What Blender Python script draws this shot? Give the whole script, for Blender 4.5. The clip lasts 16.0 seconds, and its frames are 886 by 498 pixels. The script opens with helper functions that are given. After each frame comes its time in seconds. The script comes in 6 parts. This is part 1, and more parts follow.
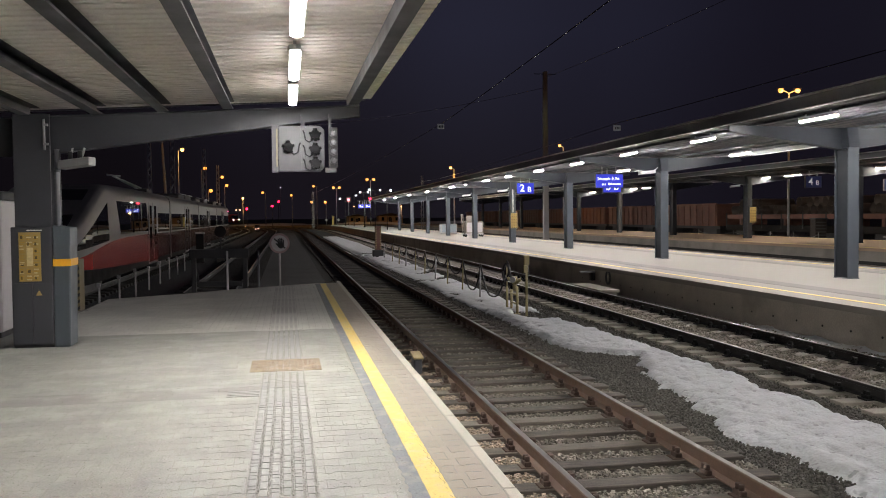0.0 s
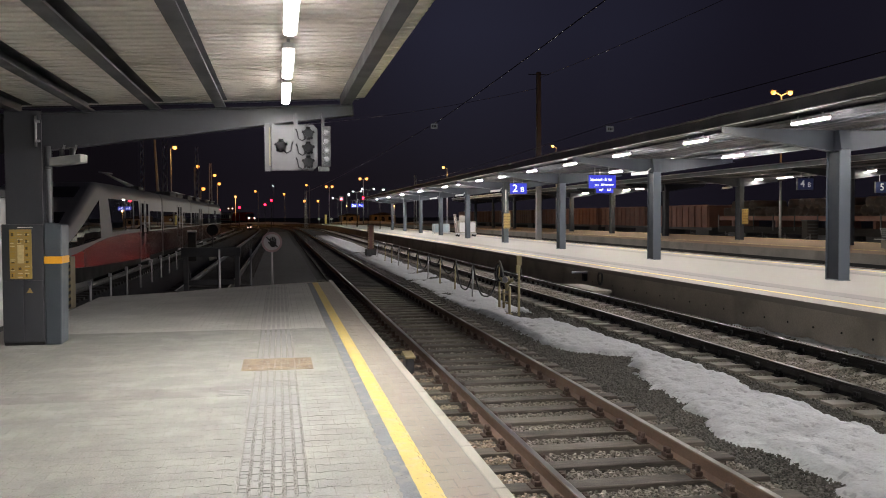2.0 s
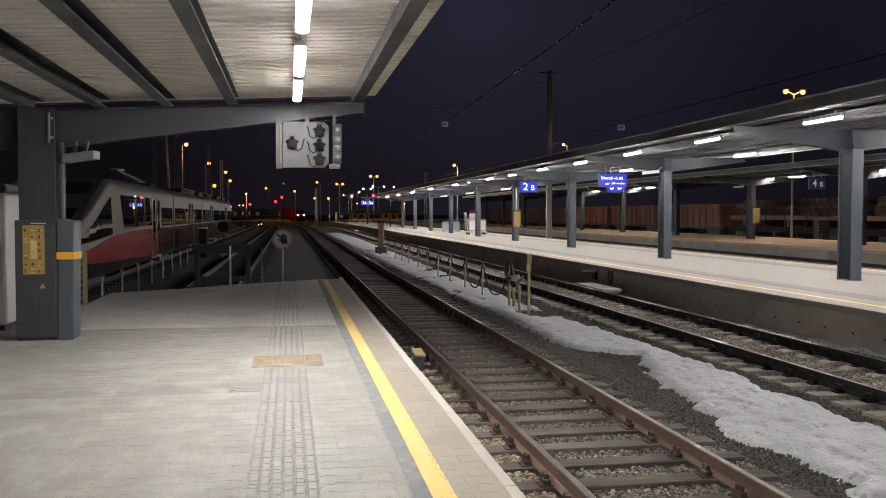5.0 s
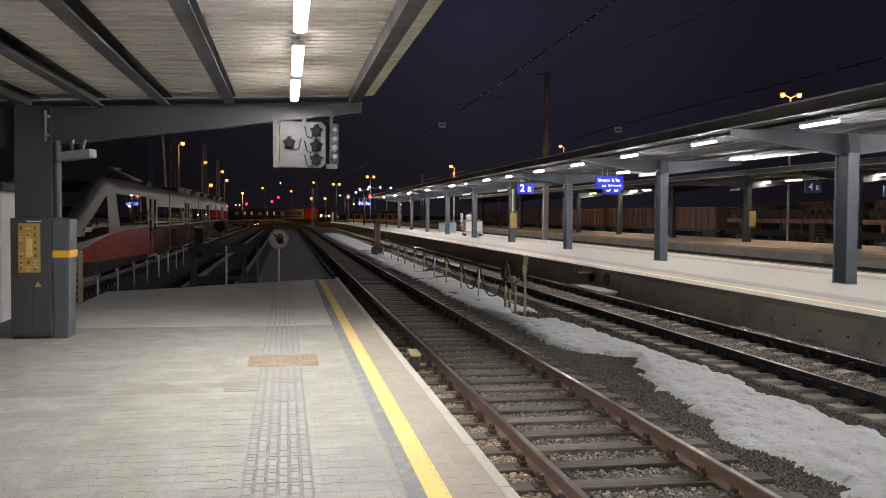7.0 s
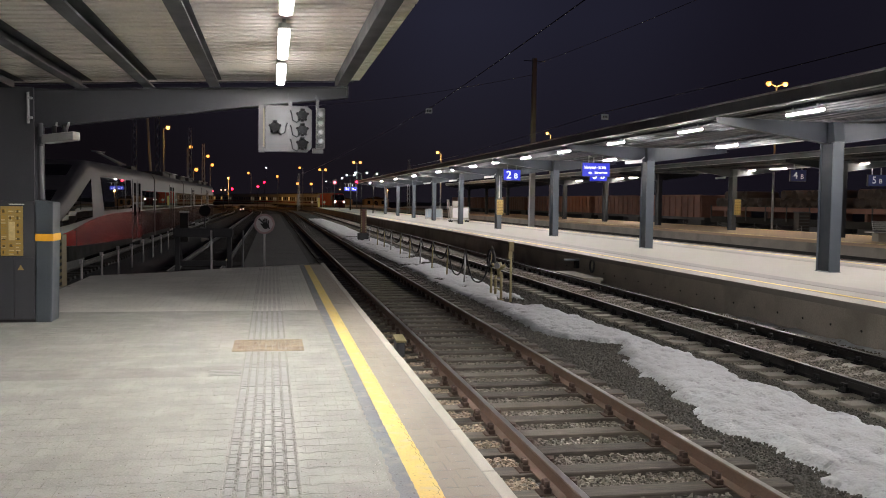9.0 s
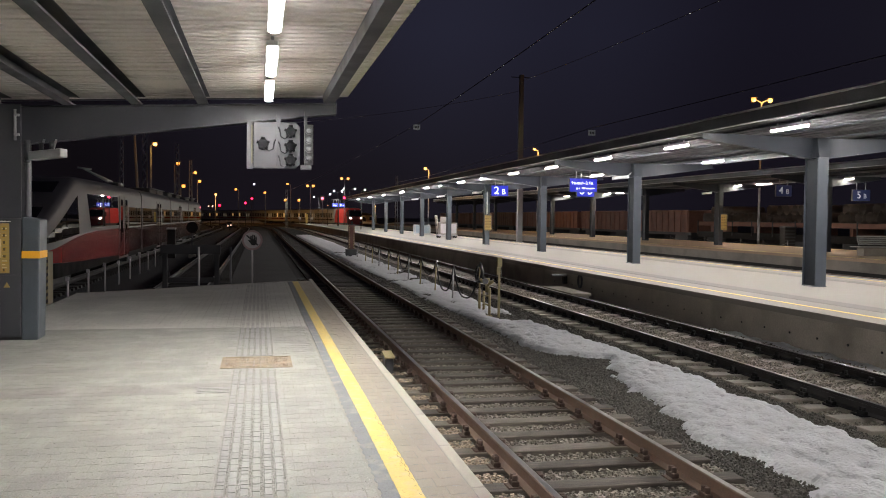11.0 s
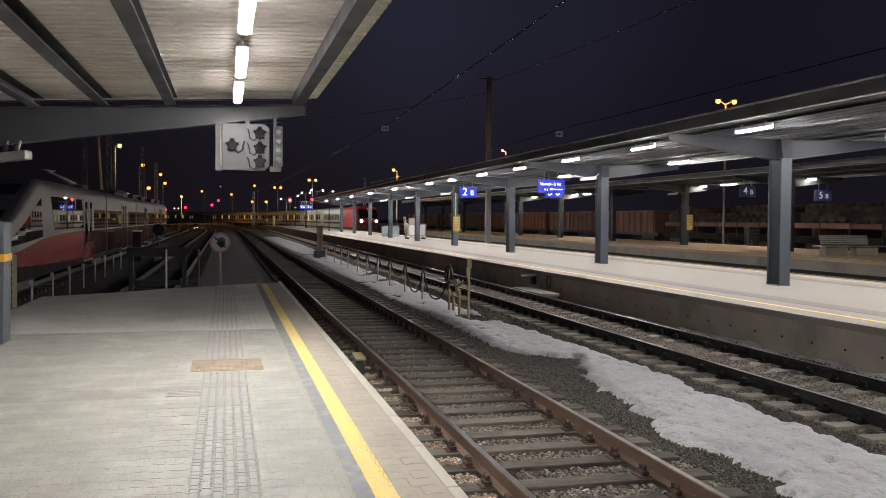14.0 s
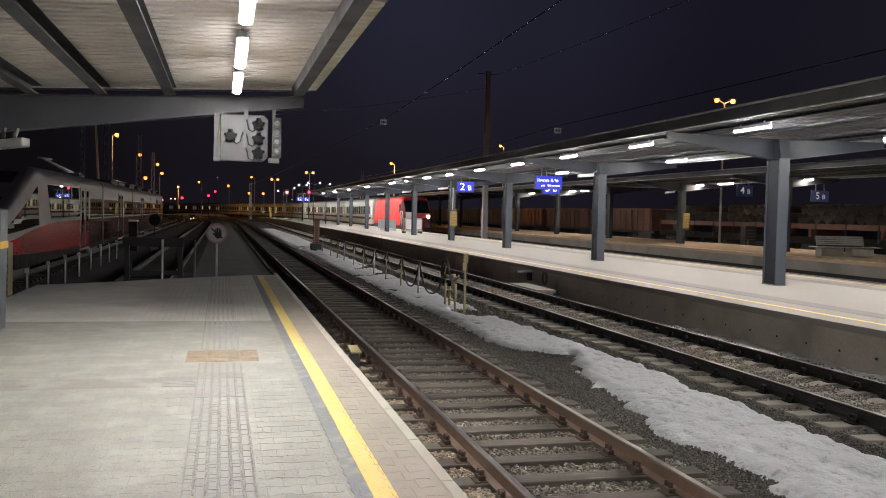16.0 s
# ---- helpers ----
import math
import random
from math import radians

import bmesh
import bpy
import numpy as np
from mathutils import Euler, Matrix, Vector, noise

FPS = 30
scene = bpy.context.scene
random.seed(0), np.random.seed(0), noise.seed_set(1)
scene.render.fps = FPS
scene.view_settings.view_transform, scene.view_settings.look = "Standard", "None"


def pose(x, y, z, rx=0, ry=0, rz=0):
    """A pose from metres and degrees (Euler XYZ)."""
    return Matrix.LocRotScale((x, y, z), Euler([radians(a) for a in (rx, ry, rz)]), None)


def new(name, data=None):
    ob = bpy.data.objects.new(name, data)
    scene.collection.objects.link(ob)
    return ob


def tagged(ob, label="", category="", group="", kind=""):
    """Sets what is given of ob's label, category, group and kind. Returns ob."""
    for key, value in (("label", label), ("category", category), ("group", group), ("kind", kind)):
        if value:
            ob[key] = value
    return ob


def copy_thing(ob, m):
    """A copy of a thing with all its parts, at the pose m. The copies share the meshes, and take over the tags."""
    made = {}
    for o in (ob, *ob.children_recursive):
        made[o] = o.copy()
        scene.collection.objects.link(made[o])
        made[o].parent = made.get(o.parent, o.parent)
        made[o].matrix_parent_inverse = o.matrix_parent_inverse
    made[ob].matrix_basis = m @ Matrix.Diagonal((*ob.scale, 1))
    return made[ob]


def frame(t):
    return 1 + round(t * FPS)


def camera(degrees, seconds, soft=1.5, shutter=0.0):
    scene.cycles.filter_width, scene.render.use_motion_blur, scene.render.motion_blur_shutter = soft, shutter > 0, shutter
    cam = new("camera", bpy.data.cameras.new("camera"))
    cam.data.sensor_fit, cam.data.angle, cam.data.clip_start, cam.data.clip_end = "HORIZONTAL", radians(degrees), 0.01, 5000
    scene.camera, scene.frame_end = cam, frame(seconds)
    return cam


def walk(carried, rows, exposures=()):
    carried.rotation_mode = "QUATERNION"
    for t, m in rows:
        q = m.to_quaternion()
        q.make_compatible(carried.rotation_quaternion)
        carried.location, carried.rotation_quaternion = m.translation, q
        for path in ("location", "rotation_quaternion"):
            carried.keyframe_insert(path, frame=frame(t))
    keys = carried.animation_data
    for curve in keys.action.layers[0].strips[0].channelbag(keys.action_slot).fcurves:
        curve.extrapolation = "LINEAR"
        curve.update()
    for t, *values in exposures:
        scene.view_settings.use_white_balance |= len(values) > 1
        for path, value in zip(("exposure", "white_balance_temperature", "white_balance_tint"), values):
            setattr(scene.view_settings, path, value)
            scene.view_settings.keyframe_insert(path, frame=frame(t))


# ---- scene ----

cam = camera(53.0, 16.0, soft=1.0, shutter=0.5)
# the way of the hand-held camera: seconds, pose
PATH = [
    (0, pose(0.016, 0.011, 1.656, 87.92, 0.58, -10.02)),
    (0.5, pose(0.028, 0.025, 1.659, 88.05, 0.68, -9.70)),
    (1, pose(0.027, 0.022, 1.656, 88.30, 0.56, -9.78)),
    (1.5, pose(0.026, 0.010, 1.657, 88.15, 0.43, -10.25)),
    (2, pose(0.018, 0.014, 1.655, 87.90, 0.23, -10.48)),
    (2.5, pose(0.015, 0.029, 1.657, 87.66, 0.21, -10.43)),
    (3, pose(0.011, 0.024, 1.661, 87.56, 0.30, -9.95)),
    (5.5, pose(0.012, 0.003, 1.655, 87.79, -0.12, -9.78)),
    (6, pose(0.012, 0.003, 1.655, 87.67, -0.15, -9.62)),
    (6.5, pose(0.010, 0.006, 1.656, 87.68, -0.35, -9.77)),
    (7, pose(0.010, 0.005, 1.652, 87.83, -0.43, -10.05)),
    (7.5, pose(0.010, 0.007, 1.650, 87.85, -0.58, -10.55)),
    (8, pose(0.008, 0.007, 1.648, 87.42, -0.82, -10.65)),
    (8.5, pose(0.013, 0.006, 1.645, 87.08, -0.73, -10.76)),
    (9, pose(0.015, 0.010, 1.643, 86.96, -0.81, -10.92)),
    (11.5, pose(0.002, -0.008, 1.647, 88.12, -0.58, -11.90)),
    (12, pose(-0.004, -0.009, 1.651, 88.12, -0.55, -12.05)),
    (12.5, pose(-0.009, -0.003, 1.646, 88.13, -0.53, -12.08)),
    (13, pose(-0.014, -0.014, 1.647, 87.96, -0.50, -12.44)),
    (13.5, pose(-0.020, -0.016, 1.644, 87.96, -0.41, -13.14)),
    (14, pose(-0.028, -0.023, 1.644, 88.09, -0.44, -13.75)),
    (14.5, pose(-0.030, -0.025, 1.641, 88.09, -0.59, -14.03)),
    (15, pose(-0.034, -0.026, 1.641, 87.94, -0.89, -14.03)),
    (15.5, pose(-0.038, -0.018, 1.637, 87.85, -1.19, -14.15)),
    (16, pose(-0.039, -0.017, 1.640, 87.75, -1.36, -13.96)),
]
walk(cam, PATH)

# ---- world and light ----
world = bpy.data.worlds.new("night")
scene.world = world
world.use_nodes = True
sky_nodes, sky_links = world.node_tree.nodes, world.node_tree.links
# the glow of the town brightens the sky ahead; it fades towards the hills on both sides
sky_split = sky_nodes.new("ShaderNodeSeparateXYZ")
sky_links.new(sky_nodes.new("ShaderNodeTexCoord").outputs["Generated"], sky_split.inputs[0])
sky_ramp = sky_nodes.new("ShaderNodeMapRange")
sky_ramp.inputs["From Min"].default_value, sky_ramp.inputs["From Max"].default_value = -1.0, 1.0
sky_links.new(sky_split.outputs[0], sky_ramp.inputs["Value"])
sky_mix = sky_nodes.new("ShaderNodeValToRGB")
for where, tone in ((0.0, (0.32, 0.27, 0.42)), (0.4, (0.5, 0.43, 0.71)), (0.52, (0.72, 0.66, 1.14)), (0.6, (0.92, 0.91, 1.66)), (0.67, (0.74, 0.72, 1.34)), (0.76, (0.46, 0.41, 0.76)), (1.0, (0.3, 0.26, 0.38))):
    stop = sky_mix.color_ramp.elements.new(where) if 0 < where < 1 else sky_mix.color_ramp.elements[int(where)]
    stop.color = (*tone, 1)
sky_mix.color_ramp.interpolation = "EASE"
sky_links.new(sky_ramp.outputs[0], sky_mix.inputs[0])
# near the horizon the yard ahead lights the sky; towards the hills in the east it grows darker
sky_low = sky_nodes.new("ShaderNodeMapRange")
sky_low.inputs["From Min"].default_value, sky_low.inputs["From Max"].default_value = 0.045, 0.2
sky_links.new(sky_split.outputs[2], sky_low.inputs["Value"])
sky_mix2 = sky_nodes.new("ShaderNodeMix")
sky_mix2.data_type = "RGBA"
sky_glow = sky_nodes.new("ShaderNodeVectorMath")
sky_glow.operation = "MULTIPLY"
sky_tint = sky_nodes.new("ShaderNodeValToRGB")
for where, tone in ((0.0, (1.2, 1.1, 1.2)), (0.57, (1.2, 1.1, 1.2)), (0.66, (0.72, 0.64, 0.55)), (1.0, (0.6, 0.52, 0.42))):
    stop = sky_tint.color_ramp.elements.new(where) if 0 < where < 1 else sky_tint.color_ramp.elements[int(where)]
    stop.color = (*tone, 1)
sky_links.new(sky_ramp.outputs[0], sky_tint.inputs[0])
sky_links.new(sky_tint.outputs[0], sky_glow.inputs[1])
sky_links.new(sky_mix.outputs[0], sky_glow.inputs[0])
sky_links.new(sky_glow.outputs[0], sky_mix2.inputs[6])
sky_links.new(sky_low.outputs[0], sky_mix2.inputs[0])
sky_links.new(sky_mix.outputs[0], sky_mix2.inputs[7])
sky_links.new(sky_mix2.outputs[2], sky_nodes["Background"].inputs[0])
sky_nodes["Background"].inputs[1].default_value = 0.0185

SODIUM = (1.0, 0.48, 0.12)
COOL = (1.0, 0.965, 0.93)


def point_light(x, y, z, power, color, radius=0.15):
    data = bpy.data.lights.new("street_light", "POINT")
    data.energy, data.color, data.shadow_soft_size = power, color, radius
    ob = new("street_light", data)
    ob.location = (x, y, z)
    return ob


# ---- materials ----
def mat(name, color, rough=0.6, metal=0.0, vary=0.25, scale=6.0, fine=60.0, bump=0.15, bump_size=0.004, spec=0.5, island=0.0, objrand=0.0, stain=None, stain_scale=0.8, stain_amount=0.35, local=False, rvar=0.1, speck=None, speck_scale=28.0, stretch=None):
    m = bpy.data.materials.new(name)
    m.use_nodes = True
    nt = m.node_tree
    n, l = nt.nodes, nt.links
    b = n["Principled BSDF"]
    b.inputs["Roughness"].default_value = rough
    b.inputs["Metallic"].default_value = metal
    b.inputs["Specular IOR Level"].default_value = spec
    where = n.new("ShaderNodeTexCoord").outputs["Object"] if local else n.new("ShaderNodeNewGeometry").outputs["Position"]
    if stretch:
        squeeze = n.new("ShaderNodeVectorMath")
        squeeze.operation = "MULTIPLY"
        squeeze.inputs[1].default_value = stretch
        l.new(where, squeeze.inputs[0])
        where = squeeze.outputs[0]
    n1 = n.new("ShaderNodeTexNoise")
    n1.inputs["Scale"].default_value, n1.inputs["Detail"].default_value = scale, 5
    n2 = n.new("ShaderNodeTexNoise")
    n2.inputs["Scale"].default_value, n2.inputs["Detail"].default_value = fine, 3
    l.new(where, n1.inputs["Vector"])
    l.new(where, n2.inputs["Vector"])
    add = n.new("ShaderNodeMath")
    add.operation = "ADD"
    l.new(n1.outputs["Fac"], add.inputs[0])
    l.new(n2.outputs["Fac"], add.inputs[1])
    src = add.outputs[0]
    if island or objrand:
        g = n.new("ShaderNodeNewGeometry") if island else n.new("ShaderNodeObjectInfo")
        out = g.outputs["Random Per Island"] if island else g.outputs["Random"]
        mul = n.new("ShaderNodeMath")
        mul.operation = "MULTIPLY_ADD"
        mul.inputs[1].default_value = island or objrand
        l.new(out, mul.inputs[0])
        l.new(src, mul.inputs[2])
        sub = n.new("ShaderNodeMath")
        sub.operation = "SUBTRACT"
        sub.inputs[1].default_value = (island or objrand) / 2
        l.new(mul.outputs[0], sub.inputs[0])
        src = sub.outputs[0]
    r = n.new("ShaderNodeMapRange")
    r.inputs["From Min"].default_value, r.inputs["From Max"].default_value = 0.6, 1.4
    r.inputs["To Min"].default_value, r.inputs["To Max"].default_value = 1 - vary, 1 + vary
    l.new(src, r.inputs["Value"])
    mx = n.new("ShaderNodeVectorMath")
    mx.operation = "SCALE"
    mx.inputs[0].default_value = color[:3]
    l.new(r.outputs[0], mx.inputs["Scale"])
    col = mx.outputs[0]
    if stain:
        n3 = n.new("ShaderNodeTexNoise")
        n3.inputs["Scale"].default_value, n3.inputs["Detail"].default_value = stain_scale, 6
        l.new(where, n3.inputs["Vector"])
        ramp = n.new("ShaderNodeMapRange")
        ramp.inputs["From Min"].default_value, ramp.inputs["From Max"].default_value = 0.5, 0.66
        ramp.inputs["To Max"].default_value = stain_amount
        l.new(n3.outputs["Fac"], ramp.inputs["Value"])
        mix = n.new("ShaderNodeMix")
        mix.data_type = "RGBA"
        mix.inputs[7].default_value = (*stain, 1)
        l.new(ramp.outputs[0], mix.inputs[0])
        l.new(col, mix.inputs[6])
        col = mix.outputs[2]
    if speck:
        n4 = n.new("ShaderNodeTexNoise")
        n4.inputs["Scale"].default_value, n4.inputs["Detail"].default_value = speck_scale, 2
        l.new(where, n4.inputs["Vector"])
        cut = n.new("ShaderNodeMapRange")
        cut.inputs["From Min"].default_value, cut.inputs["From Max"].default_value = 0.64, 0.7
        cut.inputs["To Max"].default_value = 0.75
        l.new(n4.outputs["Fac"], cut.inputs["Value"])
        dots = n.new("ShaderNodeMix")
        dots.data_type = "RGBA"
        dots.inputs[7].default_value = (*speck, 1)
        l.new(cut.outputs[0], dots.inputs[0])
        l.new(col, dots.inputs[6])
        col = dots.outputs[2]
    l.new(col, b.inputs["Base Color"])
    rr = n.new("ShaderNodeMapRange")
    rr.inputs["From Min"].default_value, rr.inputs["From Max"].default_value = 0.3, 0.7
    rr.inputs["To Min"].default_value, rr.inputs["To Max"].default_value = max(rough - rvar, 0.02), min(rough + rvar, 1)
    l.new(n1.outputs["Fac"], rr.inputs["Value"])
    l.new(rr.outputs[0], b.inputs["Roughness"])
    if bump:
        bp = n.new("ShaderNodeBump")
        bp.inputs["Strength"].default_value, bp.inputs["Distance"].default_value = bump, bump_size
        l.new(n2.outputs["Fac"], bp.inputs["Height"])
        l.new(bp.outputs[0], b.inputs["Normal"])
    return m


def glow(name, color, strength, base=(0.8, 0.8, 0.8)):
    m = bpy.data.materials.new(name)
    m.use_nodes = True
    b = m.node_tree.nodes["Principled BSDF"]
    b.inputs["Base Color"].default_value = (*base, 1)
    b.inputs["Emission Color"].default_value = (*color, 1)
    b.inputs["Emission Strength"].default_value = strength
    return m


PAVER = mat("concrete_pavers", (0.272, 0.266, 0.24), 0.6, speck=(0.14, 0.128, 0.108), speck_scale=52, vary=0.36, scale=1.6, fine=75, bump=0.5, objrand=0.15, stain=(0.4, 0.39, 0.36), stain_scale=2.2, stain_amount=0.45)
PAVER_DARK = mat("darker_concrete_pavers", (0.25, 0.24, 0.22), 0.75, vary=0.26, scale=1.1, fine=70, bump=0.5, island=0.12, stain=(0.4, 0.39, 0.36), stain_scale=2.2, stain_amount=0.5)
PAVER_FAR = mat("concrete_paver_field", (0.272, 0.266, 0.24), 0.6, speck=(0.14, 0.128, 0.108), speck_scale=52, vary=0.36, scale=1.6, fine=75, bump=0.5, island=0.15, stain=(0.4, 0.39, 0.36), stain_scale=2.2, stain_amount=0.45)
# paver copy for the far end: missing lamp light put into a paler colour
PAVER_BRIGHTENED = mat("brightened_pavers", (0.5, 0.488, 0.452), 0.58, vary=0.25, scale=1.3, fine=60, bump=0.5, island=0.15, stain=(0.4, 0.39, 0.36), stain_scale=1.1, stain_amount=0.5)
EDGE_PAVER = mat("warm_edge_pavers", (0.32, 0.28, 0.235), 0.75, vary=0.18, scale=2, fine=120, bump=0.4, island=0.2)
JOINT = mat("sandy_joints", (0.295, 0.282, 0.256), 0.9, fine=150, bump=0.6)
BLUEGREY = mat("blue_grey_strip", (0.19, 0.2, 0.215), 0.7, vary=0.3, scale=3, fine=90, bump=0.4, stain=(0.3, 0.29, 0.265), stain_scale=7, stain_amount=0.8, speck=(0.09, 0.09, 0.09))
TACTILE_GROOVE = mat("gritty_groove", (0.235, 0.228, 0.213), 0.9, vary=0.45, scale=30, fine=140, bump=1.0, bump_size=0.006, stain=(0.42, 0.41, 0.39), stain_scale=40, stain_amount=0.7, speck=(0.07, 0.066, 0.06), speck_scale=55)
TACTILE = mat("tactile_grey", (0.27, 0.265, 0.25), 0.58, speck=(0.11, 0.1, 0.09), vary=0.3, scale=2.5, fine=90, bump=0.5, objrand=0.3)
# tactile copy for the far end, brightened in the same way
TACTILE_BRIGHTENED = mat("brightened_tactile_grey", (0.4, 0.39, 0.365), 0.6, vary=0.28, scale=2.5, fine=90, bump=0.5, objrand=0.3)
YELLOW = mat("yellow_line_paint", (0.73, 0.55, 0.165), 0.6, vary=0.14, scale=3, fine=80, bump=0.3, stain=(0.62, 0.53, 0.3), stain_scale=9, stain_amount=0.6, speck=(0.3, 0.22, 0.08), speck_scale=40)
CRACK = mat("dirty_crack", (0.2, 0.15, 0.06), 0.9, vary=0.4, fine=90, bump=0)
GRIT = mat("winter_grit", (0.13, 0.112, 0.09), 0.9, vary=0.6, scale=9, fine=80, island=1.3, bump=0)
GRIT_PALE = mat("pale_grit", (0.44, 0.425, 0.39), 0.85, vary=0.3, scale=9, fine=80, island=0.8, bump=0)
KERB = mat("pale_kerb_stone", (0.45, 0.42, 0.37), 0.7, vary=0.12, scale=2, fine=110, bump=0.3, objrand=0.15)
GRATE = mat("rusty_cover", (0.285, 0.222, 0.15), 0.85, speck=(0.44, 0.38, 0.3), speck_scale=36, stain=(0.2, 0.145, 0.09), stain_scale=9, stain_amount=0.7, vary=0.5, scale=5, fine=80, bump=0.5)
CONCRETE = mat("weathered_concrete", (0.3, 0.275, 0.24), 0.85, vary=0.3, scale=0.9, fine=40, bump=0.4, stain=(0.17, 0.155, 0.135), stain_scale=0.6, stain_amount=0.6)
WALL2 = mat("pale_stained_concrete", (0.47, 0.425, 0.365), 0.85, vary=0.22, scale=0.9, fine=40, bump=0.4, stain=(0.24, 0.215, 0.18), stain_scale=0.7, stain_amount=0.6)
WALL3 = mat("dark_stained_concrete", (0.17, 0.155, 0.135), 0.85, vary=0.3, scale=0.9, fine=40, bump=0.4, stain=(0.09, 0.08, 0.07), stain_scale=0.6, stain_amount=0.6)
YELLOW2 = mat("bright_yellow_line_paint", (0.8, 0.62, 0.2), 0.6, vary=0.1, scale=3, fine=60, bump=0.2)
PLAT2 = mat("pale_platform_asphalt", (0.315, 0.292, 0.26), 0.8, vary=0.1, scale=0.7, fine=45, bump=0.3, stain=(0.33, 0.31, 0.28), stain_scale=0.25, stain_amount=0.5)
PLAT2_DARK = mat("dark_guiding_strip", (0.235, 0.22, 0.205), 0.8, vary=0.12, scale=2, fine=50)
# the orange tint of the sodium light is put into this brown
PLAT3 = mat("lamp_tinted_platform_asphalt", (0.3, 0.21, 0.145), 0.85, vary=0.2, scale=0.6, fine=40, bump=0.3)
BALLAST = mat("dark_ballast", (0.02, 0.019, 0.02), 0.95, vary=0.5, scale=3, fine=35, bump=1.0, bump_size=0.03)
GRAVEL = mat("grey_gravel_bed", (0.075, 0.07, 0.062), 0.95, vary=0.5, scale=6, fine=55, bump=1.0, bump_size=0.02)
PATH_GRAVEL = mat("trodden_gravel", (0.064, 0.061, 0.061), 0.95, vary=0.35, scale=1.5, fine=45, bump=0.8, bump_size=0.02, stain=(0.042, 0.04, 0.038), stain_scale=0.5, stain_amount=0.5)
STONE_BROWN = mat("pale_brown_stones", (0.31, 0.245, 0.185), 0.9, vary=0.4, scale=9, fine=80, island=0.9)
STONE_DARK = mat("dark_ballast_stones", (0.1, 0.093, 0.081), 0.9, vary=0.4, scale=9, fine=80, island=1.0)
STONE = mat("ballast_stones", (0.19, 0.17, 0.143), 0.9, vary=0.4, scale=9, fine=80, island=1.0)
RAIL = mat("rusty_rail", (0.145, 0.094, 0.068), 0.55, metal=0.4, vary=0.3, scale=6, fine=90)
RAIL_TOP = mat("polished_rail_head", (0.28, 0.26, 0.245), 0.33, metal=1.0, vary=0.1, scale=2, fine=20, bump=0.0, rvar=0.05)
# rail copy with the shade of its sides put into a near-black colour
SHADED_RAIL = mat("shaded_rail", (0.022, 0.02, 0.019), 0.6, metal=0.2, vary=0.3, scale=6, fine=90)
DARKWOOD = mat("black_sleeper_wood", (0.026, 0.023, 0.021), 0.9, vary=0.4, scale=6, fine=50, bump=0.6)
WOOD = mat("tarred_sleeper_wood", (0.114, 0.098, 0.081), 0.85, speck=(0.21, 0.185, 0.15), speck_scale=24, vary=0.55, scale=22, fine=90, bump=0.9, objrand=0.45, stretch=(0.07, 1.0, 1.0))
# darker copies of sleeper wood and gravel: lamp light's falloff put into the colour
SHADED_WOOD = mat("shaded_sleeper_wood", (0.05, 0.044, 0.039), 0.8, vary=0.5, scale=22, fine=90, bump=0.9, objrand=0.45, stretch=(0.07, 1.0, 1.0))
SHADED_GRAVEL = mat("shaded_gravel", (0.03, 0.028, 0.026), 0.95, vary=0.5, scale=6, fine=55, bump=1.0, bump_size=0.02)
CSLEEPER = mat("concrete_sleeper", (0.25, 0.222, 0.188), 0.85, vary=0.2, scale=4, fine=60, bump=0.4, objrand=0.25)
FASTENER = mat("rusty_fastener", (0.078, 0.05, 0.039), 0.8, metal=0.3, vary=0.4, fine=60)
# the grey specks paint the shade in small dimples of the snow
SNOW = mat("old_snow", (0.54, 0.547, 0.565), 0.75, vary=0.14, scale=5, fine=24, bump=0.45, bump_size=0.05, stain=(0.42, 0.42, 0.43), stain_scale=3.2, stain_amount=0.45, speck=(0.3, 0.3, 0.31), speck_scale=9)
STEEL = mat("blue_grey_steel_paint", (0.055, 0.066, 0.082), 0.45, vary=0.12, scale=2, fine=70, bump=0.08)
# near-black blue of the panel that makes the column grooves look dark
GROOVE_DARK = mat("dark_blue_groove_infill", (0.017, 0.021, 0.027), 0.55, spec=0.25, vary=0.2, scale=3, fine=50, bump=0.05)
STEEL_BEAM = mat("slate_grey_beam_paint", (0.035, 0.04, 0.05), 0.5, spec=0.3, vary=0.12, scale=2, fine=70, bump=0.08)
PALEBLUE = mat("pale_blue_grey_mesh", (0.3, 0.36, 0.4), 0.5, vary=0.15, scale=9, fine=60)
GUARD = mat("dark_blue_grey_sheet", (0.062, 0.074, 0.086), 0.5, vary=0.2, scale=3, fine=60, bump=0.08)
STEEL_DARK = mat("dark_grey_steel_paint", (0.044, 0.045, 0.052), 0.5, vary=0.15, scale=2, fine=70, bump=0.08)
FASCIA = mat("dull_aluminium_edge_sheet", (0.24, 0.245, 0.26), 0.8, spec=0.08, vary=0.2, scale=1.5, fine=40, bump=0.05)
ROOFSTEEL = mat("dark_grey_purlin_paint", (0.07, 0.07, 0.078), 0.5, spec=0.35, vary=0.15, scale=2, fine=60, bump=0.08)
PURLIN = mat("grey_purlin_paint", (0.12, 0.12, 0.13), 0.5, vary=0.15, scale=2, fine=60, bump=0.08)
SHEET = mat("pale_trapezoid_sheet", (0.86, 0.81, 0.765), 0.6, spec=0.25, vary=0.08, scale=0.8, fine=30, bump=0.05)
SHEET2 = mat("grey_trapezoid_sheet", (0.115, 0.115, 0.125), 0.5, spec=0.05, vary=0.08, scale=0.8, fine=30, bump=0.0, rvar=0.03)
GALV = mat("galvanised_steel", (0.42, 0.42, 0.42), 0.42, metal=0.6, vary=0.15, scale=8, fine=60, bump=0.1)
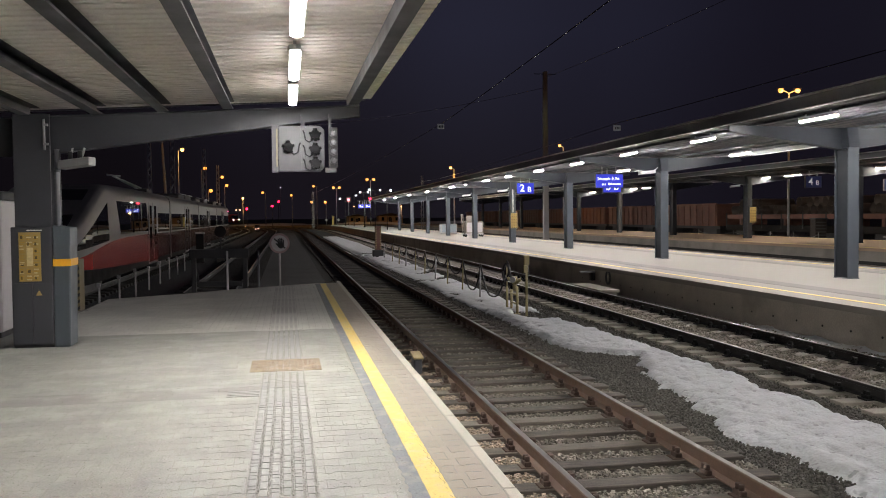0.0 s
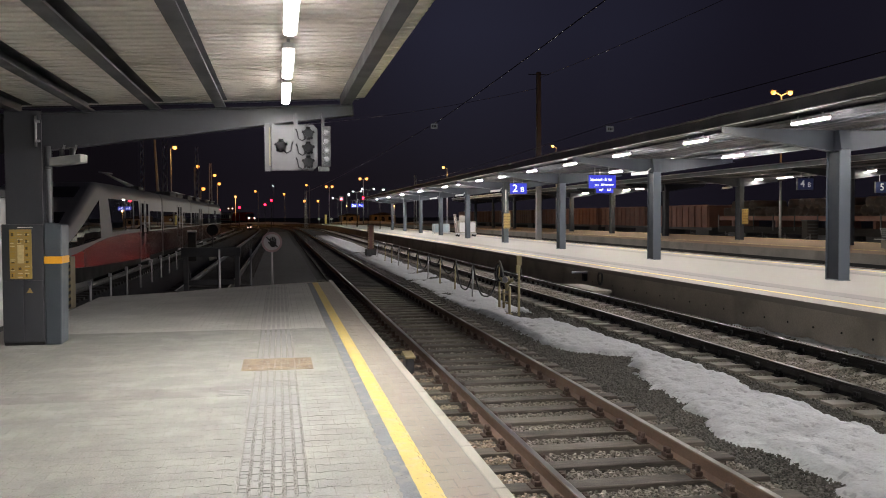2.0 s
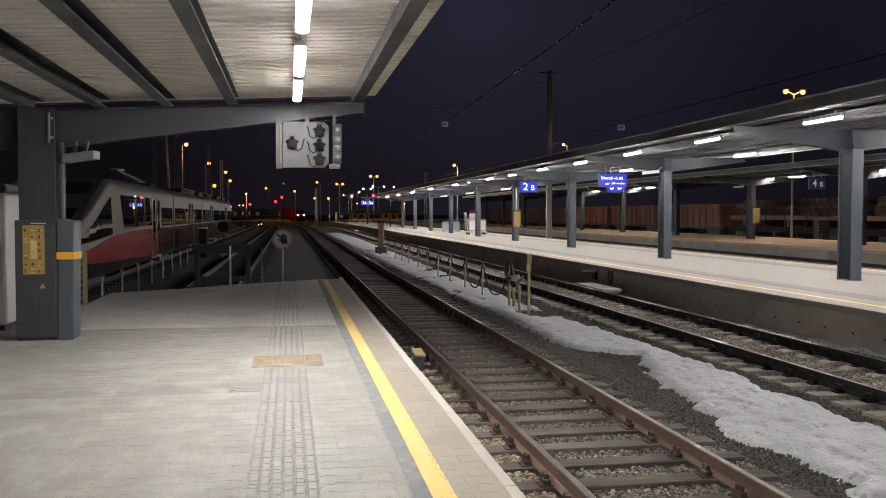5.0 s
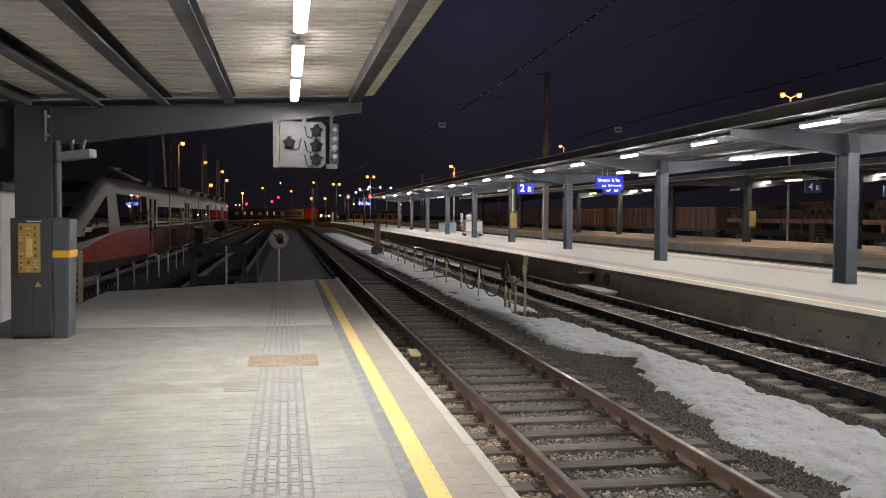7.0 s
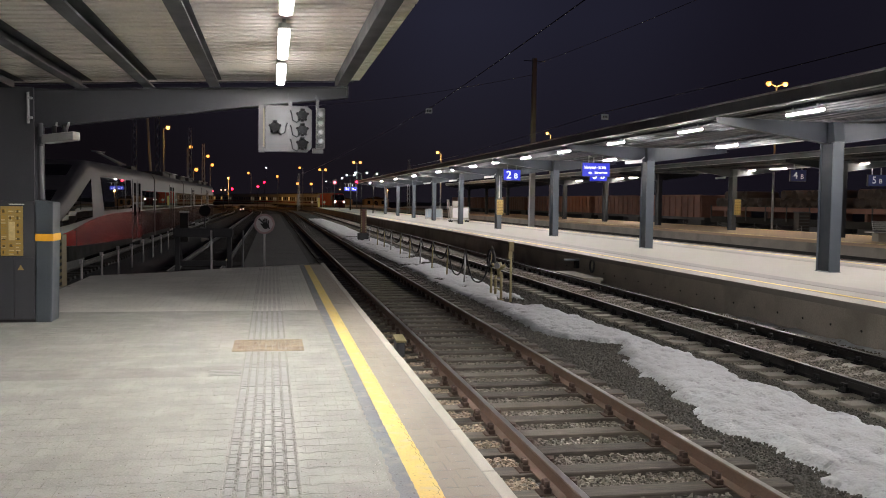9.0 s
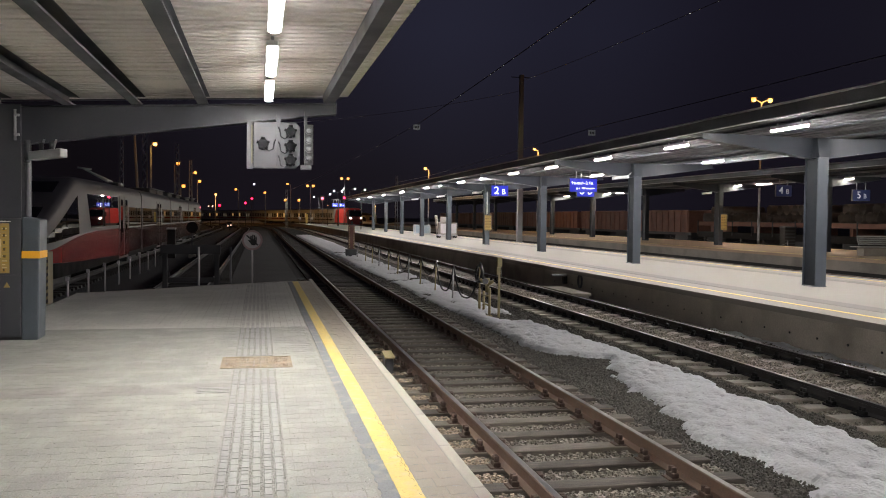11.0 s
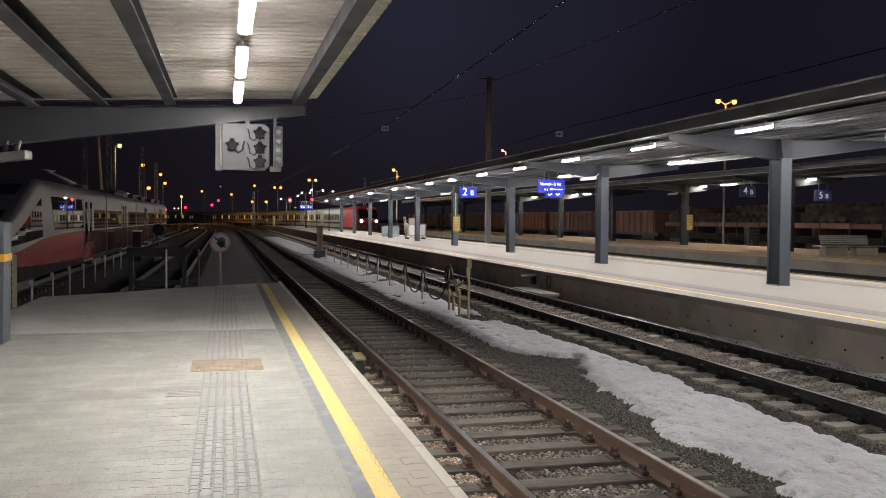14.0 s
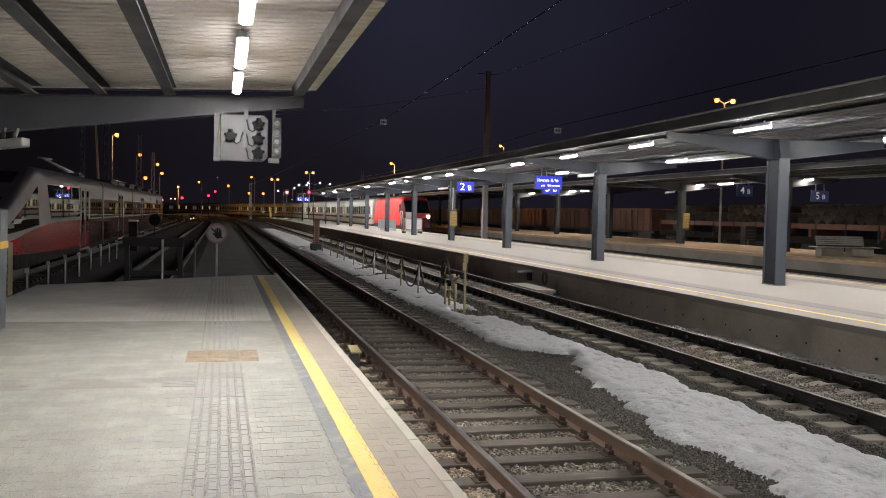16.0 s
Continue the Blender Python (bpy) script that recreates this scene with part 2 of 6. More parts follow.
INDICATOR = mat("grey_indicator_sheet", (0.031, 0.03, 0.034), 0.5, vary=0.08, scale=3, fine=50, bump=0.05)
WHITEBOX = mat("pale_grey_enclosure", (0.62, 0.62, 0.62), 0.45, vary=0.06, scale=3, fine=50, bump=0.05)
GLAND = mat("matt_black_casting", (0.006, 0.006, 0.007), 0.8, spec=0.12, vary=0.3, fine=50)
BLACK = mat("black_rubber", (0.012, 0.012, 0.013), 0.5, vary=0.2, fine=50)
DARKPLASTIC = mat("dark_grey_plastic", (0.03, 0.03, 0.032), 0.5, fine=60)
HAZARD_Y = mat("dull_yellow_paint", (0.14, 0.11, 0.055), 0.65, vary=0.3, scale=10, fine=60)
YELLOWED = mat("yellowed_plastic", (0.11, 0.1, 0.066), 0.6, vary=0.2, scale=20, fine=60, spec=0.2)
OCHRE = mat("faded_ochre_paint", (0.36, 0.3, 0.16), 0.65, vary=0.25, scale=10, fine=60)
POSTER = mat("yellow_timetable_paper", (0.36, 0.245, 0.075), 0.5, vary=0.08, scale=6, fine=40, bump=0.0)
PRINT = mat("dark_print", (0.12, 0.08, 0.02), 0.6, fine=30, bump=0)
PRINT_MID = mat("faded_print", (0.42, 0.25, 0.04), 0.6, fine=30, bump=0)
PRINT_PALE = mat("pale_print", (0.6, 0.48, 0.24), 0.6, fine=30, bump=0)
BAND = mat("orange_band", (0.75, 0.36, 0.02), 0.5, vary=0.08, fine=60)
SIGNWHITE = mat("weathered_sign_white", (0.5, 0.475, 0.485), 0.5, vary=0.1, fine=50, bump=0.02)
WHITE = mat("white_paint", (0.75, 0.75, 0.74), 0.4, vary=0.06, fine=50, bump=0.05)
CARTGREY = mat("worn_beige_paint", (0.3, 0.27, 0.24), 0.6, vary=0.25, scale=4, fine=50, bump=0.05)
SIGNRED = mat("faded_red_rim", (0.36, 0.25, 0.26), 0.5, fine=50, bump=0)
TRAINWHITE = mat("silver_grey_train_paint", (0.092, 0.088, 0.09), 0.5, spec=0.2, vary=0.06, scale=0.5, fine=8, bump=0.0, local=True, rvar=0.015)
TRAINRED = mat("train_red_paint", (0.27, 0.02, 0.017), 0.2, spec=0.35, vary=0.08, scale=0.5, fine=8, bump=0.0, local=True, rvar=0.015)
# darker copy of the train red: light's falloff along the cars put into colour
TRAINRED_SHADED = mat("shaded_train_red_paint", (0.05, 0.014, 0.013), 0.14, spec=0.4, vary=0.1, scale=0.5, fine=8, bump=0.0, local=True, rvar=0.015)
SKIRT = mat("grimy_black_skirt", (0.008, 0.0075, 0.0075), 0.8, vary=0.3, scale=2, fine=30, spec=0.1)
SOOT = mat("sooty_black_steel", (0.02, 0.019, 0.019), 0.8, vary=0.3, scale=4, fine=40, spec=0.15)
TRAINGREY = mat("train_underframe_grey", (0.045, 0.045, 0.048), 0.7, vary=0.3, scale=4, fine=40, local=True)
COACHWHITE = mat("coach_white_paint", (0.4, 0.405, 0.365), 0.45, vary=0.06, scale=1.5, fine=30, bump=0.02, local=True)
# dark red that paints the unlit look of the locomotive's front
LOCOFRONT = mat("shaded_dark_red_front", (0.1, 0.012, 0.014), 0.6, spec=0.25, vary=0.2, scale=2, fine=30, bump=0.02, local=True)
LOCORED = mat("locomotive_red_paint", (0.62, 0.028, 0.026), 0.6, spec=0.25, vary=0.08, scale=1.5, fine=30, bump=0.02, local=True)
RUSTBROWN = mat("rust_brown_wagon_paint", (0.16, 0.08, 0.062), 0.75, vary=0.4, scale=1.5, fine=20, stain=(0.17, 0.1, 0.08), stain_scale=1.2)
MASTGREY = mat("weathered_mast_steel", (0.28, 0.27, 0.27), 0.7, vary=0.2, scale=1.5, fine=40, bump=0.1)
WIRE = mat("weathered_copper_wire", (0.42, 0.4, 0.39), 0.95, spec=0.05, vary=0.1, fine=20, bump=0)
ZINC = mat("dull_zinc_steel", (0.4, 0.4, 0.41), 0.7, vary=0.2, scale=3, fine=40, bump=0.1)
PIPE = mat("dark_steel_pipe", (0.052, 0.04, 0.035), 0.65, metal=0.1, vary=0.35, scale=3, fine=30, objrand=0.5)
HOUSE = mat("ochre_render", (0.5, 0.37, 0.22), 0.85, vary=0.15, scale=0.4, fine=10)
ROOFTILE = mat("dark_roof_tiles", (0.06, 0.045, 0.04), 0.85, vary=0.3, scale=1, fine=10)


def glass(name, color, rough=0.03):
    m = bpy.data.materials.new(name)
    m.use_nodes = True
    b = m.node_tree.nodes["Principled BSDF"]
    b.inputs["Base Color"].default_value = (*color, 1)
    b.inputs["Roughness"].default_value = rough
    b.inputs["Specular IOR Level"].default_value = 0.36
    return m


DARKGLASS = glass("dark_train_glass", (0.006, 0.007, 0.009), 0.012)
SIGNGLOW = glow("lit_blue_sign", (0.03, 0.04, 0.8), 0.66, (0.02, 0.03, 0.2))
LETTERGLOW = glow("lit_white_lettering", (0.9, 0.93, 1.0), 1.5)
SIGNDARK = glow("faintly_lit_blue_sign", (0.06, 0.07, 0.25), 0.07, (0.02, 0.03, 0.1))
# glow added to the wire markers, which no lamp of the scene reaches
MARKERGLOW = glow("marker_added_glow", (0.95, 0.97, 1.0), 0.045)
SIGNTEXT = glow("faintly_lit_lettering", (0.85, 0.87, 1.0), 0.16)
TUBE = glow("fluorescent_diffuser", COOL, 345.0)
TUBESIDE = glow("fluorescent_diffuser_side", COOL, 11.0)
TUBE2 = glow("fluorescent_diffuser_far", (1.0, 0.95, 0.92), 358.0)
TUBE3 = glow("dim_fluorescent_diffuser", (1.0, 0.88, 0.7), 230.0)
SODLAMP = glow("sodium_lamp", (1.0, 0.36, 0.06), 2.3)
WHITELAMP = glow("white_post_lamp", (0.95, 1.0, 0.93), 45.0)
REDLAMP = glow("red_signal_lens", (1.0, 0.006, 0.05), 8.0)
SHUNT = glow("shunting_signal_lens", (1.0, 0.55, 0.42), 2.2)
HEADLAMP = glow("locomotive_headlamp", (1.0, 0.9, 0.68), 90.0)
TAILLAMP = glow("red_tail_lamp", (1.0, 0.02, 0.08), 6.0)
COACHWIN = glass("dim_coach_window", (0.075, 0.072, 0.066))
COACHWIN_BRIGHT = glow("bright_coach_window", (1.0, 0.55, 0.18), 0.45)
VESTIBULE = glow("lit_vestibule_window", (1.0, 0.85, 0.6), 0.2)


# ---- building helpers ----
def quad_box(bm, x0, x1, y0, y1, z0, z1):
    v = [bm.verts.new(p) for p in ((x0, y0, z0), (x1, y0, z0), (x1, y1, z0), (x0, y1, z0), (x0, y0, z1), (x1, y0, z1), (x1, y1, z1), (x0, y1, z1))]
    return [bm.faces.new([v[i] for i in f]) for f in ((3, 2, 1, 0), (4, 5, 6, 7), (0, 1, 5, 4), (1, 2, 6, 5), (2, 3, 7, 6), (3, 0, 4, 7))]


def block(x0, x1, y0, y1, z0, z1, bevel=0.0):
    bm = bmesh.new()
    quad_box(bm, x0, x1, y0, y1, z0, z1)
    if bevel:
        bmesh.ops.bevel(bm, geom=bm.edges[:], offset=bevel, segments=2, affect="EDGES", profile=0.5)
    return bm


def blocks(*rows, bevel=0.0):
    bm = bmesh.new()
    for r in rows:
        quad_box(bm, *r)
    if bevel:
        bmesh.ops.bevel(bm, geom=bm.edges[:], offset=bevel, segments=1, affect="EDGES")
    return bm


def rod(bm, a, b, r0, r1=None, seg=10):
    a, b = Vector(a), Vector(b)
    q = (b - a).to_track_quat("Z", "Y").to_matrix()
    r1 = r0 if r1 is None else r1
    lo, hi = [], []
    for i in range(seg):
        d = q @ Vector((math.cos(2 * math.pi * i / seg), math.sin(2 * math.pi * i / seg), 0))
        lo.append(bm.verts.new(a + d * r0))
        hi.append(bm.verts.new(b + d * r1))
    for i in range(seg):
        f = bm.faces.new((lo[i], lo[(i + 1) % seg], hi[(i + 1) % seg], hi[i]))
        f.smooth = True
    bm.faces.new(lo[::-1])
    bm.faces.new(hi)
    return bm


def rods(*rows, seg=10):
    bm = bmesh.new()
    for r in rows:
        rod(bm, *r, seg=seg)
    return bm


def hose(points, r, seg=7):
    """One bent tube through the points."""
    bm, pts, rings = bmesh.new(), [Vector(p) for p in points], []
    for i, p in enumerate(pts):
        d = (pts[min(i + 1, len(pts) - 1)] - pts[max(i - 1, 0)]).normalized()
        u = d.orthogonal().normalized() if not rings else (last - d * last.dot(d)).normalized()
        last, w = u, d.cross(u)
        rings.append([bm.verts.new(p + r * (u * math.cos(2 * math.pi * k / seg) + w * math.sin(2 * math.pi * k / seg))) for k in range(seg)])
    for a, b in zip(rings, rings[1:]):
        for k in range(seg):
            bm.faces.new((a[k], a[(k + 1) % seg], b[(k + 1) % seg], b[k])).smooth = True
    bm.faces.new(rings[0][::-1])
    bm.faces.new(rings[-1])
    return bm


def extrude(poly, axis, a, b, bevel=0.0):
    """A polygon of 2D points pushed along an axis: x: points are (y, z); y: (x, z); z: (x, y)."""
    bm = bmesh.new()
    put = {"x": lambda p, s: (s, p[0], p[1]), "y": lambda p, s: (p[0], s, p[1]), "z": lambda p, s: (p[0], p[1], s)}[axis]
    lo = [bm.verts.new(put(p, a)) for p in poly]
    hi = [bm.verts.new(put(p, b)) for p in poly]
    n = len(poly)
    for i in range(n):
        bm.faces.new((lo[i], lo[(i + 1) % n], hi[(i + 1) % n], hi[i]))
    bm.faces.new(lo[::-1])
    bm.faces.new(hi)
    bmesh.ops.recalc_face_normals(bm, faces=bm.faces[:])
    if bevel:
        bmesh.ops.bevel(bm, geom=bm.edges[:], offset=bevel, segments=2, affect="EDGES", profile=0.5)
    return bm


def mesh_of(name, bm, material):
    me = bpy.data.meshes.new(name)
    bm.to_mesh(me)
    bm.free()
    me.materials.append(material)
    return me


def part(name, bm, material, parent, label=""):
    ob = new(name, bm if isinstance(bm, bpy.types.Mesh) else mesh_of(name, bm, material))
    ob.parent = parent
    return tagged(ob, label=label)


def solo(name, bm, material, label, category, group="", kind=""):
    return tagged(new(name, mesh_of(name, bm, material)), label, category, group, kind)


def thing(name, label, category, loc=(0, 0, 0), turn=0.0, group="", kind=""):
    ob = new(name)
    ob.empty_display_size = 0.2
    ob.matrix_basis = pose(*loc, 0, 0, turn)
    return tagged(ob, label, category, group, kind)


def from_lists(name, verts, faces, material, smooth=False):
    me = bpy.data.meshes.new(name)
    me.from_pydata(verts, [], faces)
    me.materials.append(material)
    if smooth:
        me.polygons.foreach_set("use_smooth", [True] * len(me.polygons))
    me.update()
    return me


def lettering(name, text, size, material, parent, m, depth=0.004, label=""):
    cu = bpy.data.curves.new(name, "FONT")
    cu.body, cu.size, cu.extrude, cu.align_x, cu.align_y, cu.offset = text, size, depth, "CENTER", "CENTER", size * 0.006
    tmp = new(name, cu)
    bpy.context.view_layer.update()
    me = bpy.data.meshes.new_from_object(tmp.evaluated_get(bpy.context.evaluated_depsgraph_get()))
    bpy.data.objects.remove(tmp)
    me.materials.clear()
    me.materials.append(material)
    ob = part(name, me, None, parent, label)
    ob.matrix_basis = m
    return ob


# the lines run straight along y and bend to the west from y = BEND on, round one centre
BEND, CX = 150.0, -500.7


def line_point(x0, s, side=0.0):
    """Place and heading (radians, to the left) s metres along the line that starts at x0; side: metres to the right."""
    if s <= BEND:
        return x0 + side, s, 0.0
    r = x0 - CX
    a = (s - BEND) / r
    return CX + (r + side) * math.cos(a), BEND + (r + side) * math.sin(a), a


def swept(profile, x0, s0, s1, step=6.0, closed=True):
    """A profile of (side, z) points swept along a line."""
    stops = [s0]
    while stops[-1] < s1 - 1e-6:
        stops.append(min(s1, BEND if stops[-1] < BEND < s1 and stops[-1] + 40 > BEND else stops[-1] + (40 if stops[-1] < BEND - 40 else step)))
    verts, faces, n = [], [], len(profile)
    for s in stops:
        for side, z in profile:
            x, y, _ = line_point(x0, s, side)
            verts.append((x, y, z))
    for i in range(len(stops) - 1):
        for j in range(n if closed else n - 1):
            a, b = i * n + j, i * n + (j + 1) % n
            faces.append((a, a + n, b + n, b))
    if closed:
        faces.append(tuple(range(n)))
        faces.append(tuple(reversed(range(len(verts) - n, len(verts)))))
    return verts, faces


def swept_part(name, profile, x0, s0, s1, material, parent=None, step=6.0, label=""):
    me = from_lists(name, *swept(profile, x0, s0, s1, step), material)
    ob = new(name, me)
    ob.parent = parent
    return tagged(ob, label=label)


# ---- ground ----
def ground():
    n, verts, faces = 60, [], []
    ticks = [math.copysign(abs(v) ** 3, v) * 2400 for v in np.linspace(-1, 1, n)]
    for y in ticks:
        for x in ticks:
            verts.append((x, y + 20, -0.8 - (0.0 if abs(x) < 60 and y > -60 else 0.02)))
    for i in range(n - 1):
        for j in range(n - 1):
            a = i * n + j
            faces.append((a, a + 1, a + n + 1, a + n))
    tagged(new("ground", from_lists("ground", verts, faces, BALLAST)), "dark gravel ground between the railway tracks", "ground", kind="structure")


ground()

RT = -0.55
# the far bed is painted darker for the light that fades there
solo("gravel_bed", blocks((1.36, 4.6, 30, 75, -0.81, -0.788)), SHADED_GRAVEL, "far gravel bed of the nearest track, fading lamp light put into its colour", "gravel", kind="structure")
solo("gravel_bed", blocks((1.36, 9.95, -20, 30, -0.81, -0.788), (4.6, 9.95, 30, 75, -0.81, -0.788)), GRAVEL, "grey gravel bed under the two nearest tracks", "gravel", kind="structure")
solo("gravel_bed", blocks((7.42, 8.78, -20, 75, -0.788, -0.768)), GRAVEL, "raised gravel between two rails", "gravel", kind="structure")
solo("gravel_path", extrude([(-1.2, 20.0), (1.45, 22.0), (1.45, 75), (1.36, 75.01), (1.36, 148), (-1.2, 148)], "z", -0.83, -0.786), PATH_GRAVEL, "trodden gravel path beyond the platform end", "path", kind="structure")



# ---- railway tracks ----
def track(x0, s0, s1, wooden, label, near=None, fasteners_to=None, spacing=0.62, phase=0.0, steel=RAIL, timber=WOOD):
    tr = thing("railway_track", label, "railway track", kind="structure")
    for side in (-0.753, 0.753):
        foot = [(side - 0.07, RT - 0.16), (side + 0.07, RT - 0.16), (side + 0.07, RT - 0.148), (side + 0.012, RT - 0.125), (side + 0.01, RT - 0.045), (side + 0.035, RT - 0.035), (side + 0.035, RT - 0.008), (side + 0.027, RT), (side - 0.027, RT), (side - 0.035, RT - 0.008), (side - 0.035, RT - 0.035), (side - 0.01, RT - 0.045), (side - 0.012, RT - 0.125), (side - 0.07, RT - 0.148)]
        swept_part("rail", foot, x0, s0, s1, steel, tr, label="rusty steel rail" if steel is RAIL else "steel rail, shade put into its dark colour")
        top = [(side - 0.03, RT + 0.001), (side - 0.024, RT + 0.004), (side + 0.024, RT + 0.004), (side + 0.03, RT + 0.001)]
        swept_part("running_surface", top, x0, s0, s1, RAIL_TOP, tr, label="polished rail head")
    if wooden:
        sl = mesh_of("sleeper", block(-1.3, 1.3, -0.12, 0.12, RT - 0.30, RT - 0.16, 0.012), timber)
    else:
        poly = [(-1.3, RT - 0.16), (-0.5, RT - 0.17), (-0.35, RT - 0.2), (0.35, RT - 0.2), (0.5, RT - 0.17), (1.3, RT - 0.16), (1.3, RT - 0.33), (-1.3, RT - 0.33)]
        sl = mesh_of("sleeper", extrude(poly, "y", -0.13, 0.13, 0.012), CSLEEPER)
    # far sleepers get the darkened copy in place of fading light
    shaded = mesh_of("sleeper", block(-1.3, 1.3, -0.12, 0.12, RT - 0.30, RT - 0.16, 0.012), SHADED_WOOD)
    fb = blocks((-0.19, 0.19, -0.085, 0.085, RT - 0.165, RT - 0.148), (-0.15, -0.085, -0.07, 0.07, RT - 0.15, RT - 0.1), (0.085, 0.15, -0.07, 0.07, RT - 0.15, RT - 0.1), bevel=0.008)
    for sx in (-0.118, 0.118):
        for sy in (-0.03, 0.03):
            rod(fb, (sx, sy, RT - 0.12), (sx, sy, RT - 0.052), 0.027, seg=6)
    fa = mesh_of("fastener", fb, FASTENER if steel is RAIL else SOOT)
    rest = bmesh.new()
    s, i = s0 + phase, 0
    while s < min(s1, BEND + 60):
        x, y, a = line_point(x0, s)
        if near and near[0] < y < near[1]:
            ob = part("sleeper", shaded if wooden and y > 30 else sl, None, tr)
            ob.matrix_basis = pose(x, y, random.uniform(-0.008, 0.004), 0, 0, random.uniform(-0.8, 0.8))
            if y < fasteners_to:
                for side in (-0.753, 0.753):
                    f = part("fastener", fa, None, tr)
                    f.matrix_basis = pose(x + side, y, 0)
        else:
            c, q = math.cos(a), math.sin(a)
            h = 1.3
            vs = [rest.verts.new((x + u * c - w * q, y + u * q + w * c, RT - 0.16 + z)) for z in (-0.12, 0) for u, w in ((-h, -0.12), (h, -0.12), (h, 0.12), (-h, 0.12))]
            for f in ((4, 5, 6, 7), (0, 1, 5, 4), (1, 2, 6, 5), (2, 3, 7, 6), (3, 0, 4, 7)):
                rest.faces.new([vs[k] for k in f])
        s += spacing
        i += 1
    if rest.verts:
        ob = part("far_sleepers", rest, (SHADED_WOOD if timber is WOOD else timber) if wooden else CSLEEPER, tr)
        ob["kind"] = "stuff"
    else:
        rest.free()
    return tr


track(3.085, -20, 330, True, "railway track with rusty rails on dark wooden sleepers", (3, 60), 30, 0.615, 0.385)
track(8.1, -20, 330, False, "railway track with rails on pale concrete sleepers", (3, 60), 34, 0.6, 0.1, SHADED_RAIL)
track(19.3, -20, 420, False, "railway track between two platforms on concrete sleepers")
track(23.2, -20, 330, False, "railway track between two platforms on concrete sleepers")
track(-2.3, 27.6, 330, True, "dark bay track that ends at a buffer stop", steel=SHADED_RAIL, timber=DARKWOOD)
track(-7.0, 18.0, 330, True, "dark siding track under the parked railcar", steel=SHADED_RAIL, timber=DARKWOOD)
track(40.0, 0, 330, True, "freight siding with parked goods wagons")
track(36.0, 0, 330, True, "freight siding in the dark behind the platforms")
track(12.2, 215, 400, True, "dark railway track beyond the platform end")


def ballast_stones():
    rng = np.random.default_rng(4)
    cube = np.array([(-1, -1, -1), (1, -1, -1), (1, 1, -1), (-1, 1, -1), (-1, -1, 1), (1, -1, 1), (1, 1, 1), (-1, 1, 1)], float)
    quads = np.array([(4, 5, 6, 7), (0, 1, 5, 4), (1, 2, 6, 5), (2, 3, 7, 6), (3, 0, 4, 7)])

    def lay(name, x0, x1, y0, y1, count, xc, pitch, phase, start, lift, material=STONE, grade=1.0):
        xs, ys = rng.uniform(x0, x1, count), rng.uniform(y0, y1, count)
        off = np.abs((ys - start - phase + pitch / 2) % pitch - pitch / 2)
        keep = (off > 0.145) | (np.abs(xs - xc) > 1.34) | (rng.random(count) < 0.07)
        keep &= (np.abs(np.abs(xs - xc) - 0.753) > 0.09)
        xs, ys = xs[keep], ys[keep]
        k = len(xs)
        size = rng.uniform(0.007, 0.0195, k) * grade
        v = cube[None] * size[:, None, None] * rng.uniform(0.6, 1.15, (k, 8, 3))
        a = rng.uniform(0, 2 * math.pi, k)
        b = rng.uniform(-0.7, 0.7, k)
        c, s = np.cos(a)[:, None], np.sin(a)[:, None]
        cb, sb = np.cos(b)[:, None], np.sin(b)[:, None]
        y2, z2 = v[:, :, 1] * cb - v[:, :, 2] * sb, v[:, :, 1] * sb + v[:, :, 2] * cb
        x2 = v[:, :, 0] * c - y2 * s
        y3 = v[:, :, 0] * s + y2 * c
        z = -0.79 + lift + rng.uniform(0, 0.03, k)
        p = np.stack([x2 + xs[:, None], y3 + ys[:, None], z2 + z[:, None]], -1).reshape(-1, 3)
        f = (quads[None] + 8 * np.arange(k)[:, None, None]).reshape(-1, 4)
        tagged(new(name, from_lists(name, p.tolist(), f.tolist(), material)), "loose broken ballast stones between sleepers", "ballast", kind="stuff")

    lay("ballast_stones", 1.42, 2.22, 3.0, 16, 26000, 3.085, 0.615, 0.385, -20, 0.02, STONE_BROWN)
    lay("ballast_stones", 1.42, 4.38, 3.0, 14, 60000, 3.085, 0.615, 0.385, -20, 0.012)
    lay("ballast_stones", 1.42, 4.38, 14, 34, 20000, 3.085, 0.615, 0.385, -20, 0.012)
    lay("ballast_stones", 4.38, 6.88, 3.5, 16, 84000, 99, 0.6, 0.1, -20, 0.006, STONE_DARK, 0.72)
    lay("ballast_stones", 6.88, 9.85, 5.0, 16, 34000, 8.1, 0.6, 0.1, -20, 0.012)
    lay("ballast_stones", 7.44, 8.76, 5.0, 30, 26000, 99, 0.6, 0.1, -20, 0.016)
    lay("ballast_stones", 4.38, 6.88, 16, 40, 22000, 99, 0.6, 0.1, -20, 0.006, STONE_DARK, 0.85)
    lay("ballast_stones", 6.88, 9.85, 16, 40, 18000, 8.1, 0.6, 0.1, -20, 0.012)


ballast_stones()


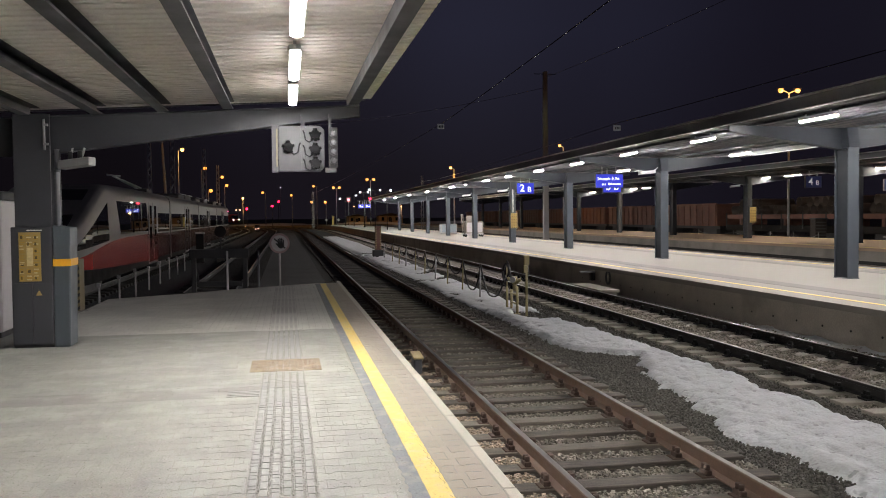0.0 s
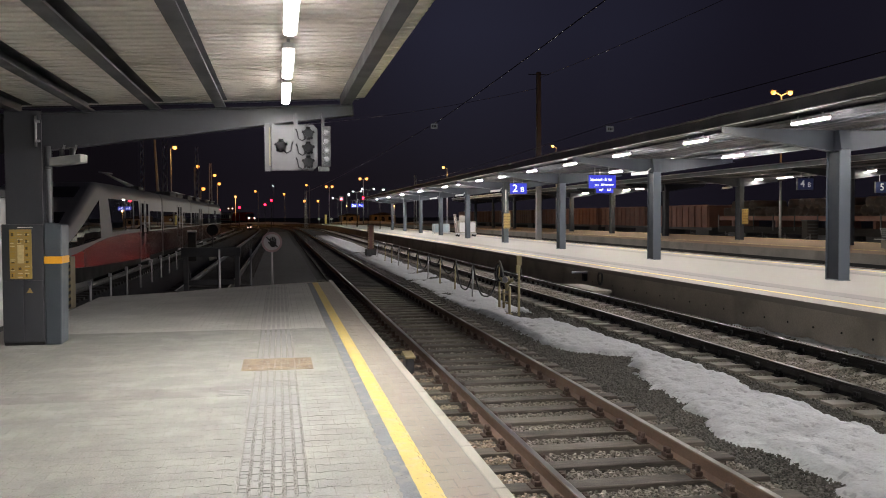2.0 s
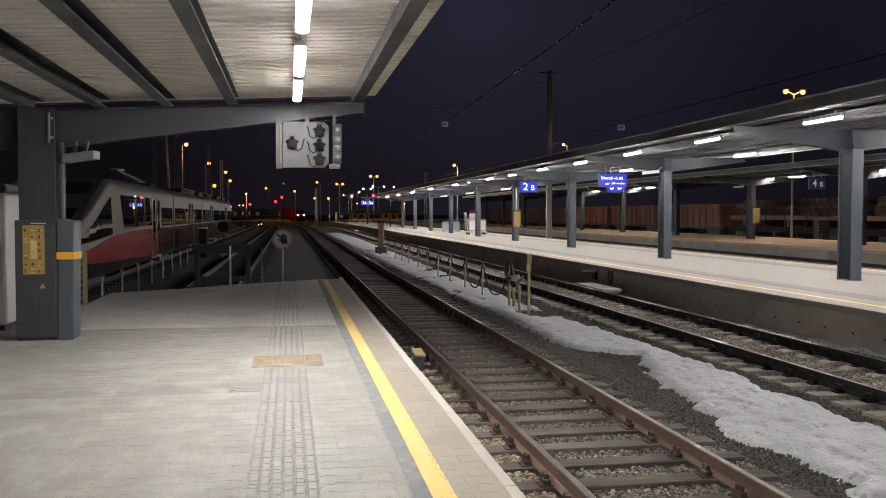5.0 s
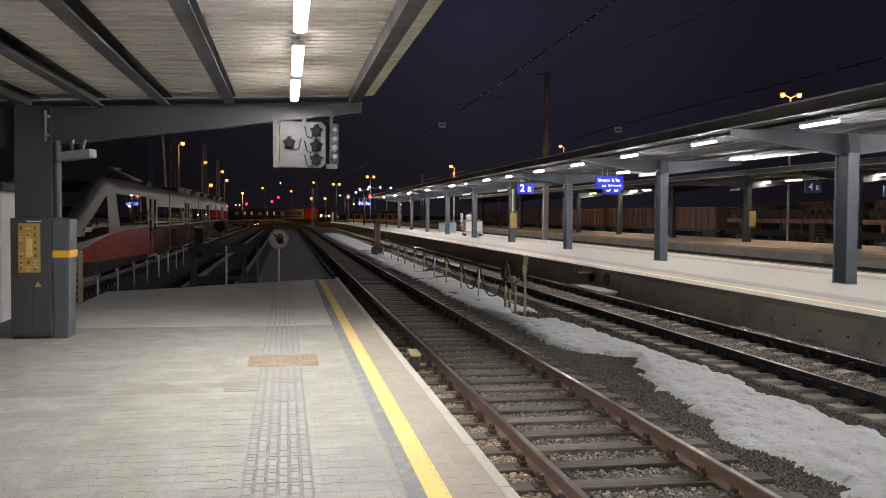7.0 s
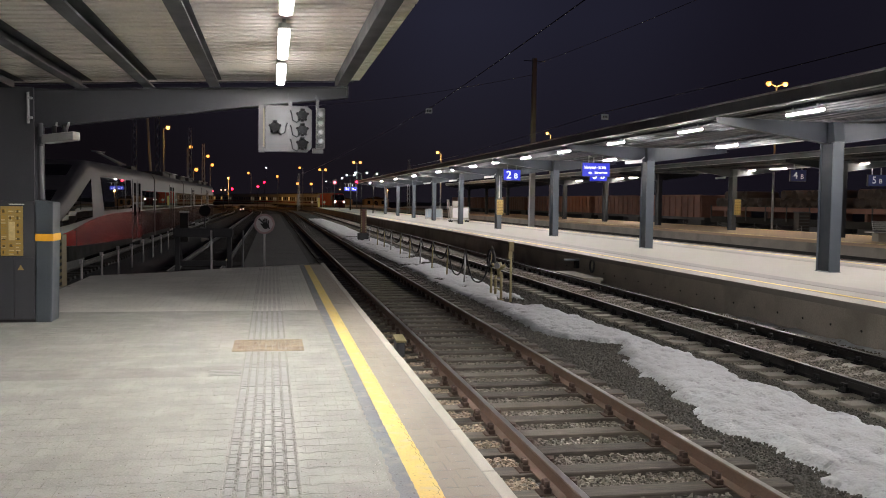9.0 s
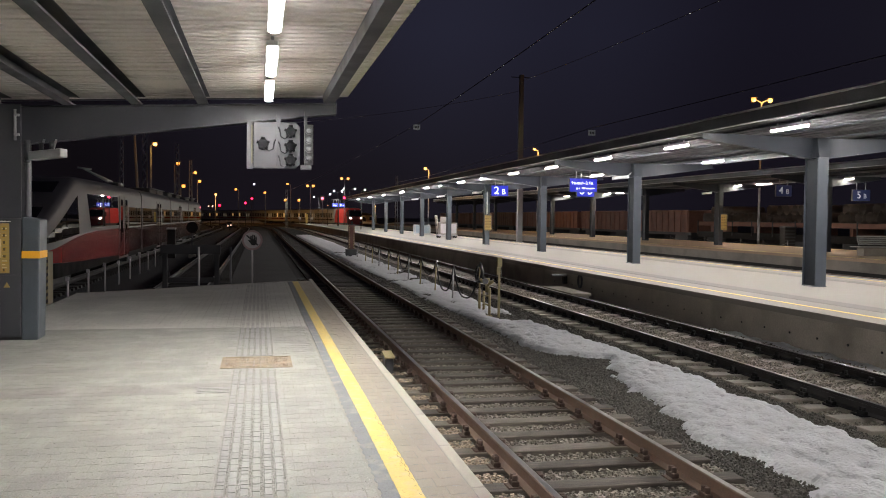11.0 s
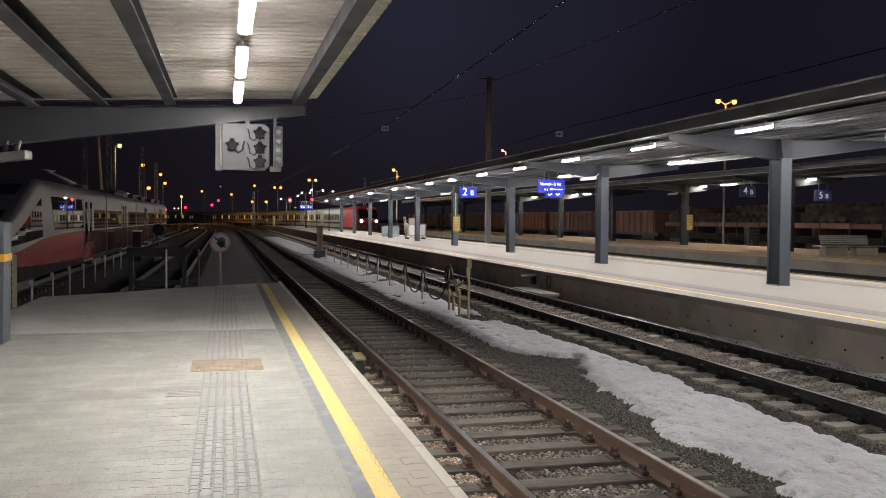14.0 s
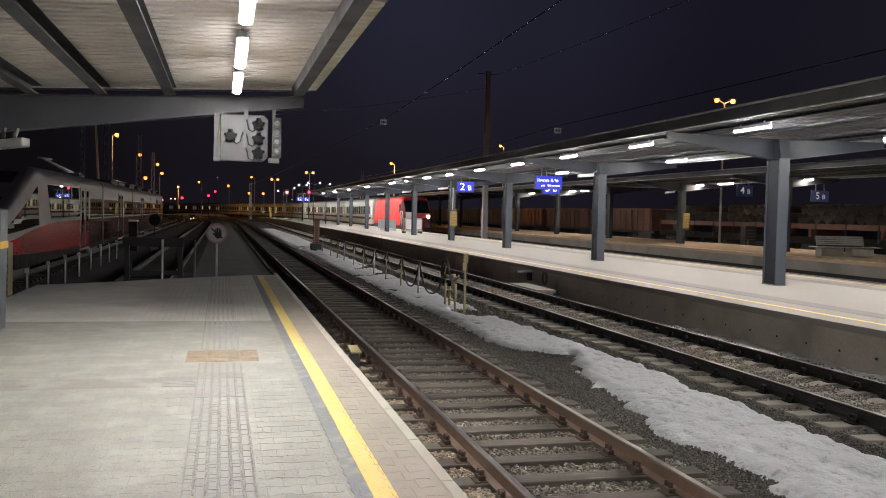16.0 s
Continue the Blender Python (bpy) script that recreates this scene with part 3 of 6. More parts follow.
# ---- snow strip between the tracks ----
def snow_edges(y):
    """The strip's west and east border at y."""
    west = np.interp(y, [0, 6.7, 7.2, 8, 8.6, 9.4, 10.9, 11.2, 12.5, 13.4, 14.2, 14.7, 15.2, 16.8, 20.8, 23, 30, 39, 53, 69, 107, 150], [4.75, 4.8, 4.88, 4.9, 4.77, 4.8, 5.14, 5.08, 5.28, 5.6, 5.85, 5.4, 4.92, 4.92, 5.0, 4.8, 4.85, 4.74, 4.7, 4.5, 4.57, 4.6])
    east = np.interp(y, [0, 8.6, 10.8, 11.1, 12.1, 14.7, 15.7, 19, 22, 26, 40, 68, 84, 109, 150], [6.45, 6.45, 6.5, 6.4, 6.52, 6.52, 6.44, 6.22, 6.2, 6.3, 6.35, 6.5, 6.7, 6.4, 6.2])
    return west, east


def snow():
    def sheet(y0, y1, dx, dy, bare, deep=0.115):
        xs, ys = np.arange(4.2, 7.0, dx), np.arange(y0, y1 + dy / 2, dy)
        verts, faces, height = [], [], {}
        for j, y in enumerate(ys):
            west, east = snow_edges(y)
            for i, x in enumerate(xs):
                w = noise.noise((x * 2.2, y * 2.2, 3)) * 0.16 + noise.noise((x * 6, y * 6, 7)) * 0.08 + noise.noise((x * 15, y * 15, 2)) * 0.035
                h = min(x - west, east - x) + w
                patch = noise.fractal((x * 0.9, y * 0.55, 11), 1.0, 2.0, 4)
                h = min(h, bare(y) + patch * 0.9 + noise.noise((x * 7, y * 7, 9)) * 0.12)
                h = min(h, 0.9 * (math.hypot((x - 5.85) / 0.55, (y - 20.7) / 1.3) - 0.8))
                height[i, j] = h
                thick = deep * max(0.0, min(1.0, h / 0.16)) ** 0.6
                pit = max(0.0, noise.noise((x * 5.0, y * 4.0, 5)) - 0.1) + 0.45 * max(0.0, noise.noise((x * 11, y * 9, 8)) - 0.15)
                pit += 2.0 * max(0.0, noise.noise((x * 9, y * 6.5, 14)) - 0.3)
                rough = 0.022 * noise.noise((x * 2.5, y * 2, 1)) - 0.06 * pit + 0.005 * noise.noise((x * 22, y * 18, 4))
                z = -0.78 + thick + rough * min(1.0, deep / 0.1) if h > 0 else -0.8
                verts.append((x, y, z))
        n = len(xs)
        for j in range(len(ys) - 1):
            for i in range(n - 1):
                if max(height[i, j], height[i + 1, j], height[i, j + 1], height[i + 1, j + 1]) > 0:
                    a = j * n + i
                    faces.append((a, a + 1, a + n + 1, a + n))
        tagged(new("snow_patch", from_lists("snow", verts, faces, SNOW, True)), "strip of old granular snow between two tracks", "snow", "snow between the tracks", kind="stuff")

    sheet(4.0, 22.0, 0.035, 0.045, lambda y: 0.9)
    sheet(22.0, 58.0, 0.045, 0.07, lambda y: 0.36, 0.065)
    sheet(58.0, 112.0, 0.14, 0.4, lambda y: 0.8)


snow()


def snow_ridge(x0, x1, y0, y1, dx, dy, crest):
    """A thin ragged ridge of snow at the foot of the platform wall."""
    xs, ys = np.arange(x0, x1, dx), np.arange(y0, y1, dy)
    verts, faces, n = [], [], len(xs)
    for y in ys:
        for x in xs:
            u = (x - x0) / (x1 - x0)
            end = min(1.0, (y - y0) / 1.5, (y1 - y) / 1.5)
            h = crest * end * u ** 0.7 + 0.05 * noise.noise((x * 6, y * 2.5, 21)) + 0.03 * noise.noise((x * 15, y * 9, 3)) - 0.03
            verts.append((x, y, -0.785 + min(h, crest * 1.1)))
    for j in range(len(ys) - 1):
        for i in range(n - 1):
            a = j * n + i
            faces.append((a, a + 1, a + n + 1, a + n))
    tagged(new("snow_patch", from_lists("snow", verts, faces, SNOW, True)), "thin ridge of old snow at the foot of a platform wall", "snow", kind="stuff")


snow_ridge(9.35, 9.955, 9.5, 18.6, 0.04, 0.06, 0.1)


# ---- platform 1, on which the camera stands ----
END = [(1.37, 22.9), (0.82, 22.8), (-1.34, 21.3), (-2.19, 20.5), (-3.69, 19.5)]


def end_of_platform(x):
    pts = sorted(END)
    return float(np.interp(x, [p[0] for p in pts], [p[1] for p in pts]))


def platform_one():
    outline = [(1.33, -14), *[(min(x, 1.33), y - 0.02) for x, y in END], (-3.69, 17.2), (-5.3, 16.4), (-5.3, -14)]
    pf = tagged(new("platform_1", mesh_of("platform_1", extrude(outline, "z", -0.95, -0.0022), JOINT)), "paved station platform with a yellow safety line", "platform", kind="structure")
    part("edge_wall", blocks((1.331, 1.345, -14, 22.86, -0.95, -0.16)), CONCRETE, pf, "weathered concrete edge wall")

    def ragged(a, b, seed):
        """One border of a painted strip: it follows the stepped outline of the stones."""
        rng, pts, y = random.Random(seed), [], -14.0
        while y < 22.55:
            pts += [(a + rng.uniform(-0.002, 0.002), y + 0.02), (b + rng.uniform(-0.002, 0.002), y + 0.05), (b + rng.uniform(-0.002, 0.002), y + 0.115), (a + rng.uniform(-0.002, 0.002), y + 0.145)]
            y += 0.165
        return pts

    def strip(name, left, right, top, material, label):
        bm = bmesh.new()
        lo = [(bm.verts.new((*p, -0.011)), bm.verts.new((*p, top))) for p in left]
        hi = [(bm.verts.new((*p, -0.011)), bm.verts.new((*p, top))) for p in right]
        for (a, b, c, d) in zip(lo, lo[1:], hi, hi[1:]):
            bm.faces.new((a[1], c[1], d[1], b[1]))
            bm.faces.new((a[0], a[1], b[1], b[0]))
            bm.faces.new((c[0], d[0], d[1], c[1]))
        part(name, bm, material, pf, label)

    strip("blue_grey_strip", ragged(0.722, 0.732, 1), ragged(0.829, 0.829, 2), 0.0007, BLUEGREY, "worn blue-grey strip beside the yellow line")
    strip("yellow_line", ragged(0.832, 0.834, 3), ragged(0.972, 0.975, 4), 0.0022, YELLOW, "worn yellow safety line")

    def crack(x, wide, y0, y1, seed):
        """The zigzag joint of the stones that has opened through the paint."""
        rng, bm, y, last = random.Random(seed), bmesh.new(), y0, None
        while y < y1:
            for dx, dy in ((-0.006, 0.0), (-0.006, 0.05), (0.007, 0.075), (0.007, 0.13), (-0.006, 0.155)):
                w = wide * rng.uniform(0.4, 1.3)
                px, py = x + dx + rng.uniform(-0.002, 0.002), y + dy
                pair = (bm.verts.new((px - w, py, 0.0026)), bm.verts.new((px + w, py + 0.002, 0.0026)))
                if last and rng.random() < 0.86:
                    bm.faces.new((last[0], last[1], pair[1], pair[0]))
                last = pair
            y += 0.165
        return bm

    ob = part("paint_crack", crack(0.955, 0.0016, 4.0, 13.0, 5), CRACK, pf, "dark zigzag crack in the yellow paint")
    ob["kind"] = "stuff"

    def stone(bm, x0, x1, y0, y1, z, bone=0.0):
        """A paver with chamfered edges; bone: how far its waist is drawn in."""
        c, w = 0.0025, x1 - x0
        if bone:
            low = [(x0, y0 - bone), (x0 + 0.2 * w, y0 - bone), (x0 + 0.3 * w, y0 + bone), (x0 + 0.7 * w, y0 + bone), (x0 + 0.8 * w, y0 - bone), (x1, y0 - bone)]
            ring = low + [(x, y0 + y1 - y) for x, y in reversed(low)]
        else:
            ring = [(x0, y0), (x1, y0), (x1, y1), (x0, y1)]
        mx, my = (x0 + x1) / 2, (y0 + y1) / 2
        lo = [bm.verts.new((x, y, -0.008)) for x, y in ring]
        hi = [bm.verts.new((x + math.copysign(c, mx - x), y + math.copysign(c, my - y), z)) for x, y in ring]
        bm.faces.new(hi)
        n = len(ring)
        for i in range(n):
            bm.faces.new((lo[i], lo[(i + 1) % n], hi[(i + 1) % n], hi[i]))

    near_mesh = bmesh.new()
    stone(near_mesh, 0.001, 0.199, 0.001, 0.164, 0.0, 0.011)
    near_mesh = mesh_of("paver", near_mesh, PAVER)
    field, edge, band, brightened = bmesh.new(), bmesh.new(), bmesh.new(), bmesh.new()
    row, y = 0, -13.86
    while y < 22.9:
        shift = 0.1 if row % 2 else 0.0
        x = -3.66 - shift
        cuts = [-3.66]
        while x < 0.706:
            x += 0.2
            cuts.append(min(x, 0.708))
        cuts = sorted(set([c for c in cuts if not -0.25 < c < 0.185] + [-0.25, 0.185]))
        for x0, x1 in zip(cuts, cuts[1:]):
            cover = 9.68 < y + 0.08 < 10.6 and -0.5 < (x0 + x1) / 2 < 0.5
            if x1 - x0 > 0.02 and x1 - x0 < 0.32 and not cover and y + 0.165 < end_of_platform((x0 + x1) / 2) - 0.03:
                z = random.uniform(-0.0015, 0.0)
                if 4.7 < y < 8.4 and -1.7 < x0 and abs(x1 - x0 - 0.2) < 1e-4:
                    ob = part("paver", near_mesh, None, pf)
                    ob.location = (x0, y, z)
                else:
                    stone(band if 8.4 < y < 8.85 and x1 < -0.24 else brightened if y > 13.2 else field, x0 + 0.001, x1 - 0.001, y + 0.001, y + 0.164, z, 0.011)
        x = 0.976
        for w in ((0.155, 0.152) if row % 2 else (0.105, 0.2)):
            if y + 0.165 < 22.8:
                stone(edge, x + 0.001, x + w - 0.001, y + 0.001, y + 0.164, random.uniform(-0.002, 0), 0.009)
            x += w
        y += 0.165
        row += 1
    ob = part("paver_field", field, PAVER_FAR, pf, "grey interlocking concrete pavers")
    ob["kind"] = "stuff"
    ob = part("paver_field", brightened, PAVER_BRIGHTENED, pf, "pavers beyond the canopy, paler in place of missing lamp light")
    ob["kind"] = "stuff"
    ob = part("dark_paver_band", band, PAVER_DARK, pf, "band of darker grey pavers")
    ob["kind"] = "stuff"
    ob = part("edge_paver_field", edge, EDGE_PAVER, pf, "warm beige edge pavers")
    ob["kind"] = "stuff"
    part("rear_paving", blocks((-5.3, -3.68, -14, 16.4, -0.011, 0.0), (-3.68, -3.6, -14, 17.3, -0.011, -0.001)), PAVER, pf)
    # ribbed guiding tiles
    tile = blocks((-0.249, 0.184, 0.0, 0.3, -0.014, -0.0008))
    for k in range(6):
        xk = -0.24 + k * 0.0715
        for y0, y1 in (((0.001, 0.149), (0.151, 0.299)) if k % 2 else ((0.001, 0.074), (0.076, 0.224), (0.226, 0.299))):
            stone(tile, xk, xk + 0.047, y0, y1, 0.0028)
    for f in tile.faces[:6]:
        f.material_index = 1
    tile = mesh_of("tactile_tile", tile, TACTILE)
    tile.materials.append(TACTILE_GROOVE)
    # tiles beyond the canopy use the paler colours that stand for light
    brightened_tile = tile.copy()
    brightened_tile.materials[0] = TACTILE_BRIGHTENED
    brightened_tile.materials[1] = PAVER_BRIGHTENED
    y = -13.7
    while y < 22.0:
        if not 9.7 < y < 10.45:
            ob = part("tactile_tile", brightened_tile if y > 13.1 else tile, None, pf)
            ob.location = (0, y, random.uniform(-0.001, 0.001))
        y += 0.3
    # a short branch of ribbed tiles towards the rear of the platform
    side_tile = blocks((-0.3, 0.0, 0.0, 0.3, -0.014, 0.0004))
    for k in range(4):
        stone(side_tile, -0.298, -0.002, 0.012 + k * 0.0715, 0.058 + k * 0.0715, 0.0036)
    for f in side_tile.faces[:6]:
        f.material_index = 1
    side_tile = mesh_of("tactile_tile", side_tile, TACTILE)
    side_tile.materials.append(TACTILE_GROOVE)
    ob = part("tactile_tile", side_tile, None, pf)
    ob.location = (-0.255, 8.42, 0)
    # kerb stones along the edge
    kerb = mesh_of("kerb_stone", block(1.287, 1.375, 0.004, 1.006, -0.16, 0.002, 0.01), KERB)
    for k in range(-14, 23):
        ob = part("kerb_stone", kerb, None, pf)
        ob.location = (random.uniform(-0.002, 0.002), k * 1.012 + 0.16, 0)
    # stones along the platform's end
    for (xa, ya), (xb, yb) in zip(END[1:], END[2:]):
        d, a = math.hypot(xb - xa, yb - ya), math.atan2(yb - ya, xb - xa)
        n = max(1, round(d))
        for k in range(n):
            ob = part("end_stone", block(0.004, d / n - 0.004, -0.02, 0.09, -0.3, 0.001, 0.008), KERB, pf)
            ob.matrix_basis = pose(xa + (xb - xa) * k / n, ya + (yb - ya) * k / n, 0, 0, 0, math.degrees(a))
    part("shaft_cover_frame", blocks((-0.395, 0.375, 9.76, 9.8, -0.011, 0.003), (-0.395, 0.375, 10.5, 10.54, -0.011, 0.003), (-0.395, -0.36, 9.8, 10.5, -0.011, 0.003), (0.34, 0.375, 9.8, 10.5, -0.011, 0.003)), GRATE, pf, "rusty frame of a shaft cover")
    part("cover_surround", blocks((-0.54, 0.54, 9.7, 9.757, -0.011, -0.001), (-0.54, 0.54, 10.543, 10.66, -0.011, -0.001), (-0.54, -0.398, 9.757, 10.543, -0.011, -0.001), (0.378, 0.54, 9.757, 10.543, -0.011, -0.001)), PAVER, pf)
    part("shaft_cover", block(-0.357, 0.337, 9.805, 10.495, -0.011, 0.001, 0.002), GRATE, pf, "rust-brown shaft cover plate")


# ---- platforms 2 and 3 ----
def island_platform(name, x0, left, right, top, s0, s1, surface, label, edge_label, strips=True, wall=CONCRETE, foot=None):
    pf = thing(name, label, "platform", kind="structure")
    swept_part("body", [(left + 0.08, -0.95), (right - 0.08, -0.95), (right - 0.08, top - 0.12), (left + 0.08, top - 0.12)], x0, s0, s1, wall, pf, label=edge_label)
    if foot:
        swept_part("wall_foot", [(left - 0.02, -0.95), (right + 0.02, -0.95), (right + 0.02, -0.46), (left - 0.02, -0.46)], x0, s0, s1, foot, pf, label="black wall foot")
    swept_part("surface", [(left + 0.26, top - 0.118), (right - 0.26, top - 0.118), (right - 0.26, top), (left + 0.26, top)], x0, s0, s1, surface, pf)
    for a, b in ((left, left + 0.256), (right - 0.256, right)):
        swept_part("edge_slab", [(a, top - 0.116), (b, top - 0.116), (b, top + 0.002), (a, top + 0.002)], x0, s0, s1, surface, pf, label="pale concrete edge slab")
    for side in ((left + 0.56, left + 0.68), (right - 0.62, right - 0.5)):
        swept_part("yellow_line", [(side[0], top - 0.01), (side[1], top - 0.01), (side[1], top + 0.004), (side[0], top + 0.004)], x0, s0, s1, YELLOW2, pf, label="yellow safety line")
    if strips:
        for side in ((left + 1.3, left + 1.85), (right - 1.75, right - 1.25)):
            swept_part("guiding_strip", [(side[0], top - 0.01), (side[1], top - 0.01), (side[1], top + 0.004), (side[0], top + 0.004)], x0, s0, s1, PLAT2_DARK, pf, label="darker guiding strip")
    return pf


platform_one()


def grit(name, count, x0, x1, y0, y1, small, large, material, label, seed, z=0.0, columns=None):
    """Loose grit on the paving; columns: it gathers in grooves at these places."""
    rng = np.random.default_rng(seed)
    xs = rng.uniform(x0, x1, count) if columns is None else rng.choice(columns, count) + rng.normal(0, 0.006, count)
    ys = y0 + (y1 - y0) * rng.random(count) ** 1.25
    size = rng.uniform(small, large, count)
    a = rng.uniform(0, 2 * math.pi, count)
    base = np.array([(-1, -1, 0), (1, -0.8, 0), (0.8, 1, 0), (-0.9, 0.8, 0), (0.1, 0, 1.1)])
    v = base[None] * rng.uniform(0.6, 1.2, (count, 5, 3)) * size[:, None, None]
    c, q = np.cos(a)[:, None], np.sin(a)[:, None]
    p = np.stack([v[:, :, 0] * c - v[:, :, 1] * q + xs[:, None], v[:, :, 0] * q + v[:, :, 1] * c + ys[:, None], v[:, :, 2] + z], -1).reshape(-1, 3)
    tri = np.array([(0, 1, 4), (1, 2, 4), (2, 3, 4), (3, 0, 4)])
    f = (tri[None] + 5 * np.arange(count)[:, None, None]).reshape(-1, 3)
    tagged(new(name, from_lists(name, p.tolist(), f.tolist(), material)), label, "grit", kind="stuff")


grit("grit", 4600, -3.4, 0.7, 4.6, 15.0, 0.0014, 0.0036, GRIT, "dark winter grit scattered over the paving", 11)
grit("grit", 2600, -3.4, 1.25, 4.6, 14.0, 0.0018, 0.0034, GRIT_PALE, "pale grit scattered over the paving", 12)
grit("grit", 5200, 0, 0, 4.6, 13.0, 0.002, 0.0045, GRIT_PALE, "pale grit gathered in the grooves of the guiding strip", 13, 0.0, [-0.24 + k * 0.0715 + 0.059 for k in range(6)])
grit("grit", 900, 0, 0, 4.6, 13.0, 0.002, 0.004, GRIT, "dark grit gathered in the grooves of the guiding strip", 14, 0.0, [-0.24 + k * 0.0715 + 0.059 for k in range(6)])
grit("grit", 260, -0.35, 0.33, 9.8, 10.5, 0.003, 0.006, GRIT_PALE, "pale grit on the shaft cover", 15, 0.001)
grit("grit", 700, -0.35, 0.33, 9.8, 10.5, 0.003, 0.007, GRATE, "rusty brown grit on the shaft cover", 16, 0.001)
P2 = island_platform("platform_2", 13.8, -3.92, 3.8, 0.0, -30, 205, PLAT2, "island platform with pale asphalt and yellow lines", "weathered concrete platform wall", wall=WALL2)
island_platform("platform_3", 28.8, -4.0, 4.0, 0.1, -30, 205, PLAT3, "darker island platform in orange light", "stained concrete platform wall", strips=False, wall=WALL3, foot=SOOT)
# black discs on the wall paint the darkness inside the holes
hole = mesh_of("formwork_hole", rods(((0, 0, 0), (-0.012, 0, 0), 0.022), seg=10), BLACK)
for k in range(24):
    ob = part("formwork_hole", hole, None, P2, "black disc standing for a dark formwork hole")
    ob.location = (9.957, 9.2 + 0.86 * k, -0.47)


# ---- canopy over platform 1 ----
def roof_z(x):
    return 3.40 + 0.046 * (x - 1.05)


def h_column(x, y, z0, z1, wx=0.3, dy=0.65, t=0.03):
    """An H-section column with its web along y."""
    w, d, e = wx / 2, dy / 2, t / 2
    poly = [(-w, -d), (w, -d), (w, -d + t), (e, -d + t), (e, d - t), (w, d - t), (w, d), (-w, d), (-w, d - t), (-e, d - t), (-e, -d + t), (-w, -d + t)]
    return extrude([(x + a, y + b) for a, b in poly], "z", z0, z1, 0.004)


def canopy_one():
    c = thing("platform_canopy", "grey steel platform canopy with a pale trapezoid sheet ceiling", "canopy")
    pitch, prof, y = 0.18, [], -13.0
    while y < 13.25:
        prof += [(y, 0.0), (y + 0.11, 0.0), (y + 0.122, 0.05), (y + 0.168, 0.05)]
        y += pitch
    verts, faces = [], []
    for x in (-6.6, 1.285):
        verts += [(x, p, roof_z(x) + q) for p, q in prof] + [(x, p, roof_z(x) + q + 0.012) for p, q in prof]
    n = len(prof)
    for i in range(n - 1):
        faces += [(i, i + 1, 2 * n + i + 1, 2 * n + i), (n + i + 1, n + i, 3 * n + i, 3 * n + i + 1), (2 * n + i, 2 * n + i + 1, 3 * n + i + 1, 3 * n + i), (i + 1, i, n + i, n + i + 1)]
    part("roof_sheet", from_lists("roof_sheet", verts, faces, SHEET), None, c, "pale trapezoid sheet ceiling")
    # C-section purlins, their webs to the west
    for x in (-5.975, -5.115, -4.255, -3.395, -2.535, -1.675, -0.815, 0.905):
        z, w, h = roof_z(x + 0.07), 0.14, 0.16
        c_shape = [(x, z - h), (x + w, z - h), (x + w, z - h + 0.022), (x + w - 0.006, z - h + 0.022), (x + w - 0.006, z - h + 0.007), (x + 0.008, z - h + 0.007), (x + 0.008, z - 0.012), (x + w, z - 0.012), (x + w, z - 0.005), (x, z - 0.005)]
        part("purlin", extrude(c_shape, "y", -13, 12.95), ROOFSTEEL, c, "grey steel C-section purlin")
    part("end_flashing", extrude([(-6.6, roof_z(-6.6) - 0.02), (1.2, roof_z(1.2) - 0.02), (1.2, roof_z(1.2) + 0.06), (-6.6, roof_z(-6.6) + 0.06)], "y", 13.23, 13.245), PURLIN, c)
    for y in (12.66, 1.1, -10.45):
        poly = [(-3.6, 2.5), (-2.7, 2.6), (0.95, 3.08), (1.05, 3.1), (1.06, 3.235), (-6.5, 2.885), (-6.5, 2.75)]
        web = extrude(poly, "y", y - 0.012, y + 0.012)
        part("beam_web", web, STEEL_DARK, c, "tapered dark grey beam")
        lower = extrude([(-3.0, 2.555), (-2.7, 2.59), (1.06, 3.085), (1.06, 3.105), (-2.7, 2.61), (-3.0, 2.575)], "y", y - 0.11, y + 0.11)
        part("lower_flange", lower, STEEL_DARK, c)
        upper = extrude([(-6.5, 2.88), (1.06, 3.228), (1.06, 3.238), (-6.5, 2.89)], "y", y - 0.11, y + 0.11)
        part("upper_flange", upper, STEEL_DARK, c)
        part("end_plate", block(1.05, 1.065, y - 0.11, y + 0.11, 3.07, 3.24, 0.003), STEEL_DARK, c)
        part("column", h_column(-3.24, y + 0.02, 0.0, 3.05, 0.455, 0.55), STEEL_DARK, c, "dark grey steel column")
    return c


canopy_one()


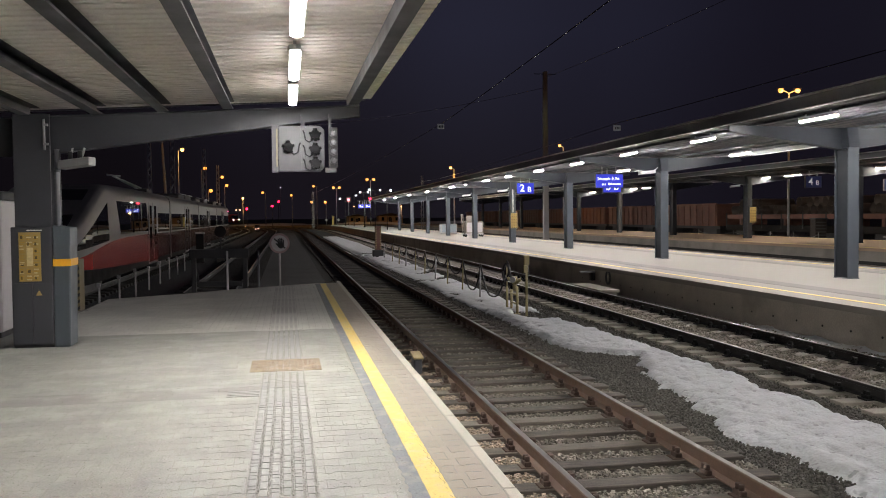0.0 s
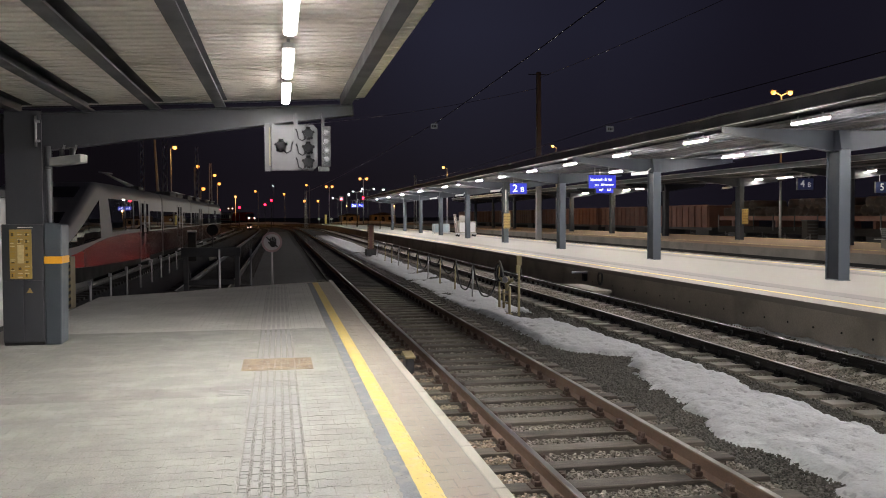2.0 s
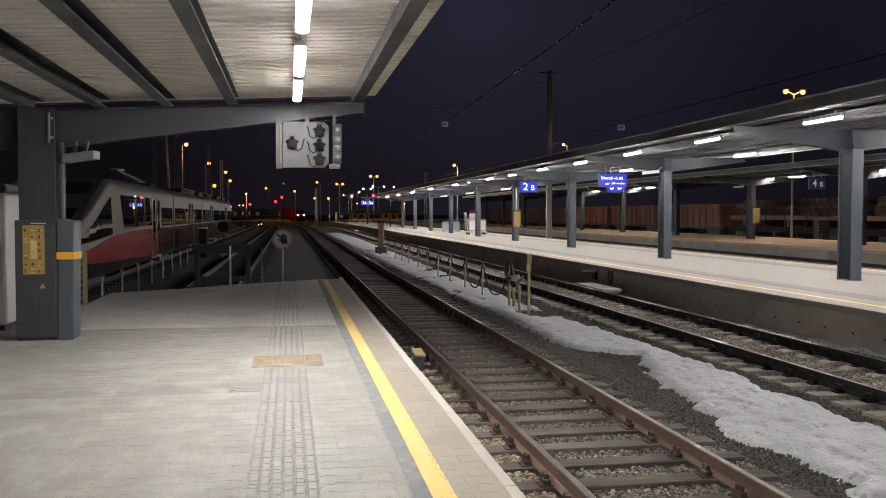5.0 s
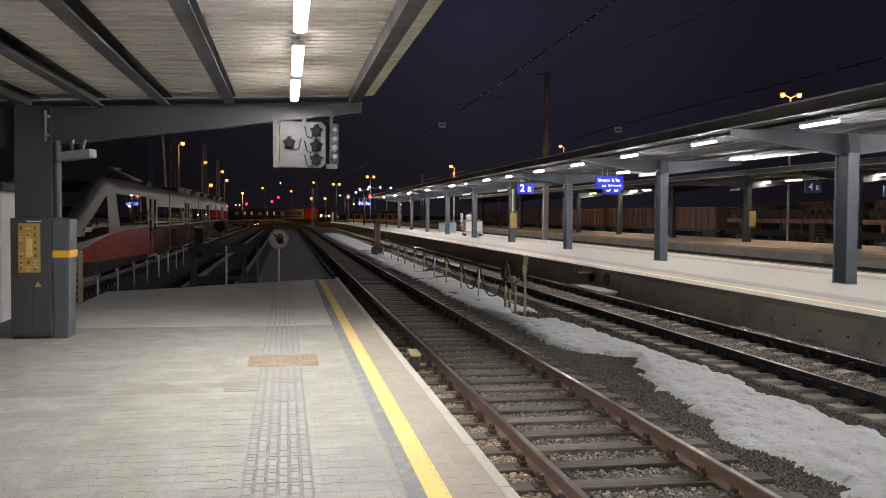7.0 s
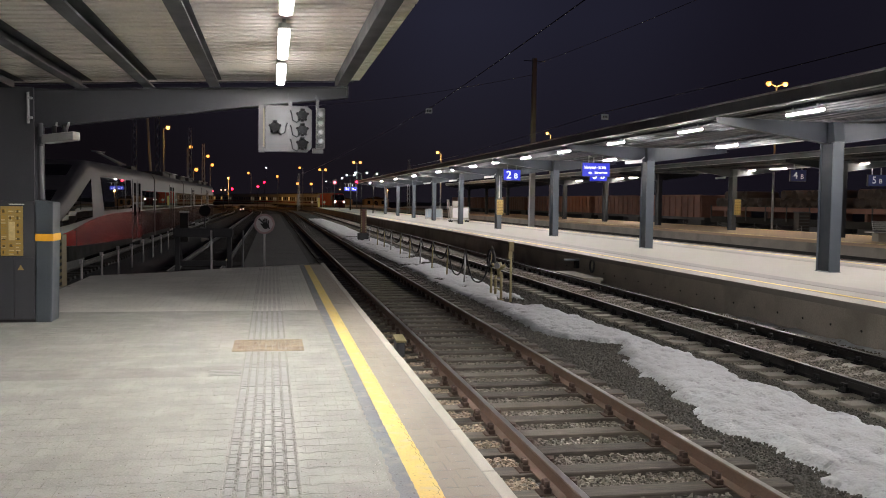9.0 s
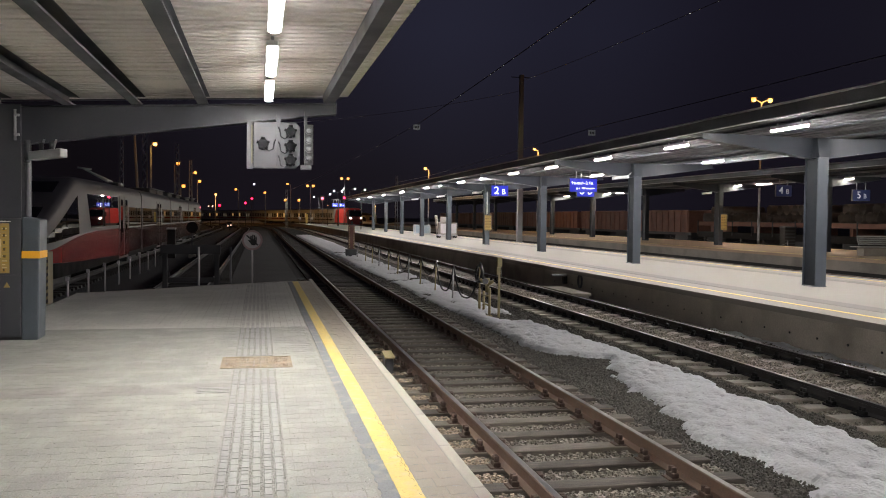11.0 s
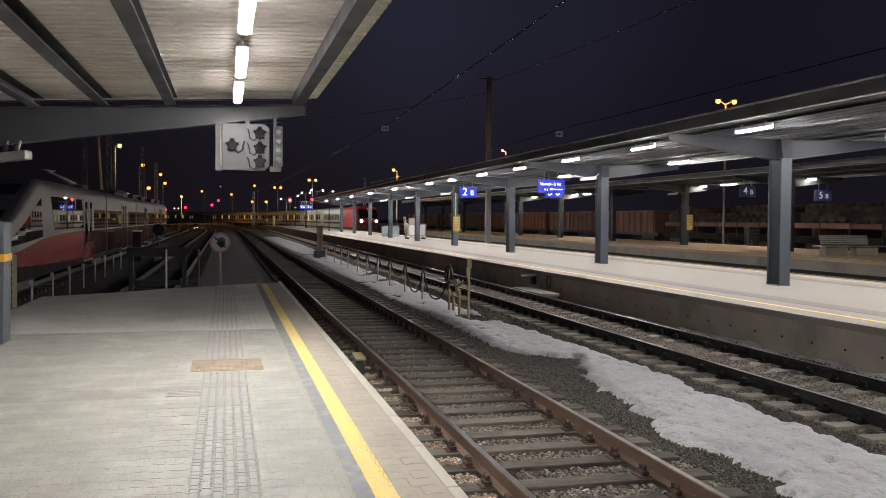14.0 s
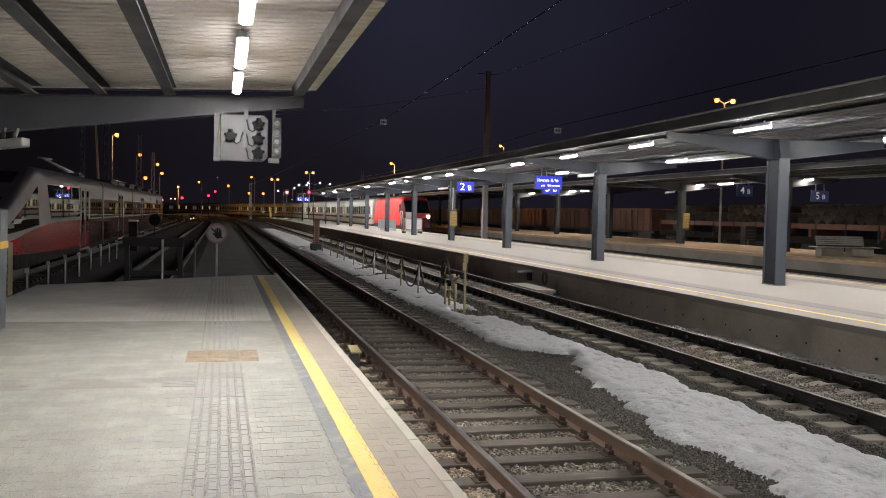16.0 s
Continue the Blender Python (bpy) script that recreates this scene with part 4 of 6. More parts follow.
def ceiling_light(label, material, length=1.4, width=0.072, group="", z_top=0.0, rim=-0.11, drop=-0.12, side=None):
    """A tube luminaire that hangs from its origin; its long side lies along y."""
    li = thing("ceiling_light", label, "ceiling light", group=group)
    def ring(r, half, n=8):
        """A long outline with round ends."""
        pts = []
        for k in range(n + 1):
            a = math.pi * k / n
            pts.append((r * math.cos(a), half - r + r * math.sin(a)))
        return pts + [(-x, -y) for x, y in pts]

    w, e = width / 2 + 0.018, length / 2 + 0.02
    part("housing", extrude(ring(w, e), "z", -0.052, 0.0, 0.004), WHITEBOX, li, "pale grey luminaire housing")
    shell, outer, inner = bmesh.new(), ring(w, e), ring(width / 2 + 0.003, length / 2 + 0.003)
    rows = [[shell.verts.new((x, y, z)) for x, y in pts] for pts, z in ((outer, -0.053), (outer, rim), (inner, rim), (inner, -0.053))]
    m = len(outer)
    for a, b in zip(rows, rows[1:] + rows[:1]):
        for k in range(m):
            shell.faces.new((a[k], a[(k + 1) % m], b[(k + 1) % m], b[k]))
    bmesh.ops.recalc_face_normals(shell, faces=shell.faces[:])
    part("rim", shell, side or WHITEBOX, li, "glowing side of the diffuser" if side else "pale grey rim")
    part("diffuser", extrude(ring(width / 2, length / 2), "z", drop, -0.054, 0.006), material, li, "bright white diffuser")
    for y in (-length / 3, length / 3):
        part("hanger", blocks((-0.015, 0.015, y - 0.015, y + 0.015, 0.0, z_top)), GALV, li)
    return li


lamp = ceiling_light("bright fluorescent tube luminaire under the canopy ceiling", TUBE, group="lights under the near canopy", z_top=0.08, rim=-0.111, side=TUBESIDE)
lamp.matrix_basis = pose(0.125, 6.72, 3.25)
for y in (9.03, 11.17, 0.1, -2.1, -4.3, -6.5):
    copy_thing(lamp, pose(0.125, y, 3.25))


# ---- canopies over platforms 2 and 3 ----
def island_canopy(x0, base, first, count, roof_from, roof_to, label, sheet, steel, shaft=3.28, step=11.23):
    c = thing("platform_canopy", label, "canopy", loc=(x0, 0, base))
    shape = [(-0.15, shaft - 0.03), (-3.2, shaft + 0.4), (-3.2, shaft + 0.55), (0, shaft + 0.5), (3.2, shaft + 0.55), (3.2, shaft + 0.4), (0.15, shaft - 0.03)]
    beam = mesh_of("beam", extrude(shape, "y", -0.014, 0.014), STEEL_BEAM)
    fl = []
    for sx in (-1, 1):
        fl.append(extrude([(sx * 0.1, shaft - 0.045), (sx * 3.22, shaft + 0.385), (sx * 3.22, shaft + 0.405), (sx * 0.1, shaft - 0.025)], "y", -0.13, 0.13))
    flange = [mesh_of("beam_flange", b, STEEL_BEAM) for b in fl]
    head = mesh_of("column_head", extrude([(-0.33, shaft), (0.33, shaft), (0.22, shaft + 0.5), (-0.22, shaft + 0.5)], "x", -0.15, 0.15, 0.004), STEEL_BEAM)
    col = mesh_of("column", h_column(0, 0, 0.0, shaft, 0.3, 0.57), steel)
    plate = mesh_of("base_plate", block(-0.165, 0.165, -0.3, 0.3, 0.0, 0.015, 0.003), steel)
    # added dark panel: stands for the darkness inside the column's groove
    infill = mesh_of("cable_duct", block(-0.115, -0.022, -0.245, 0.245, 0.02, shaft - 0.02, 0.006), GROOVE_DARK)
    bolt = mesh_of("bolt", rods(((0, 0, 0.015), (0, 0, 0.05), 0.016), seg=6), GALV)
    for k in range(count):
        y = first + step * k
        for nm, me, lb in (("column", col, "blue-grey painted H-section column"), ("base_plate", plate, ""), ("column_head", head, ""), ("beam", beam, "tapered steel cantilever beam"), ("beam_flange", flange[0], ""), ("beam_flange", flange[1], ""), ("cable_duct", infill, "dark panel added to darken the column's groove")):
            part(nm, me, None, c, lb).location = (0, y, 0)
        for dx in (-0.13, 0.13):
            for dy in (-0.27, 0.27):
                part("bolt", bolt, None, c).location = (dx, y + dy, 0)
    def rz(x):
        return shaft + 0.53 + 0.045 * abs(x)
    for x in (-3.1, -2.05, -0.9, 0.9, 2.05, 3.1):
        z = rz(x)
        part("purlin", extrude([(x - 0.03, z), (x + 0.03, z), (x + 0.03, z + 0.008), (x + 0.006, z + 0.008), (x + 0.006, z + 0.054), (x + 0.03, z + 0.054), (x + 0.03, z + 0.062), (x - 0.03, z + 0.062), (x - 0.03, z + 0.054), (x - 0.006, z + 0.054), (x - 0.006, z + 0.008), (x - 0.03, z + 0.008)], "y", roof_from, roof_to), STEEL_BEAM, c, "steel purlin")
    # trapezoid sheet with its ribs along the platform
    for sx in (-1, 1):
        pts, x = [], 0.0
        while x < 3.0:
            pts += [(x, 0.0), (x + 0.12, 0.0), (x + 0.15, 0.02), (x + 0.25, 0.02)]
            x += 0.28
        v, f = [], []
        for y in (roof_from, roof_to):
            v += [(sx * px, y, rz(px) + 0.066 + pz) for px, pz in pts] + [(sx * px, y, rz(px) + 0.078 + pz) for px, pz in pts]
        n = len(pts)
        for i in range(n - 1):
            f += [(i, i + 1, 2 * n + i + 1, 2 * n + i), (n + i + 1, n + i, 3 * n + i, 3 * n + i + 1)]
        part("roof_sheet", from_lists("roof_sheet", v, f, sheet), None, c, "grey trapezoid roof sheet")
        part("fascia", blocks((sx * 3.3 - 0.03, sx * 3.3 + 0.03, roof_from, roof_to, rz(3) - 0.105, rz(3) + 0.13)), FASCIA, c, "dark grey sheet metal roof edge")
        # lip and trim are white: the edge's lit lines are painted on
        part("drip_lip", blocks((sx * 3.3 - 0.05, sx * 3.3 + 0.05, roof_from, roof_to, rz(3) - 0.125, rz(3) - 0.107)), WHITE, c, "lip under the roof edge, white in place of lamp highlights")
        part("edge_trim", blocks((sx * 3.33 - 0.06, sx * 3.33 + 0.06, roof_from, roof_to, rz(3) + 0.132, rz(3) + 0.165)), WHITE, c, "roof edge trim, white in place of its lit line")
    return c


island_canopy(13.97, 0.0, 20.37 - 33.69, 12, -28, 112, "blue-grey steel canopy over the island platform", SHEET2, STEEL)
island_canopy(28.8, 0.1, 8.22, 12, -10, 130, "dim steel canopy over the farther island platform", SHEET2, STEEL_BEAM, shaft=3.4, step=10.97)

lamp2 = ceiling_light("bright tube luminaire under the island canopy", TUBE2, 1.42, 0.08, "lights under the island canopy", 0.06, -0.078, -0.118)
lamp2.matrix_basis = pose(11.86, 18.35, 3.87)
for k in range(-5, 17):
    if k:
        copy_thing(lamp2, pose(11.86, 18.35 + 5.62 * k, 3.87))
    copy_thing(lamp2, pose(16.08, 18.35 + 5.62 * k, 3.87))
lamp3 = ceiling_light("dim warm tube luminaire under the farther canopy", TUBE3, 1.6, 0.14, "lights under the farther canopy", 0.06)
lamp3.matrix_basis = pose(29.9, 41.3, 4.0)
for y in (48.8, 52.2, 70.6, 73.6, 84.0, 30.0):
    copy_thing(lamp3, pose(29.9, y, 4.0))


# ---- things on and round platform 1 ----
def column_cabinet():
    c = thing("switch_cabinet", "dark grey steel cabinet round a column with a yellow timetable", "cabinet", (-3.235, 12.42, 0))
    part("body", block(-0.262, 0.245, -0.12, 0.2, 0.04, 1.575, 0.01), STEEL_DARK, c, "dark grey cabinet body")
    part("door", block(-0.25, -0.008, -0.135, -0.121, 0.06, 0.845, 0.003), STEEL_DARK, c)
    part("door", block(0.0, 0.235, -0.135, -0.121, 0.06, 0.845, 0.003), STEEL_DARK, c)
    part("plinth", block(-0.255, 0.24, -0.1, 0.2, 0.0, 0.04), BLACK, c)
    board = part("timetable", block(-0.165, 0.105, -0.13, -0.121, 0.868, 1.508, 0.003), POSTER, c, "yellow printed timetable")
    rng = random.Random(3)
    for col in range(3):
        for row in range(7):
            if 1 < row < 5 and col == 1:
                continue
            x0, z0 = -0.155 + col * 0.086, 0.885 + row * 0.088
            for k in range(3):
                w = rng.uniform(0.04, 0.07)
                part("print_line", block(x0, x0 + w, -0.1325, -0.1301, z0 + k * 0.024, z0 + k * 0.024 + 0.013), rng.choice((PRINT_PALE, PRINT_MID, PRINT_MID)), board)
            if rng.random() < 0.6:
                part("print_block", block(x0 + 0.012, x0 + rng.uniform(0.03, 0.05), -0.1329, -0.1326, z0 + 0.01, z0 + rng.uniform(0.03, 0.055)), PRINT, board)
    part("map_panel", block(-0.068, 0.01, -0.1325, -0.1301, 1.07, 1.31), PRINT_PALE, board)
    part("warning_triangle", extrude([(0.035, 0.685), (0.115, 0.685), (0.075, 0.755)], "y", -0.139, -0.1352), POSTER, c, "small yellow warning triangle")
    part("top_light", block(-0.06, 0.12, -0.14, -0.121, 1.528, 1.54), WHITEBOX, c)
    s = thing("post_guard", "blue-grey sheet metal housing with an orange band", "housing", (-2.885, 12.42, 0))
    part("shell", extrude([(-0.1, 0.0), (0.092, 0.0), (0.12, 1.565), (-0.1, 1.595)], "y", -0.12, 0.3, 0.015), GUARD, s, "blue-grey sheet metal shell")
    part("orange_band", block(-0.103, 0.121, -0.124, 0.304, 1.06, 1.155, 0.004), BAND, s, "orange warning band")
    f = thing("floodlight", "pale grey box luminaire on a bracket", "luminaire", (-2.69, 12.45, 2.415), -12)
    part("body", extrude([(-0.21, -0.085), (0.21, -0.035), (0.21, 0.075), (-0.21, 0.025)], "y", -0.12, 0.1, 0.012), GALV, f, "pale grey housing")
    part("bracket", rods(((-0.1, 0, 0.05), (-0.1, 0.1, 0.2), 0.015)), GALV, f)
    part("bracket", rods(((0.06, 0, 0.05), (0.06, 0.1, 0.2), 0.015)), GALV, f)
    part("knob", rods(((-0.08, -0.02, 0.05), (-0.08, -0.02, 0.15), 0.03)), DARKPLASTIC, f)
    part("knob", rods(((0.05, -0.02, 0.06), (0.05, -0.02, 0.16), 0.03)), DARKPLASTIC, f)
    p = thing("cable_tube", "short galvanised tube on the column", "tube", (-3.07, 12.36, 2.58))
    part("tube", rods(((0, 0, 0), (0, 0, 0.4), 0.017)), GALV, p)
    part("clamp", blocks((-0.01, 0.05, -0.02, 0.02, 0.06, 0.09), (-0.01, 0.05, -0.02, 0.02, 0.31, 0.34)), GALV, p)
    w = thing("downpipe", "grey rain pipe beside the column", "pipe", (-2.955, 12.5, 0))
    part("pipe", rods(((0, 0, 1.55), (0, 0, 2.6), 0.035)), PURLIN, w)
    part("collar", rods(((0, 0, 2.3), (0, 0, 2.34), 0.042)), PURLIN, w)


def indicator_box():
    b = thing("departure_indicator", "pale grey back of a hanging signal indicator with cable glands", "signal box", (0, 12.45, 0))
    part("panel", extrude([(-0.07, 2.3), (0.5, 2.3), (0.56, 2.36), (0.56, 2.87), (0.5, 2.93), (-0.07, 2.93)], "y", 0.0, 0.16, 0.006), INDICATOR, b, "grey sheet back panel")
    part("side_plate", block(-0.16, -0.075, -0.01, 0.17, 2.29, 2.93, 0.004), INDICATOR, b)
    part("strip", block(-0.1, -0.078, -0.03, -0.011, 2.36, 2.88, 0.003), YELLOWED, b, "pale yellowed strip")
    part("seam", block(0.235, 0.295, -0.012, -0.001, 2.3, 2.93, 0.003), INDICATOR, b)
    for x, z in ((0.06, 2.63), (0.43, 2.8), (0.43, 2.6), (0.43, 2.41)):
        g = rods(((x, -0.001, z), (x, -0.05, z), 0.07), ((x, -0.05, z), (x, -0.075, z), 0.05), ((x, -0.03, z + 0.05), (x, -0.03, z + 0.09), 0.03), ((x, -0.03, z - 0.05), (x, -0.03, z - 0.085), 0.022), seg=12)
        for k in range(5):
            a = 2 * math.pi * (k + 0.25) / 5
            rod(g, (x + 0.05 * math.cos(a), -0.03, z + 0.05 * math.sin(a)), (x + 0.088 * math.cos(a), -0.03, z + 0.088 * math.sin(a)), 0.022, 0.016, 8)
        part("cable_gland", g, GLAND, b, "dark cable gland with clamping lugs")
        dx = 0.11 if x < 0.2 else -0.11
        pts = [(x + dx * 0.3, -0.03, z - 0.06), (x + dx * 0.7, -0.03, z - 0.1), (x + dx * 1.2, -0.03, z - 0.07), (x + dx * 1.35, -0.03, z + 0.02), (x + dx * 1.5, -0.02, z + 0.06)]
        part("cable", hose(pts, 0.008), GLAND, b, "black cable")
    part("hanger", blocks((0.235, 0.295, 0.05, 0.12, 2.93, 3.1)), STEEL_DARK, b)
    part("hanger", blocks((0.62, 0.66, 0.05, 0.22, 2.9, 3.1)), STEEL_DARK, b)
    h = part("lamp_housing", block(0.62, 0.74, 0.0, 0.14, 2.36, 2.91, 0.01), INDICATOR, b, "narrow housing with four round lamps")
    for k in range(4):
        z = 2.45 + 0.125 * k
        part("lamp_hood", rods(((0.68, 0.0, z), (0.68, -0.05, z), 0.052, 0.05), seg=16), INDICATOR, h)
        part("lens", rods(((0.68, -0.051, z), (0.68, -0.062, z), 0.04, 0.025), seg=16), PURLIN, h)
    part("lower_bracket", block(0.57, 0.72, 0.02, 0.12, 2.29, 2.355, 0.004), INDICATOR, b)


def no_entry_sign():
    s = thing("no_entry_sign", "round white sign with a crossed-out black palm on a post", "sign", (-0.15, 22.35, 0))
    part("post", rods(((0, 0, -0.05), (0, 0, 1.2), 0.024), seg=10), SIGNWHITE, s, "pale grey post")
    d = part("disc", rods(((0, -0.03, 1.04), (0, -0.042, 1.04), 0.212), seg=36), SIGNWHITE, s, "weathered white disc")
    ring = bmesh.new()
    n = 36
    for i in range(n):
        a, b = 2 * math.pi * i / n, 2 * math.pi * (i + 1) / n
        vs = [ring.verts.new((r * math.cos(t), y, 1.04 + r * math.sin(t))) for y in (-0.046, -0.03) for r, t in ((0.2, a), (0.25, a), (0.25, b), (0.2, b))]
        for f in ((0, 1, 2, 3), (7, 6, 5, 4), (1, 5, 6, 2), (0, 3, 7, 4)):
            ring.faces.new([vs[k] for k in f])
    part("rim", ring, SIGNRED, s, "faded red rim")
    palm = rods(((0.03, -0.047, 0.99), (0.03, -0.05, 0.99), 0.078), seg=14)
    for i, (x, h) in enumerate(((-0.028, 0.16), (0.012, 0.185), (0.053, 0.18), (0.093, 0.14))):
        quad_box(palm, x - 0.0165, x + 0.0165, -0.05, -0.047, 0.99, 0.99 + h)
    v = [palm.verts.new(p) for p in ((-0.03, -0.0495, 0.955), (-0.1, -0.0495, 1.03), (-0.08, -0.0495, 1.055), (-0.015, -0.0495, 1.01))]
    palm.faces.new(v)
    part("palm_shape", palm, BLACK, d, "black palm shape")
    bar = extrude([(-0.15, 1.15), (-0.125, 1.175), (0.15, 0.93), (0.125, 0.905)], "y", -0.0455, -0.0425)
    part("cross_bar", bar, DARKPLASTIC, d, "dark diagonal bar")


def slim_post(x, y, top, label, material=SIGNWHITE, r=0.024, cap=False, bottom=-0.8):
    p = thing("slim_post", label, "post", (x, y, bottom), group="slim posts beyond the platform end")
    part("tube", rods(((0, 0, 0), (0, 0, top - bottom), r)), material, p)
    if cap:
        part("cap", block(-0.06, 0.03, -0.03, 0.03, top - bottom - 0.1, top - bottom + 0.01, 0.008), material, p)
    return p


def hazard_post(x, y, z0, z1, w, label, d=0.12):
    p = thing("hazard_post", label, "post", (x, y, z0))
    h = z1 - z0
    part("shaft", block(-w / 2, w / 2, -d / 2, d / 2, 0, h, 0.01), HAZARD_Y, p, "dull yellow shaft")
    n = int(h / 0.12)
    for k in range(n):
        z = k * h / n
        bm = extrude([(-w / 2, z), (w / 2, z + 0.05), (w / 2, min(h, z + 0.11)), (-w / 2, z + 0.06)], "y", -d / 2 - 0.004, -d / 2 - 0.001)
        part("black_stripe", bm, BLACK, p)
    return p


def buffer_stop(x, y):
    b = thing("buffer_stop", "dark steel buffer stop at the end of a bay track", "buffer stop", (x, y, -0.8))
    for s in (-0.78, 0.78):
        part("upright", extrude([(0.0, 0), (0.16, 0), (0.16, 1.3), (0.0, 1.3)], "x", s - 0.07, s + 0.07, 0.01), TRAINGREY, b)
        part("strut", rods(((s, 0.16, 1.1), (s, 1.6, 0.25), 0.05)), TRAINGREY, b)
        part("buffer", rods(((s, 0.1, 1.38), (s, 0.4, 1.38), 0.08), ((s, 0.4, 1.38), (s, 0.44, 1.38), 0.13), seg=14), TRAINGREY, b)
    part("beam", block(-0.9, 0.9, -0.1, 0.02, 1.24, 1.52, 0.02), TRAINGREY, b, "dark cross beam")
    part("lower_beam", block(-0.7, 0.7, 0.02, 0.12, 0.34, 0.5, 0.02), TRAINGREY, b)


def disc_signal(x, y, z):
    d = thing("disc_signal", "round dark signal disc on a short post", "signal", (x, y, -0.8))
    part("post", rods(((0, 0.05, 0), (0, 0.05, z + 0.8), 0.04)), STEEL_DARK, d)
    part("disc", rods(((0, 0.0, z + 0.8), (0, -0.03, z + 0.8), 0.32), seg=24), SOOT, d, "dark round disc")
    part("foot", block(-0.2, 0.2, -0.15, 0.25, 0, 0.2, 0.02), CONCRETE, d)
    c = thing("track_cabinet", "small dark trackside cabinet with a pale lid", "cabinet", (-4.8, 52.0, -0.8))
    part("body", block(-0.22, 0.22, -0.2, 0.2, 0, 1.62, 0.02), DARKWOOD, c, "dark body")
    part("lid", block(-0.25, 0.25, -0.23, 0.23, 1.625, 1.72, 0.02), WHITEBOX, c, "pale lid")


def service_cabin():
    c = thing("service_cabin", "white metal cabin with a small window", "cabin", (-4.55, 14.0, 0))
    part("body", block(-0.75, 0.62, -0.6, 1.1, 0.08, 1.95, 0.04), SIGNWHITE, c, "dull white metal body")
    part("roof", block(-0.78, 0.65, -0.63, 1.13, 1.95, 2.08, 0.03), TRAINGREY, c, "dark roof")
    part("window", block(0.3, 0.52, -0.612, -0.6, 1.3, 1.75, 0.004), DARKGLASS, c)
    part("window_frame", blocks((0.26, 0.3, -0.615, -0.6, 1.25, 1.8), (0.52, 0.56, -0.615, -0.6, 1.25, 1.8), (0.3, 0.52, -0.615, -0.6, 1.75, 1.8), (0.3, 0.52, -0.615, -0.6, 1.25, 1.3)), WHITEBOX, c)
    part("plinth", block(-0.7, 0.57, -0.55, 1.05, 0.0, 0.08), BLACK, c)


column_cabinet()
indicator_box()
no_entry_sign()
slim_post(-1.36, 21.45, 0.9, "slim galvanised post at the platform end")
slim_post(-0.66, 22.15, 0.88, "slim dark post at the platform end", PURLIN)
for k in range(8):
    slim_post(-4.76, 24.1 + 2.8 * k, 0.05 + 0.03 * (k % 3 - 1), "slim grey post in a row beside the siding", SIGNWHITE, 0.026, True)
hazard_post(-3.775, 17.4, -0.02, 0.94, 0.085, "narrow yellow board with a black-striped edge at the platform end", 0.4)
buffer_stop(-2.06, 28.6)
disc_signal(-3.68, 52.0, 0.94)
service_cabin()

# small yellow-lidded box beside the rail
yb = thing("track_box", "small track-side box with a pale yellow lid", "track box", (1.95, 13.42, -0.8))
part("body", block(-0.055, 0.075, -0.12, 0.2, 0.0, 0.3, 0.03), STEEL_DARK, yb, "dark steel body")
part("lid", extrude([(-0.17, 0.3), (0.24, 0.34), (0.24, 0.372), (-0.17, 0.332)], "x", -0.07, 0.09, 0.012), OCHRE, yb, "pale yellow lid")
for sy in (-0.1, 0.16):
    part("hinge", rods(((0.1, sy - 0.04, 0.31), (0.1, sy + 0.04, 0.31), 0.016)), STEEL_DARK, yb)


